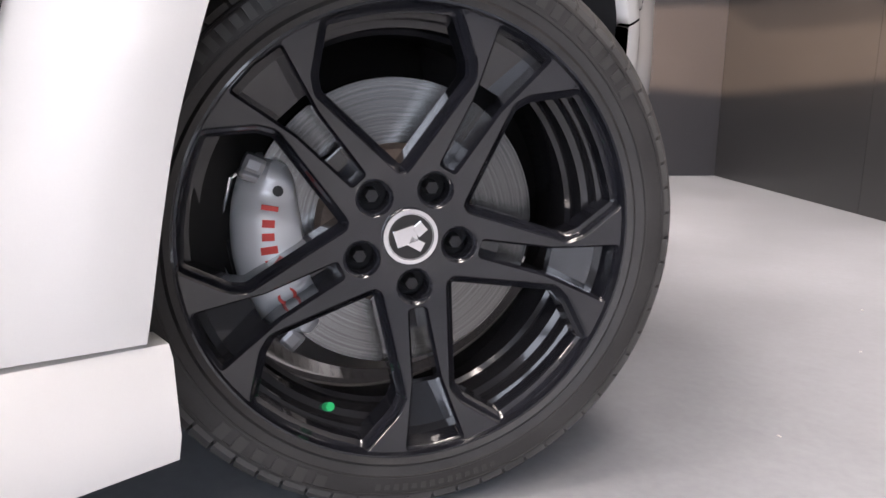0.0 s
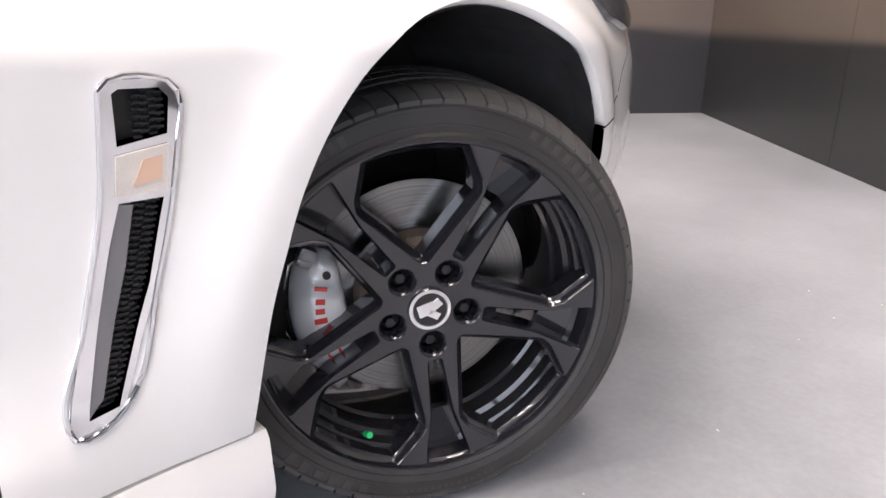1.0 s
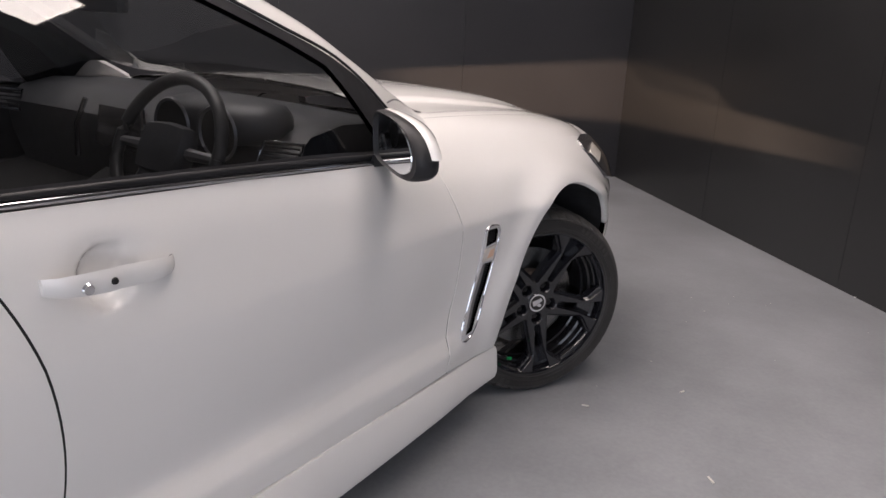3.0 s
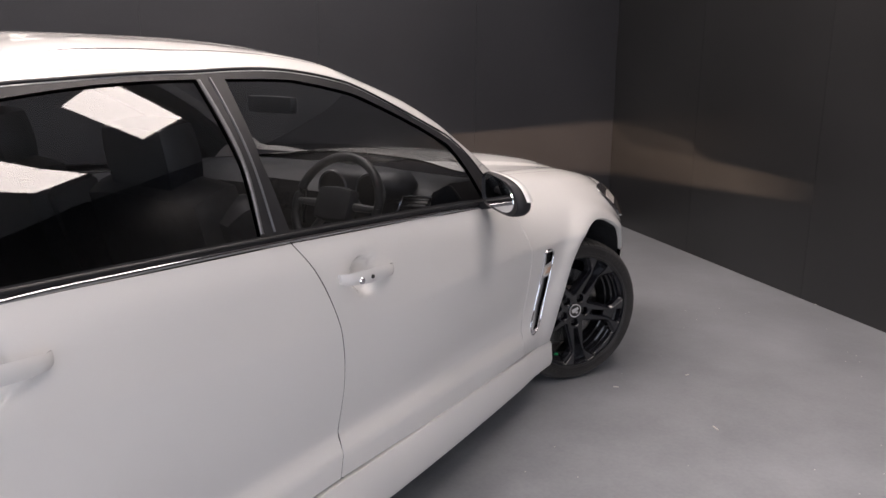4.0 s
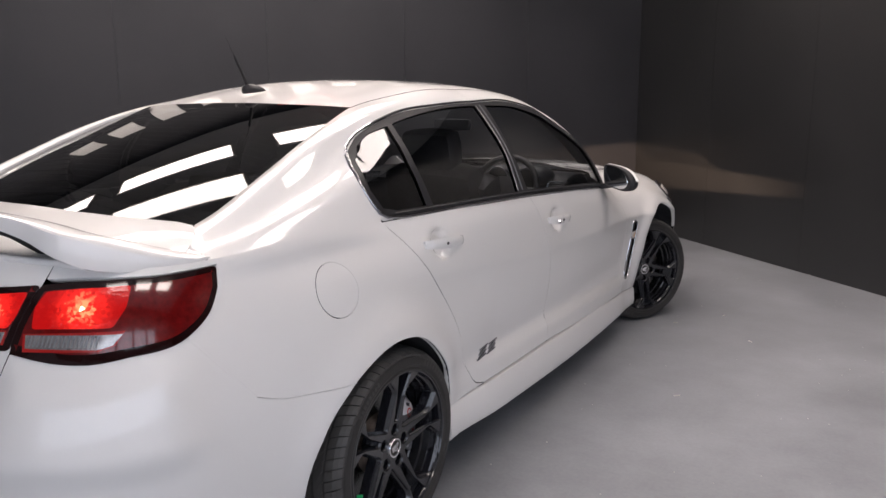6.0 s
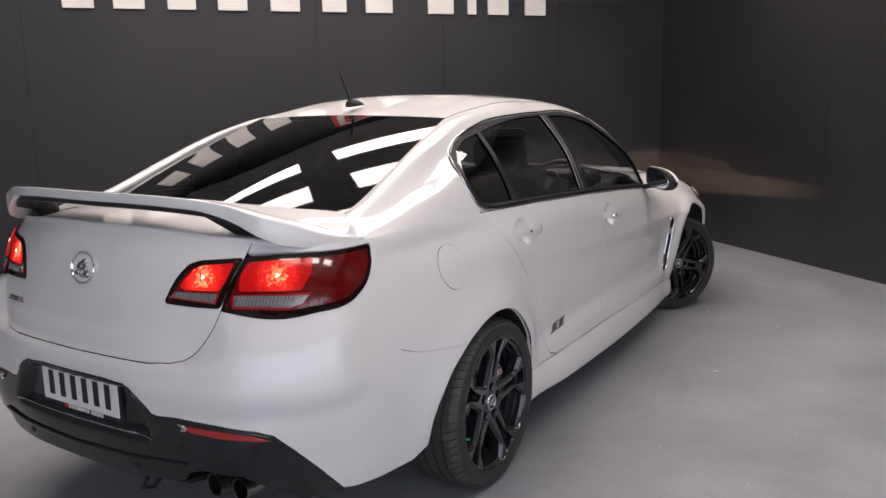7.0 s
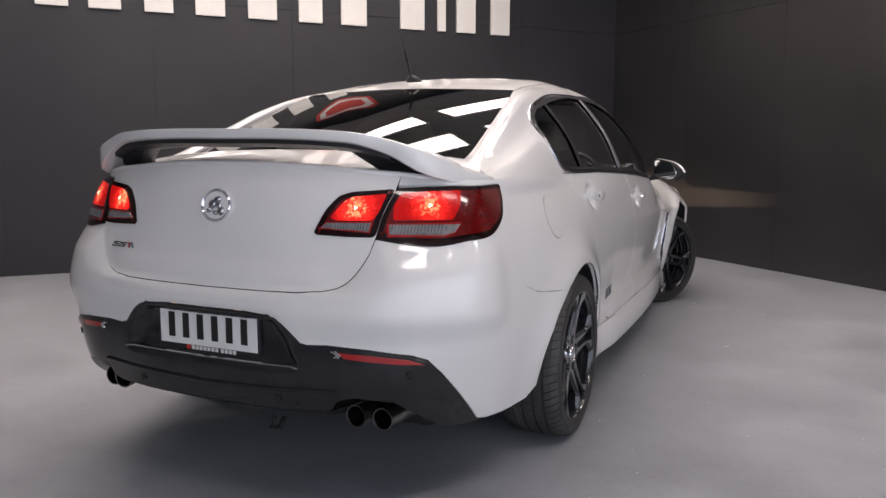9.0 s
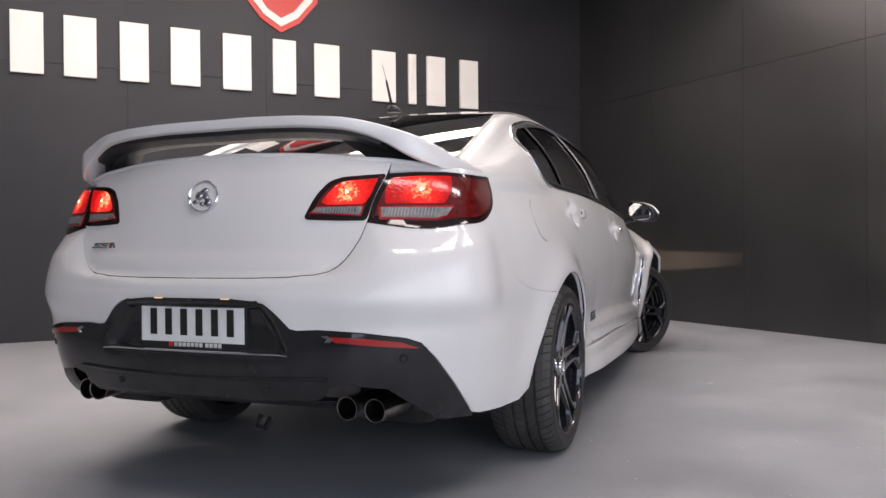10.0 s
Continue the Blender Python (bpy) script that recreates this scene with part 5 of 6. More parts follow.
def brake(m, side_angle):
    """The disc and caliper behind a wheel."""
    root = new("brake")
    root.parent = car
    root.matrix_world = m
    part("disc", lathe([(0.098, 0.012), (0.1755, 0.012), (0.1765, 0.010), (0.1765, -0.014), (0.1755, -0.016), (0.098, -0.016)], 96), M_DISC, root, "bare steel brake disc", True)
    part("disc_hat", lathe([(0.0, 0.040), (0.085, 0.040), (0.094, 0.034), (0.099, 0.012)], 64), M_HAT, root, "rusty brown disc hat", True)
    def proud(a):
        """How far the caliper stands out, by the angle from its middle."""
        e = max(0.0, 1 - (abs(a) / 40) ** 4)
        return 0.022 + 0.020 * min(1.0, 2.2 * e) + 0.016 * float(step((27 - abs(a)) / 12))

    secs = []
    for a in np.linspace(-40, 40, 49):
        ca, sa = math.cos(radians(side_angle + a)), math.sin(radians(side_angle + a))
        e = max(0.0, 1 - (abs(a) / 40) ** 6)
        out, inn, b_ = 0.170 + 0.026 * e ** 0.5, 0.138 - 0.018 * e - 0.008 * math.cos(radians(4.0 * a)), proud(a)
        secs.append([(x, r * ca, r * sa) for x, r in ((-0.05, inn), (b_ - 0.020, inn), (b_ - 0.007, inn + 0.004), (b_ - 0.001, inn + 0.013), (b_, (inn + out) / 2 - 0.008), (b_, (inn + out) / 2 + 0.006), (b_ - 0.004, out - 0.020), (b_ - 0.016, out - 0.006), (b_ - 0.026, out), (-0.05, out))])
    cal = part("caliper", loft(secs), M_CALIPER, root, "silver painted brake caliper with red marking", True)
    for a, wide in ((-35, 0.022), (-31, 0.014), (35, 0.024)):
        mm = Matrix.Rotation(radians(side_angle + a), 4, "X")
        part("caliper_lug", bm_box(bmesh.new(), mm @ Vector((0.026, 0.184, 0.0)), (0.024, 0.026, wide), mm, 0.006), M_TRIMGREY, cal)
    part("bridge", bm_box(bmesh.new(), Matrix.Rotation(radians(side_angle), 4, "X") @ Vector((0.012, 0.194, 0.0)), (0.020, 0.012, 0.050), Matrix.Rotation(radians(side_angle), 4, "X"), 0.003), M_BLACKPLASTIC, cal, "black bridge over the pads")
    pipe = [Matrix.Rotation(radians(side_angle + a), 4, "X") @ Vector((0.020, r, 0)) for a, r in ((-34, 0.190), (-28, 0.202), (-15, 0.206), (0, 0.208), (15, 0.206), (28, 0.202), (34, 0.190))]
    part("brake_pipe", tube(pipe, 0.0028, 8), M_CHROME, cal, "", True)
    for k in range(6):
        a = -21 + 5.6 * k
        mm = Matrix.Rotation(radians(side_angle + a), 4, "X") @ Matrix.Translation((proud(a), 0.155, 0))
        part("marking_bar", box((0, 0, 0), (0.002, 0.014 if k % 3 else 0.019, 0.0088), 0.0006, mm), M_RED, cal, "plain red bar")
    mm = Matrix.Rotation(radians(side_angle + 17), 4, "X") @ Matrix.Translation((proud(17) - 0.0005, 0.153, 0))
    part("marking_ring", lathe([(0.0070, 0.0), (0.0078, 0.0016), (0.0104, 0.0016), (0.0112, 0.0)], 24, m=mm), M_RED, cal, "plain red ring")
    for a, r in ((-29, 0.150), (30, 0.150), (22, 0.168)):
        mm = Matrix.Rotation(radians(side_angle + a), 4, "X") @ Matrix.Translation((0, r, 0))
        part("bolt", lathe([(0.0, proud(a) + 0.004), (0.006, proud(a) + 0.004), (0.007, 0.030)], 10, m=mm), M_BLACKPLASTIC, cal)
    return root


STEER = -31.6
CAP = 0.093
def wheel_pose(cap_x, cap_y, z, steer):
    r = Matrix.Rotation(radians(steer), 4, "Z")
    return Matrix.Translation((cap_x, cap_y, z)) @ r @ Matrix.Translation((-CAP, 0, 0))


def left(m):
    """The mirrored pose for the car's left side: turned to face outwards."""
    return m @ Matrix.Rotation(math.pi, 4, "Z")


fr = wheel_pose(0.812, 0.002, WHEEL_Z, STEER)
rrw = wheel_pose(0.883, REAR_AXLE, WHEEL_Z, 0)
fl = Matrix.Translation((-0.80, -0.03, WHEEL_Z)) @ Matrix.Rotation(radians(180 + STEER), 4, "Z") @ Matrix.Translation((-CAP, 0, 0))
rl = Matrix.Translation((-0.883, REAR_AXLE, WHEEL_Z)) @ Matrix.Rotation(math.pi, 4, "Z") @ Matrix.Translation((-CAP, 0, 0))
BLACK_WHEEL = "satin black alloy wheel with a low-profile tyre"
wheel("front_wheel", fr, 0, False, BLACK_WHEEL + ", steered outwards", 243)
wheel("rear_wheel", rrw, 22, False, BLACK_WHEEL, 200)
wheel("front_wheel", fl, 10, True, BLACK_WHEEL, 0)
wheel("rear_wheel", rl, 40, True, BLACK_WHEEL, 0)
brake(fr, 190)
brake(rrw, 10)

# ---------- lamps ----------
M_REPEATER = grained(material("pale_repeater_lens", (0.62, 0.57, 0.52), 0.18, 0.1, coat=1.0), 25, 0.85, 1.1, 500)
M_HEADLAMP = grained(material("headlamp_glass", (0.09, 0.085, 0.09), 0.10, 0.5, coat=1.0), 30, 0.4, 1.8, 200)
M_TAILHOT = emitter("lit_bulb", (1.0, 0.72, 0.45), 3.0)

def lens(name, sheet, uv, mat, parent, lift, mirror, h=0.02, depth=0.010, label="", **kw):
    return part(name, panel_mesh(name, sheet, uv, mat=mat, h=h, gap=0.0, depth=depth, lift=lift, mirror=mirror, **kw), mat, parent, label)


LAMP_OUT = np.concatenate([rr([(0.5350, 0.888), (0.5435, 0.955), (0.566, 1.034), (0.643, 1.040), (0.709, 1.041)]), sd([(-3.522, 1.040), (-3.538, 0.990), (-3.585, 0.938), (-3.655, 0.899)]), rr([(0.764, 0.878), (0.722, 0.869), (0.666, 0.868), (0.605, 0.876)])])
LAMP_IN = rr([(0.345, 0.905), (0.375, 0.974), (0.408, 1.013), (0.443, 1.025), (0.5635, 1.034), (0.5495, 0.985), (0.5325, 0.893), (0.451, 0.893), (0.353, 0.897)])
def soft_outline(uv, r):
    """A sheet outline with its corners rounded."""
    sc = np.array([SIDE.su, SIDE.sv])
    return rounded(np.asarray(uv) * sc, r, 5) / sc


_sc = np.array([SIDE.su, SIDE.sv])
LAMP_OUT = np.concatenate([LAMP_OUT[:6], curve(LAMP_OUT[6:] * _sc, 24) / _sc])
LAMP_OUT, LAMP_IN = soft_outline(LAMP_OUT, 0.012), soft_outline(LAMP_IN, 0.014)
IN_RED = rr(rounded([(0.390, 0.948), (0.428, 0.998), (0.452, 1.010), (0.545, 1.019), (0.532, 0.968), (0.518, 0.941), (0.408, 0.940)], 0.008))
IN_CLEAR = rr([(0.366, 0.918), (0.382, 0.932), (0.515, 0.933), (0.511, 0.909)])
OUT_RED = rr(rounded([(0.570, 0.985), (0.584, 1.020), (0.650, 1.025), (0.726, 1.027), (0.737, 0.985), (0.728, 0.943), (0.575, 0.942)], 0.008))
OUT_CLEAR = rr([(0.566, 0.929), (0.746, 0.929), (0.736, 0.906), (0.712, 0.898), (0.572, 0.901)])
OUT_FLANK = rr([(0.745, 1.024), (0.766, 1.020), (0.775, 0.985), (0.772, 0.960), (0.748, 0.955)])
OUT_TIP = rr([(0.758, 0.940), (0.774, 0.945), (0.776, 0.920), (0.757, 0.907)])
LAMP_KINDS = (("tail_lamp", LAMP_OUT, OUT_RED, OUT_CLEAR, (0.665, 0.985), 1.0), ("boot_lamp", LAMP_IN, IN_RED, IN_CLEAR, (0.463, 0.978), 1.25))
for mirror in (False, True):
    for name, outline, red, clear, hot, power in LAMP_KINDS:
        body = lens(name, SIDE, outline, M_TAILDARK, car if name == "tail_lamp" else boot, 0.004, mirror, depth=0.02, label="lit red tail lamp with a dark border")
        at = SIDE.point(rr([hot]))[0] + 0.008 * SIDE.normal(rr([hot]))[0]
        glow = glowing_lens("lit_red_lens", (-at[0] if mirror else at[0], at[1], at[2]), power)
        part("red_field", panel_mesh("red_field", SIDE, shrink(outline * _sc, 0.0150) / _sc, mat=M_TAILRED, h=0.02, gap=0.0, depth=0.002, lift=0.0052, mirror=mirror), M_TAILRED, body, "dark red faceted lens")
        lens("red_lens", SIDE, red, glow, body, 0.0072, mirror, h=0.012, depth=0.003, label="glowing red lens")
        frame_ = np.asarray(clear) + (np.asarray(clear) - np.asarray(clear).mean(0)) * [0.06, 0.34]
        lens("lens_border", SIDE, frame_, M_REFLECTOR, body, 0.0066, mirror, depth=0.003, label="red border")
        lens("clear_lens", SIDE, clear, M_TAILCLEAR, body, 0.0080, mirror, depth=0.003, label="clear ribbed lens")
        ring = [(hot[0] + (0.0045 + 0.0016 * math.cos(3 * a)) * math.cos(a), hot[1] + (0.005 + 0.0016 * math.cos(3 * a)) * math.sin(a)) for a in np.linspace(0, 2 * math.pi, 13)[:-1]]
        lens("bulb", SIDE, rr(ring), M_TAILHOT, body, 0.0085, mirror, h=0.01, depth=0.002)
        if name == "tail_lamp":
            lens("red_lens", SIDE, OUT_FLANK, M_TAILRED, body, 0.0072, mirror, depth=0.003)
            lens("red_lens", SIDE, OUT_TIP, M_TAILRED, body, 0.0072, mirror, depth=0.003)
            ribs = [rr([(x, 0.928), (x + 0.003, 0.928), (x + 0.002, 0.904), (x - 0.001, 0.904)]) for x in np.arange(0.580, 0.712, 0.0085)]
        else:
            ribs = [rr([(x, 0.930), (x + 0.003, 0.930), (x + 0.002, 0.913), (x - 0.001, 0.913)]) for x in np.arange(0.405, 0.50, 0.0085)]
        for q in ribs:
            lens("rib", SIDE, q, M_TRIMGREY, body, 0.0092, mirror, h=0.03, depth=0.002)
    lens("reflector_surround", SIDE, rr([(0.425, 0.566), (0.560, 0.562), (0.665, 0.546), (0.712, 0.522), (0.700, 0.518), (0.560, 0.528), (0.462, 0.537)]), M_BLACKGLOSS, car, 0.004, mirror, depth=0.02)
    lens("reflector", SIDE, rr([(0.455, 0.557), (0.560, 0.553), (0.655, 0.541), (0.694, 0.523), (0.560, 0.534), (0.478, 0.541)]), M_REFLECTOR, car, 0.007, mirror, depth=0.005, label="red rear reflector")
    for k in range(2):
        lens("reflector_end", SIDE, rr([(0.436 + 0.012 * k, 0.560), (0.442 + 0.012 * k, 0.560), (0.462 + 0.008 * k, 0.550), (0.452 + 0.010 * k, 0.541), (0.446 + 0.010 * k, 0.541), (0.455 + 0.008 * k, 0.550)]), M_CHROME, car, 0.0075, mirror, depth=0.003, label="bright arrow-shaped end piece")
    # headlamp
    head = lens("headlamp", SIDE, sd([(0.262, 0.852), (0.32, 0.862), (0.40, 0.850), (0.47, 0.825), (0.52, 0.78), (0.50, 0.72), (0.42, 0.70), (0.335, 0.722), (0.309, 0.750), (0.272, 0.787), (0.250, 0.828)]), M_HEADLAMP, car, 0.006, mirror, depth=0.016, bend=lambda p: 0.010 * step((p[:, 1] - 0.26) / 0.12), label="clear glassy headlamp")
    lens("reflector_bowl", SIDE, sd([(0.268, 0.812), (0.345, 0.824), (0.36, 0.790), (0.295, 0.775)]), M_REPEATER, head, 0.0125, mirror, depth=0.004, bend=lambda p: 0.010 * step((p[:, 1] - 0.26) / 0.12))
    # wing vent: frame, meshes, repeater lamp
    up = [(-0.456, 0.700), (-0.450, 0.7035), (-0.414, 0.7015), (-0.4055, 0.692), (-0.409, 0.660), (-0.455, 0.654)]
    lowm = [(-0.4575, 0.602), (-0.416, 0.601), (-0.436, 0.520), (-0.479, 0.400), (-0.509, 0.396), (-0.489, 0.480), (-0.470, 0.560)]
    lamp = [(-0.4575, 0.646), (-0.4095, 0.651), (-0.413, 0.609), (-0.460, 0.609)]
    vent = lens("wing_vent", SIDE, sd(VENT), M_CHROME, car, 0.004, mirror, h=0.012, depth=0.018, label="chrome framed wing vent", holes=[sd(up), sd(lowm)])
    ring_ = SIDE.point(sd(VENT + VENT[:1])) + 0.0035 * SIDE.normal(sd(VENT + VENT[:1]))
    part("vent_rim", tube([(-q[0] if mirror else q[0], q[1], q[2]) for q in curve(ring_, 60)], 0.0030, 8), M_CHROME, vent, "polished chrome rim", True)
    lens("vent_backing", SIDE, sd([(-0.458, 0.704), (-0.44, 0.711), (-0.402, 0.70), (-0.406, 0.60), (-0.43, 0.52), (-0.476, 0.396), (-0.516, 0.388), (-0.494, 0.48), (-0.468, 0.60)]), M_INK, vent, -0.010, mirror, depth=0)
    lens("side_repeater", SIDE, sd(lamp), M_REPEATER, vent, 0.006, mirror, h=0.012, depth=0.004, label="clear side repeater lamp")
    lens("amber_bulb", SIDE, sd([(-0.434, 0.640), (-0.416, 0.641), (-0.418, 0.620), (-0.444, 0.617)]), M_AMBER, vent, 0.0075, mirror, h=0.012, depth=0.002)
    lens("vent_blade", SIDE, sd([(-0.4575, 0.600), (-0.444, 0.598), (-0.456, 0.540), (-0.492, 0.412), (-0.507, 0.398), (-0.486, 0.49), (-0.468, 0.56)]), M_TRIMGREY, vent, 0.002, mirror, h=0.012, depth=0.008)
    mesh_bm = bmesh.new()
    sg = -1 if mirror else 1
    for z in np.arange(0.405, 0.70, 0.0062):
        if 0.603 < z < 0.655:
            continue
        if z < 0.61:
            y0, y1 = np.interp(z, [0.395, 0.52, 0.60], [-0.497, -0.462, -0.443]), np.interp(z, [0.395, 0.40, 0.52, 0.60], [-0.479, -0.479, -0.436, -0.416])
        else:
            y0, y1 = -0.436, -0.408
        n = max(2, int((y1 - y0) / 0.006))
        row = [sd([(y, zz)])[0] for y, zz in ((y0, z), (y1, z + 0.004))]
        a, b = SIDE.point(np.array(row)) - 0.004 * SIDE.normal(np.array(row))
        for k in range(n):
            p = a + (b - a) * (k + 0.5) / n
            zig = 0.002 if k % 2 else -0.002
            bm_box(mesh_bm, (sg * p[0], p[1], p[2] + zig), (0.004, (y1 - y0) / n * 1.05, 0.0022))
    tagged(part("vent_mesh", mesh_bm, M_BLACKPLASTIC, vent, "black honeycomb mesh"), kind="stuff")

# ---------- spoiler ----------
SP = [  # x, trailing y z, leading y z, thickness
    (0.0, -3.965, 1.216, -3.812, 1.180, 0.030), (0.20, -3.957, 1.216, -3.807, 1.180, 0.030), (0.36, -3.935, 1.211, -3.790, 1.172, 0.031),
    (0.46, -3.905, 1.203, -3.768, 1.160, 0.034), (0.55, -3.868, 1.182, -3.728, 1.138, 0.046), (0.625, -3.838, 1.155, -3.680, 1.108, 0.064),
    (0.680, -3.785, 1.128, -3.615, 1.086, 0.066), (0.718, -3.700, 1.094, -3.560, 1.072, 0.044), (0.745, -3.630, 1.074, -3.535, 1.066, 0.024), (0.762, -3.560, 1.062, -3.520, 1.060, 0.008)]
row = np.array(SP)
fine = hermite(row[:, 0], row, np.linspace(0, 0.76, 40))
full = np.concatenate([fine[:0:-1] * [-1, 1, 1, 1, 1, 1], fine])


def spoiler_ring(s):
    x, yt, zt, yl, zl, th = s
    pts = []
    for u, up, dn in ((0.0, 0.0, -0.75), (0.02, 0.12, -0.9), (0.10, 0.30, -0.95), (0.35, 0.55, -0.75), (0.65, 0.55, -0.55), (0.88, 0.30, -0.40), (0.98, 0.06, -0.2), (1.0, 0.0, -0.1)):
        pts.append((u, up, dn))
    top = [(x, yt + (yl - yt) * u, zt + (zl - zt) * u + th * 0.45 * up) for u, up, dn in pts]
    bot = [(x, yt + (yl - yt) * u, zt + (zl - zt) * u + th * dn) for u, up, dn in pts[::-1]]
    return top + bot


spoiler = part("spoiler", loft([spoiler_ring(s) for s in full]), M_PAINT, boot, "raised white boot spoiler", True)
under = [s for s in full if abs(s[0]) < 0.56]
secs = []
for x, yt, zt, yl, zl, th in under:
    secs.append([(x, yt + (yl - yt) * u, zt + (zl - zt) * u - d) for u, d in ((0.14, 0.6 * th), (0.16, 0.90 * th + 0.013), (0.5, 0.80 * th + 0.016), (0.9, 0.5 * th + 0.010), (0.93, 0.35 * th))])
part("underside", loft(secs), M_BLACKPLASTIC, spoiler, "black spoiler underside")
for sg in (1, -1):
    leg = [[(sg * x, y, z) for x, y, z in r] for r in (
        ((0.36, -3.885, 1.186), (0.36, -3.805, 1.166), (0.600, -3.700, 1.110), (0.605, -3.800, 1.128)),
        ((0.43, -3.830, 1.130), (0.44, -3.755, 1.125), (0.605, -3.670, 1.095), (0.612, -3.755, 1.100)),
        ((0.49, -3.785, 1.082), (0.50, -3.710, 1.088), (0.615, -3.640, 1.080), (0.620, -3.710, 1.068)))]
    part("leg", loft(leg), M_BLACKPLASTIC, spoiler, "black spoiler leg", True)

# ---------- tail details ----------

def on_tail(x, z, out=0.0):
    q = rr([(abs(x), z)])
    p, n = SIDE.point(q)[0] , SIDE.normal(q)[0]
    p = p + n * out
    s = -1 if x < 0 else 1
    return Vector((s * p[0], p[1], p[2])), Vector((s * n[0], n[1], n[2]))


def tail_frame(x, z, out=0.0):
    """A frame on the tail: local x outwards, y to the car's left, z up."""
    p, n = on_tail(x, z, out)
    side = Vector((0, 0, 1)).cross(n).normalized()
    return Matrix.Translation(p) @ Matrix((n, side, n.cross(side))).transposed().to_4x4()


m = tail_frame(0.001, 0.9745, 0.002)
badge = part("boot_emblem", lathe([(0.0, 0.002), (0.044, 0.002), (0.046, 0.006), (0.050, 0.008), (0.053, 0.005), (0.053, -0.004)], 48, m=m), M_CHROME, boot, "round chrome boot emblem", True)
em = bmesh.new()
for dy, dz, sy, sz, a in ((0.004, 0.018, 0.030, 0.022, 0.5), (-0.012, 0.004, 0.028, 0.036, -0.5), (0.010, 0.000, 0.020, 0.030, 0.9), (-0.022, -0.016, 0.026, 0.016, 0.3), (0.020, -0.018, 0.026, 0.028, 0.0), (0.000, -0.024, 0.020, 0.014, -0.4)):
    r_ = bmesh.ops.create_uvsphere(em, u_segments=14, v_segments=8, radius=1.0, matrix=m @ Matrix.Translation((0.003, dy, dz)) @ Matrix.Rotation(a, 4, "X") @ Matrix.Diagonal((0.009, sy / 2, sz / 2, 1)))
part("emblem_field", lathe([(0.0, 0.0035), (0.0435, 0.0035), (0.0435, 0.0)], 40, m=m), M_PAINT, badge, "white painted field")
part("emblem_shape", em, M_DARKCHROME, badge, "polished abstract relief", True)
BADGE_SIDE = -1  # badge reads towards the car's right
m = tail_frame(-0.382, 0.826, 0.001)
for dy, dz, w, h, tilt, mt in ((-0.050, 0.006, 0.034, 0.0045, 0.0, M_DARKCHROME), (-0.056, 0.000, 0.030, 0.0045, 0.12, M_DARKCHROME), (-0.062, -0.007, 0.034, 0.0045, 0.0, M_DARKCHROME), (-0.012, 0.006, 0.034, 0.0045, 0.0, M_DARKCHROME), (-0.018, 0.000, 0.030, 0.0045, 0.12, M_DARKCHROME), (-0.024, -0.007, 0.034, 0.0045, 0.0, M_DARKCHROME), (0.014, 0.0, 0.0055, 0.019, 0.0, M_RED), (0.019, 0.0, 0.004, 0.019, 0.0, M_DARKCHROME), (0.032, 0.0, 0.0055, 0.021, -0.55, M_DARKCHROME)):
    part("badge_bar", box(m @ Vector((0.002, -BADGE_SIDE * dy, dz)), (0.005, w, h), 0.0012, m.to_3x3().to_4x4() @ Matrix.Rotation(BADGE_SIDE * tilt, 4, "X")), mt, boot)
# plate in its surround
plate_y = -4.030
plate = tagged(part("number_plate", box((-0.007, plate_y, 0.588), (0.372, 0.004, 0.1245), 0.0015), M_PLATE, car, "white number plate with plain dark bars"))
for k in range(6):
    x = -0.145 + 0.0555 * k
    part("bar", box((x, plate_y - 0.0035, 0.588), (0.024, 0.003, 0.082), 0.001), M_INK, plate)
surround = part("plate_surround", box((-0.007, plate_y + 0.006, 0.582), (0.392, 0.010, 0.166), 0.003), M_BLACKPLASTIC, plate, "black plate surround")
for k in range(11):
    part("bar", box((-0.066 + 0.0152 * k + (0.006 if k > 6 else 0), plate_y - 0.0002, 0.5175), (0.0105, 0.003, 0.0125), 0.0005), M_LETTER, surround, "small pale plain bar")
for k in range(14):
    part("bar", box((-0.060 + 0.0088 * k, plate_y - 0.0002, 0.6580), (0.0058, 0.003, 0.0065), 0.0004), M_LETTER, surround, "small pale plain bar")
for x in (-0.11, 0.10):
    part("screw", lathe([(0.0, 0.004), (0.004, 0.004), (0.005, 0.002), (0.005, -0.002)], 12, m=Matrix.Translation((x, plate_y - 0.0015, 0.641)) @ Matrix.Rotation(math.pi / 2, 4, "Z") @ Matrix.Rotation(math.pi, 4, "Z")), M_DARKCHROME, plate)
part("shield", box((-0.084, plate_y - 0.0005, 0.5180), (0.014, 0.003, 0.016), 0.003), M_RED, surround)
for x in (-0.12, 0.12):
    part("plate_lamp", box((x, plate_y - 0.008, 0.6615), (0.028, 0.012, 0.004), 0.001), M_PLATELAMP, car, "small lit plate lamp")
# chrome line that puts in the valance edge's highlight under the plate, and a lip across the valance
line = [tuple(on_tail(x, 0.499, 0.003)[0]) for x in np.linspace(-0.335, 0.335, 25)]
part("plate_moulding", tube(line, 0.0032, 8), M_CHROME, car, "", True)
lip = [tuple(on_tail(x, 0.425 + 0.02 * abs(x), 0.003)[0]) for x in np.linspace(-0.45, 0.45, 25)]
part("valance_rib", tube(lip, 0.006, 6), M_BLACKGLOSS, car, "", True)
for x, z in ((0.657, 0.494), (-0.657, 0.494), (0.262, 0.400), (-0.262, 0.400)):
    m = tail_frame(x, z, 0.001)
    part("parking_sensor", lathe([(0.0, 0.003), (0.009, 0.003), (0.0105, 0.0), (0.0115, 0.0015), (0.012, -0.003)], 20, m=m), M_BLACKPLASTIC, car, "", True)
diffuser = []
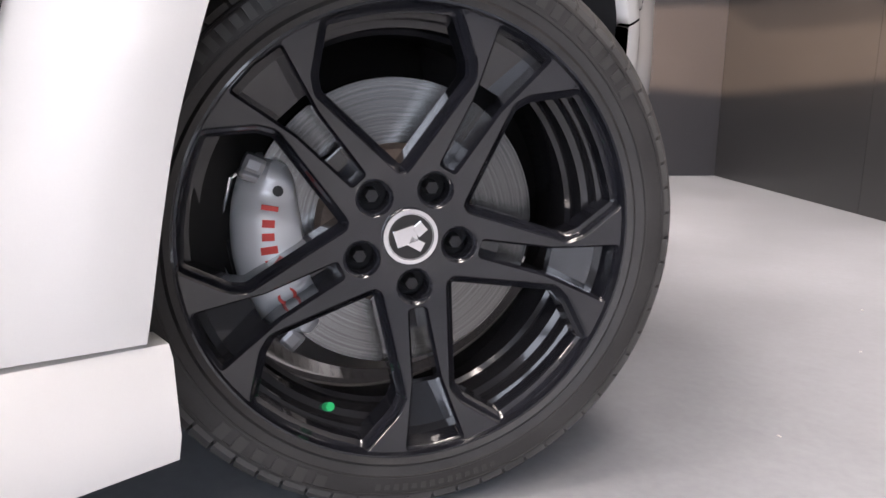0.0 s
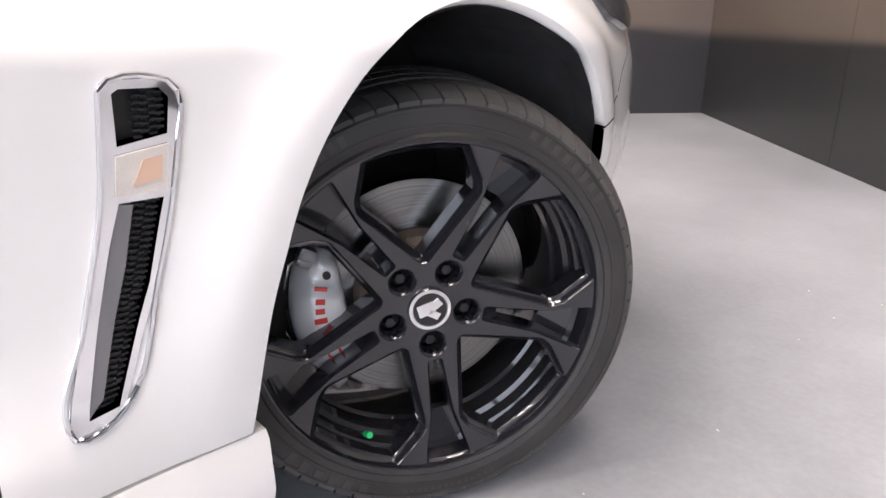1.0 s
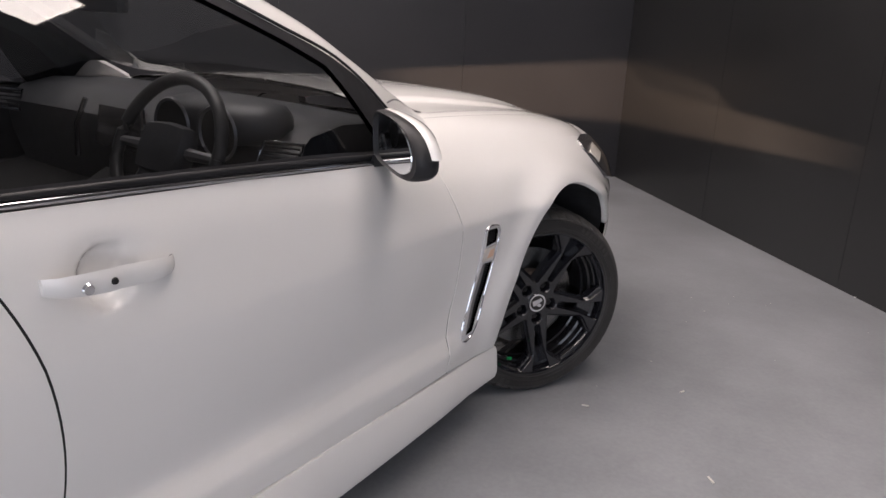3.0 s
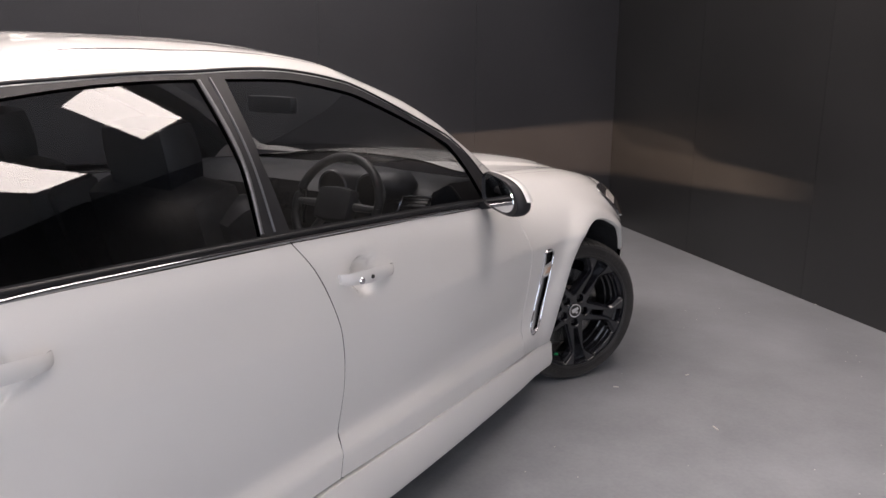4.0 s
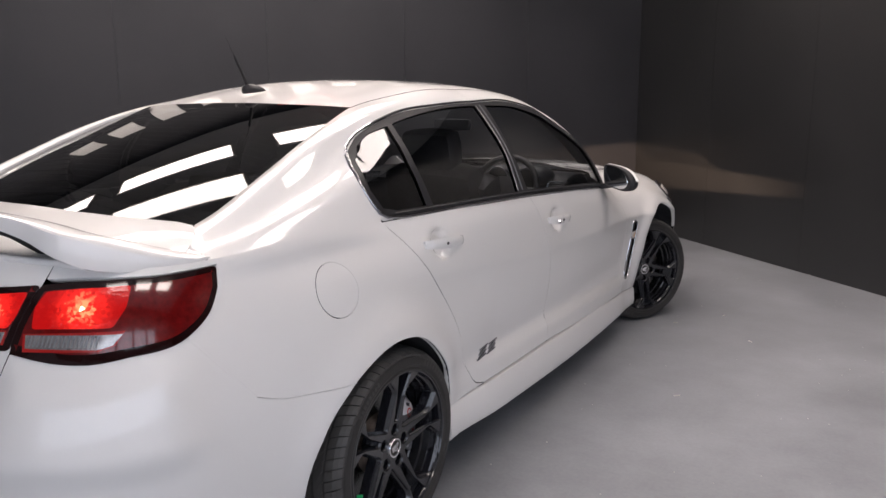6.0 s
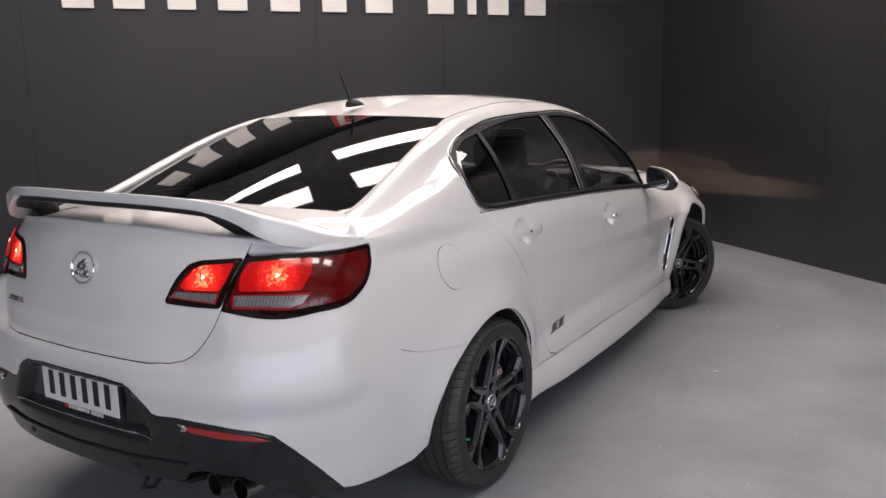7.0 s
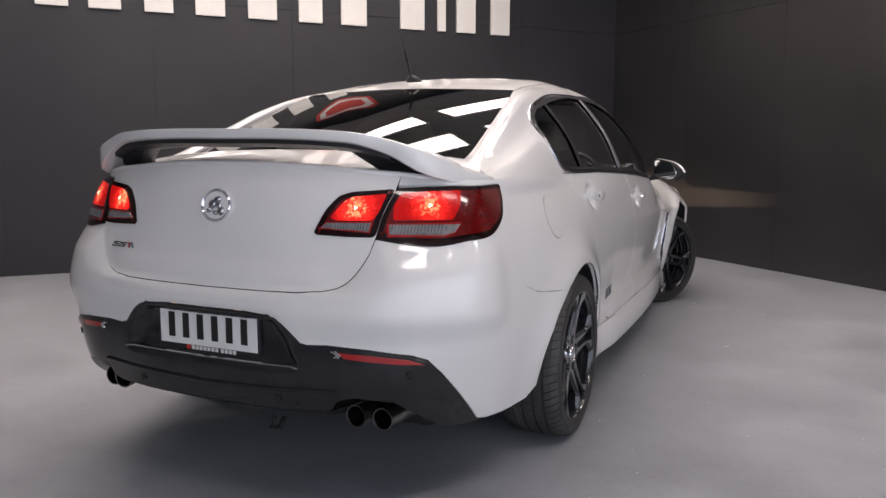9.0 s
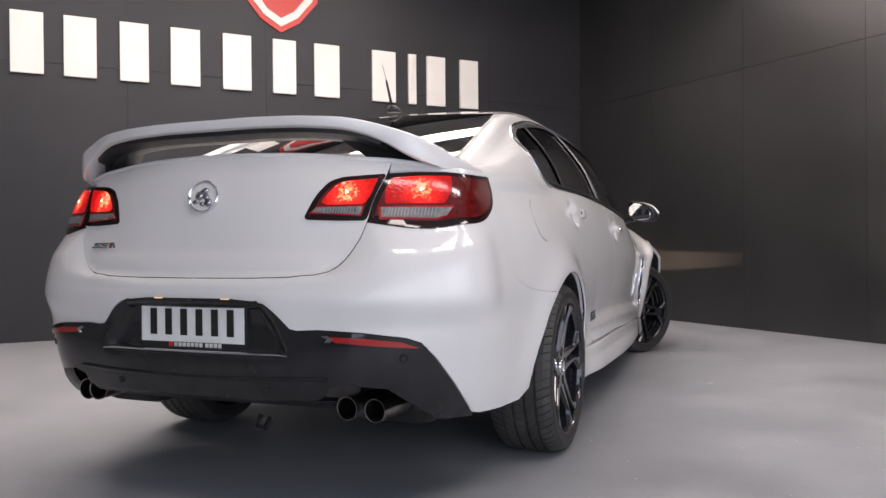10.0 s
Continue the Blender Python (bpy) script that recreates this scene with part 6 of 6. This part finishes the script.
for x in np.linspace(-0.42, 0.42, 13):
    p = on_tail(x, 0.362, -0.006)[0]
    diffuser.append([(p[0], p[1], 0.366), (p[0], p[1] + 0.020, 0.350), (p[0], p[1] + 0.45, 0.25), (p[0], p[1] + 0.45, 0.29)])
part("diffuser", loft(diffuser), M_BLACKPLASTIC, car)
part("tow_eye", tube([(0.18, -3.95, 0.30), (0.18, -3.97, 0.27), (0.18, -3.93, 0.255), (0.18, -3.90, 0.28)], 0.008), M_BLACKPLASTIC, car, "", True)
for sg in (1, -1):
    tips = []
    for x, y, z in ((0.469, -3.935, 0.336), (0.546, -3.905, 0.328)):
        mm = Matrix.Translation((sg * x, y, z)) @ Matrix.Rotation(radians(90 - 6 * sg), 4, "Z")
        prof = [(0.0335, -0.24), (0.0345, -0.02), (0.0360, -0.003), (0.0360, 0.0), (0.0330, -0.001), (0.0320, -0.02), (0.0310, -0.20), (0.0, -0.20)]
        part("exhaust_tip", lathe([(r, -h) for r, h in prof], 40, m=mm), M_EXHAUST, car, "twin round steel exhaust tip", True)
    part("silencer", box((sg * 0.52, -3.58, 0.32), (0.26, 0.30, 0.15), 0.05), M_BLACKPLASTIC, car)
    part("exhaust_shroud", box((sg * 0.53, -3.80, 0.412), (0.30, 0.18, 0.012), 0.004), M_BLACKPLASTIC, car)

# ---------- side details ----------
def side_frame(y, z, out, sg):
    q = sd([(y, z)])
    p, n = SIDE.point(q)[0], SIDE.normal(q)[0]
    p = p + n * out
    n = Vector((sg * n[0], n[1], n[2]))
    up = (Vector((0, 0, 1)) - n * n.z).normalized()
    return Matrix.Translation((sg * p[0], p[1], p[2])) @ Matrix((n, up.cross(n), up)).transposed().to_4x4()


for k, sg in enumerate((1, -1)):
    for doors, yc, zc, slope, keyed in ((rdoors, -2.585, 0.951, -0.012, False), (fdoors, -1.600, 0.891, -0.014, True)):
        secs = []
        for u in np.linspace(-1, 1, 15):
            y, z = yc + 0.112 * u, zc + slope * u * 0.6
            e = 1 - abs(u) ** 3
            out = 0.014 + 0.024 * e ** 0.5
            h = 0.0185 * (0.72 + 0.28 * e)
            x = float(SIDE.point(sd([(yc - 0.12 if u < 0 else yc + 0.12, z)]))[0][0])
            ring = [(-0.010, h * 0.8), (-0.003, h), (0.0, h * 0.55), (0.001, 0), (0.0, -h * 0.55), (-0.003, -h), (-0.010, -h * 0.8)]
            secs.append([(sg * (x + out + a - 0.006), y, z + b) for a, b in ring])
        hdl = part("handle", loft(secs), M_PAINT, doors[k], "white pull handle", True)
        x = float(SIDE.point(sd([(yc - 0.12, zc)]))[0][0]) + 0.0325
        part("handle_key", lathe([(0.0, 0.003), (0.005, 0.003), (0.006, 0.0)], 14, m=Matrix.Translation((sg * x, yc - 0.015, zc)) @ Matrix.Rotation(0 if sg > 0 else math.pi, 4, "Z")), M_INK, hdl)
        if keyed:
            part("lock", lathe([(0.0, 0.004), (0.008, 0.004), (0.010, 0.0)], 18, m=Matrix.Translation((sg * (x - 0.001), yc - 0.058, zc - 0.002)) @ Matrix.Rotation(0 if sg > 0 else math.pi, 4, "Z")), M_CHROME, hdl)
    # side badge: slanted plain bars
    m = side_frame(-2.278, 0.478, 0.001, sg)
    for dy in (0.040, -0.044):
        for dz, w, lean in ((0.015, 0.074, 0.06), (0.007, 0.060, 0.16), (-0.001, 0.068, 0.06), (-0.009, 0.062, 0.16), (-0.016, 0.080, 0.06)):
            shift = dy + 0.9 * dz
            part("badge_bar", box(m @ Vector((0.0025, sg * shift, dz)), (0.006, w, 0.0062), 0.0018, m.to_3x3().to_4x4() @ Matrix.Rotation(lean * sg, 4, "X")), M_DARKCHROME, rdoors[k], "slanted dark chrome badge bar")
    # mirror
    ring0 = np.array([(0.848, 1.064), (0.860, 1.079), (0.905, 1.073), (0.952, 1.058), (0.984, 1.030), (1.004, 0.988), (1.004, 0.958), (0.990, 0.934), (0.962, 0.926), (0.930, 0.932), (0.880, 0.946), (0.853, 0.962), (0.848, 1.005)])
    ring = np.array(rounded(ring0, 0.02, 3))
    cen = np.array([0.905, 1.015])

    def mirror_ring(pts, back, s, wide, dz=0.0):
        q = cen + (pts - cen) * s + [0, dz]
        return [(sg * (0.828 + (p[0] - 0.832) * wide * 1.72), -0.930 - 0.40 * (p[0] - 0.84) + back, 1.081 - (1.079 - p[1]) * 0.88) for p in q]

    mir = part("door_mirror", loft([mirror_ring(ring, *v) for v in ((0.010, 0.88, 0.60), (0.0, 0.955, 0.64), (0.004, 0.99, 0.665), (0.014, 1.0, 0.69), (0.030, 1.0, 0.715), (0.044, 0.975, 0.725), (0.056, 0.92, 0.71), (0.072, 0.80, 0.70), (0.081, 0.60, 0.62), (0.086, 0.34, 0.52), (0.088, 0.12, 0.45))]), M_BLACKPLASTIC, fdoors[k], "door mirror with a white cap and black base", True)
    capr = np.array(sorted([p for p in ring if p[1] > 0.984], key=lambda p: -math.atan2(p[1] - 1.0, p[0] - 0.905)))
    part("mirror_cap", loft([mirror_ring(capr, *v) for v in ((0.024, 1.002, 0.705), (0.028, 1.02, 0.725), (0.034, 1.02, 0.737), (0.045, 0.995, 0.745), (0.058, 0.935, 0.73), (0.075, 0.815, 0.72), (0.084, 0.62, 0.64), (0.089, 0.36, 0.54))], closed=False), M_PAINT, mir, "white mirror cap", True)
    part("mirror_glass", loft([mirror_ring(ring, *v) for v in ((0.009, 0.865, 0.605), (0.0075, 0.855, 0.60))]), M_MIRROR, mir, "mirror glass", False)
    part("mirror_foot", loft([[(sg * x, y, z) for y, z in ((-0.90, zc - 0.014), (-0.84, zc - 0.014), (-0.84, zc + 0.014), (-0.90, zc + 0.014))] for x, zc in ((0.79, 0.945), (0.83, 0.958), (0.88, 0.968))]), M_BLACKPLASTIC, mir)

# roof aerial
part("aerial_foot", loft([[(-0.005 + 0.028 * s * math.cos(t), -2.545 - 0.010 * k + 0.058 * s * math.sin(t), 1.4585 - 0.10 * 0.058 * s * -math.sin(t) + 0.010 * k) for t in np.linspace(0, 2 * math.pi, 17)[:-1]] for k, s in enumerate((1.0, 0.95, 0.72, 0.35))]), M_BLACKPLASTIC, car, "", True)
part("aerial", tube([(-0.005, -2.580, 1.476), (-0.005, -2.607, 1.53), (-0.005, -2.639, 1.59), (-0.005, -2.643, 1.598), (-0.005, -2.680, 1.66)], [0.0075, 0.0062, 0.0050, 0.0012, 0.0008], 8), M_BLACKPLASTIC, car, "thin black roof aerial", True)

# bonnet vents
for sg in (1, -1):
    vs = [(0.315, -0.318), (0.40, -0.316), (0.48, -0.330), (0.55, -0.360), (0.573, -0.384), (0.54, -0.396), (0.45, -0.374), (0.36, -0.346)]
    lens("bonnet_vent", BONNET, hd(vs), M_INK, bonnet, 0.003, sg < 0, h=0.02, depth=0.008, label="black bonnet vent")

# ---------- inside the car ----------
def cushion(c, s, rot=None, puff=0.35):
    """A stuffed block: a subdivided box, puffed out and rounded."""
    bm = bmesh.new()
    bmesh.ops.create_cube(bm, size=2.0)
    bmesh.ops.subdivide_edges(bm, edges=bm.edges, cuts=4, use_grid_fill=True)
    for v in bm.verts:
        q = v.co.copy()
        n = Vector((q.x * math.sqrt(max(0, 1 - q.y**2 / 2 - q.z**2 / 2 + q.y**2 * q.z**2 / 3)), q.y * math.sqrt(max(0, 1 - q.z**2 / 2 - q.x**2 / 2 + q.z**2 * q.x**2 / 3)), q.z * math.sqrt(max(0, 1 - q.x**2 / 2 - q.y**2 / 2 + q.x**2 * q.y**2 / 3))))
        v.co = q.lerp(n, puff)
    m = Matrix.Translation(c) @ (rot or Matrix()) @ Matrix.Diagonal((s[0] / 2, s[1] / 2, s[2] / 2, 1))
    bmesh.ops.transform(bm, matrix=m, verts=bm.verts)
    return bm


def front_seat(x):
    seat = new("front_seat")
    seat.parent = car
    seat["label"] = "black leather front seat"
    lean = Matrix.Rotation(radians(16), 4, "X")
    part("cushion", cushion((x, -1.42, 0.56), (0.50, 0.52, 0.18)), M_SEAT, seat, "", True)
    part("backrest", cushion((x, -1.76, 0.84), (0.50, 0.17, 0.64), lean), M_SEAT, seat, "", True)
    for s in (-1, 1):
        part("bolster", cushion((x + s * 0.21, -1.70, 0.82), (0.11, 0.18, 0.56), lean), M_SEAT, seat, "", True)
        part("headrest_post", tube([(x + s * 0.06, -1.83, 1.10), (x + s * 0.06, -1.85, 1.18)], 0.007), M_CHROME, seat)
    part("headrest", cushion((x, -1.85, 1.195), (0.29, 0.13, 0.20), Matrix.Rotation(radians(10), 4, "X"), 0.5), M_SEAT, seat, "", True)


front_seat(0.37)
front_seat(-0.37)
bench = new("rear_bench")
bench.parent = car
bench["label"] = "black leather rear bench"
part("cushion", cushion((0, -2.33, 0.58), (1.30, 0.50, 0.20)), M_SEAT, bench, "", True)
part("backrest", cushion((0, -2.66, 0.83), (1.30, 0.18, 0.58), Matrix.Rotation(radians(20), 4, "X")), M_SEAT, bench, "", True)
for x in (-0.40, 0.0, 0.40):
    part("headrest", cushion((x, -2.76, 1.10), (0.25, 0.12, 0.13), None, 0.5), M_SEAT, bench, "", True)
part("parcel_shelf", loft([[(x, -2.80, 1.02), (x, -3.46, 1.085), (x, -3.46, 1.06), (x, -2.80, 1.00)] for x in (-0.62, 0.62)]), M_DASH, car)
dash = new("dashboard")
dash.parent = car
dash["label"] = "black soft dashboard"
prof = [(-0.46, 0.955), (-0.62, 1.005), (-0.82, 1.018), (-0.93, 1.000), (-0.985, 0.955), (-0.975, 0.86), (-0.93, 0.72), (-0.80, 0.60), (-0.50, 0.60)]
part("top", loft([[(x, y + 0.03 * (abs(x) / 0.7) ** 2, z - 0.02 * (abs(x) / 0.7) ** 2) for y, z in prof] for x in np.linspace(-0.635, 0.635, 15)]), M_DASH, dash, "", True)
part("instrument_hood", cushion((0.37, -0.93, 1.00), (0.40, 0.20, 0.12), None, 0.75), M_DASH, dash, "", True)
for dx in (-0.085, 0.085):
    mm = Matrix.Translation((0.37 + dx, -1.032, 0.985)) @ Matrix.Rotation(radians(-90), 4, "Z")
    part("dial", lathe([(0.0, 0.0), (0.060, 0.0), (0.064, 0.006), (0.068, 0.0)], 40, m=mm), M_TRIMGREY, dash, "round dial with a silver rim", True)
    part("dial_face", lathe([(0.0, 0.002), (0.058, 0.002), (0.058, 0.0)], 40, m=mm), M_INK, dash)
for x in (0.60, -0.60):
    fr_ = bmesh.new()
    pts = [(x - 0.055, -1.00, 0.915), (x - 0.035, -0.985, 0.975), (x + 0.06, -0.955, 0.975), (x + 0.05, -0.965, 0.915)]
    tube(pts + pts[:2], 0.006, 8, fr_)
    vent_ob = part("air_vent", fr_, M_CHROME, dash, "chrome rimmed air vent", True)
    for k in range(4):
        part("slat", tube([(x - 0.045, -0.985, 0.928 + 0.012 * k), (x + 0.048, -0.955, 0.928 + 0.012 * k)], 0.003, 6), M_DASH, vent_ob)
part("centre_screen", box((0, -0.985, 0.93), (0.20, 0.01, 0.11), 0.003, Matrix.Rotation(radians(-12), 4, "X")), M_BLACKGLOSS, dash)
for sg in (1, -1):
    part("screen_bezel", tube([(sg * 0.125, -1.0, 1.00), (sg * 0.15, -1.02, 0.93), (sg * 0.14, -1.03, 0.84)], 0.008, 8), M_CHROME, dash, "", True)
part("centre_console", loft([[(sx * w, y, z) for sx, z in ((-1, 0.5), (-1, zt), (1, zt), (1, 0.5))] for y, w, zt in ((-0.95, 0.13, 0.80), (-1.15, 0.13, 0.70), (-1.8, 0.11, 0.74))]), M_DASH, car)
sw = new("steering_wheel")
sw.parent = car
sw["label"] = "black leather steering wheel with silver spokes"
tilt = Matrix.Translation((0.37, -1.115, 0.945)) @ Matrix.Rotation(radians(-24), 4, "X")
ringp = [tilt @ Vector((0.18 * math.cos(a), 0, 0.175 * math.sin(a))) for a in np.linspace(0, 2 * math.pi, 49)]
part("rim", tube(ringp, 0.016, 12, cap=False), M_SEAT, sw, "", True)
part("hub", cushion((0, 0, 0), (0.17, 0.06, 0.13), None, 0.5), M_DASH, sw, "", True).matrix_world = tilt
for a in (0, 180, 235, 305):
    part("spoke", tube([tilt @ Vector((0.07 * math.cos(radians(a)), 0.0, 0.05 * math.sin(radians(a)))), tilt @ Vector((0.175 * math.cos(radians(a)), 0, 0.170 * math.sin(radians(a))))], [0.016, 0.011], 8), M_TRIMGREY, sw, "", True)
part("column", tube([(0.37, -1.08, 0.93), (0.37, -0.9, 0.86)], 0.035), M_DASH, sw)
part("rear_view_mirror", cushion((0, -1.02, 1.27), (0.23, 0.035, 0.065), None, 0.3), M_DASH, car, "", True)
part("headlining", panel_mesh("headlining", TOP, tq([(0.0, -2.56), (0.45, -2.50), (0.50, -2.2), (0.50, -1.6), (0.50, -1.35), (0.3, -1.28), (0.0, -1.26)]), mat=M_HEADLINING, h=0.08, gap=0, depth=0, lift=-0.03, both=True, middle="v"), M_HEADLINING, car)
trim_out = [(-2.2, 1.393), (-1.85, 1.399), (-1.58, 1.379), (-1.35, 1.325), (-1.07, 1.213), (-0.82, 1.107), (-0.763, 1.059), (-0.718, 1.017), (-0.68, 0.975)]
trim_in = [(0.585, -0.60), (0.575, -0.72), (0.550, -0.90), (0.520, -1.08), (0.480, -1.28), (0.455, -1.5), (0.450, -2.2)]
both_sides("pillar_trim", TOP, np.concatenate([tp(trim_out), tq(trim_in)]), M_DASH, label="black inner pillar trim", h=0.05, gap=0.0, depth=0, lift=-0.021)
# door cards close the cabin's lower half
for k, sg in enumerate((1, -1)):
    for doors, y0, y1 in ((fdoors, -0.66, -1.74), (rdoors, -1.78, -2.66)):
        secs = []
        for y in np.linspace(y0, y1, 10):
            zt = waist_z(y) - 0.01
            x = float(np.interp(-y, [0.6, 0.92, 1.3, 1.85, 2.4, 2.7], [0.72, 0.795, 0.812, 0.818, 0.808, 0.79]))
            secs.append([(sg * x, y, zt), (sg * (x - 0.05), y, zt - 0.03), (sg * (x - 0.05), y, zt - 0.22), (sg * (x - 0.10), y, zt - 0.25), (sg * (x - 0.06), y, 0.45)])
        part("door_card", loft(secs, closed=False), M_DASH, doors[k], "black door card")
# heating lines on the rear window
wires = bmesh.new()
for y in np.linspace(-2.74, -3.46, 19):
    xs = np.linspace(-1, 1, 17) * float(np.interp(-y, [2.7, 3.46], [0.47, 0.56]))
    q = gq([(abs(x), y) for x in xs])
    pts = GLASS.point(q) - 0.006 * GLASS.normal(q)
    tube([(x, p[1], p[2]) for x, p in zip(xs, pts)], 0.0012, 4, wires)
part("heating_lines", wires, M_INK, car)

# ---------- headlamp beams and small floor marks ----------
for x in (0.45, -0.45):
    ld = bpy.data.lights.new("headlamp_beam", "SPOT")
    ld.energy, ld.color, ld.spot_size, ld.spot_blend, ld.shadow_soft_size = 185.0, (1.0, 0.72, 0.48), radians(100), 1.0, 0.00022
    lo = new("headlamp_beam", ld)
    lo.matrix_world = look((x, 0.905, 0.70), (x, 3.6, 0.70))
    for name, rows in (("beam_mask", ((-0.030, 0.00115, 0.028), (0.0002, 0.00115, 0.028), (0.0022, 0.00020, 0.028), (0.030, 0.00020, 0.028))), ("beam_mask", ((-0.030, -0.028, -0.0016), (0.030, -0.028, -0.0016)))):
        part(name, loft([[(x + dx, y, 0.70 + dz) for y, dz in ((0.9200, z0), (0.9204, z0), (0.9204, z1), (0.9200, z1))] for dx, z0, z1 in rows]), M_GAP, car, "black mask that shapes the low beam")
rng = random.Random(4)
for x, y in ((1.02, 0.016), (1.60, 1.84), (1.25, 0.33), (1.50, -0.15), (1.35, -1.2)):
    f_ = part("floor_fleck", box((x, y, 0.0022), (0.022 + 0.012 * rng.random(), 0.006, 0.004), 0.001, Matrix.Rotation(rng.random() * 3, 4, "Z")), M_LETTER)
    tagged(f_, "tiny pale scrap lying on the grey floor", "litter", "floor flecks")
specks = bmesh.new()
for k in range(160):
    x, y = rng.uniform(0.9, 4.2), rng.uniform(-4.5, 1.6)
    bm_box(specks, (x, y, 0.0006), (rng.uniform(0.002, 0.007), rng.uniform(0.002, 0.005), 0.0012), Matrix.Rotation(rng.random() * 3, 4, "Z"))
tagged(part("floor_specks", specks, M_LETTER), "fine pale specks of grit on the grey floor", "grit", kind="stuff")

# the car is a little wider on its far side than the mirrored panels
bpy.context.view_layer.update()
for ob in list(car.children_recursive):
    m = ob.matrix_world
    if ob.name.startswith("beam_mask") or ob.type != "MESH" or m.translation.length > 1e-6 or abs(m[0][0] - 1) > 1e-6:
        continue
    co = np.empty(len(ob.data.vertices) * 3)
    ob.data.vertices.foreach_get("co", co)
    co = co.reshape(-1, 3)
    co[:, 0] -= 0.022 * step((0.30 - co[:, 0]) / 0.70)
    ob.data.vertices.foreach_set("co", co.ravel())
for ob in car.children:
    if ob.matrix_world.translation.x < -0.4:
        ob.matrix_world = Matrix.Translation((-0.022, 0, 0)) @ ob.matrix_world
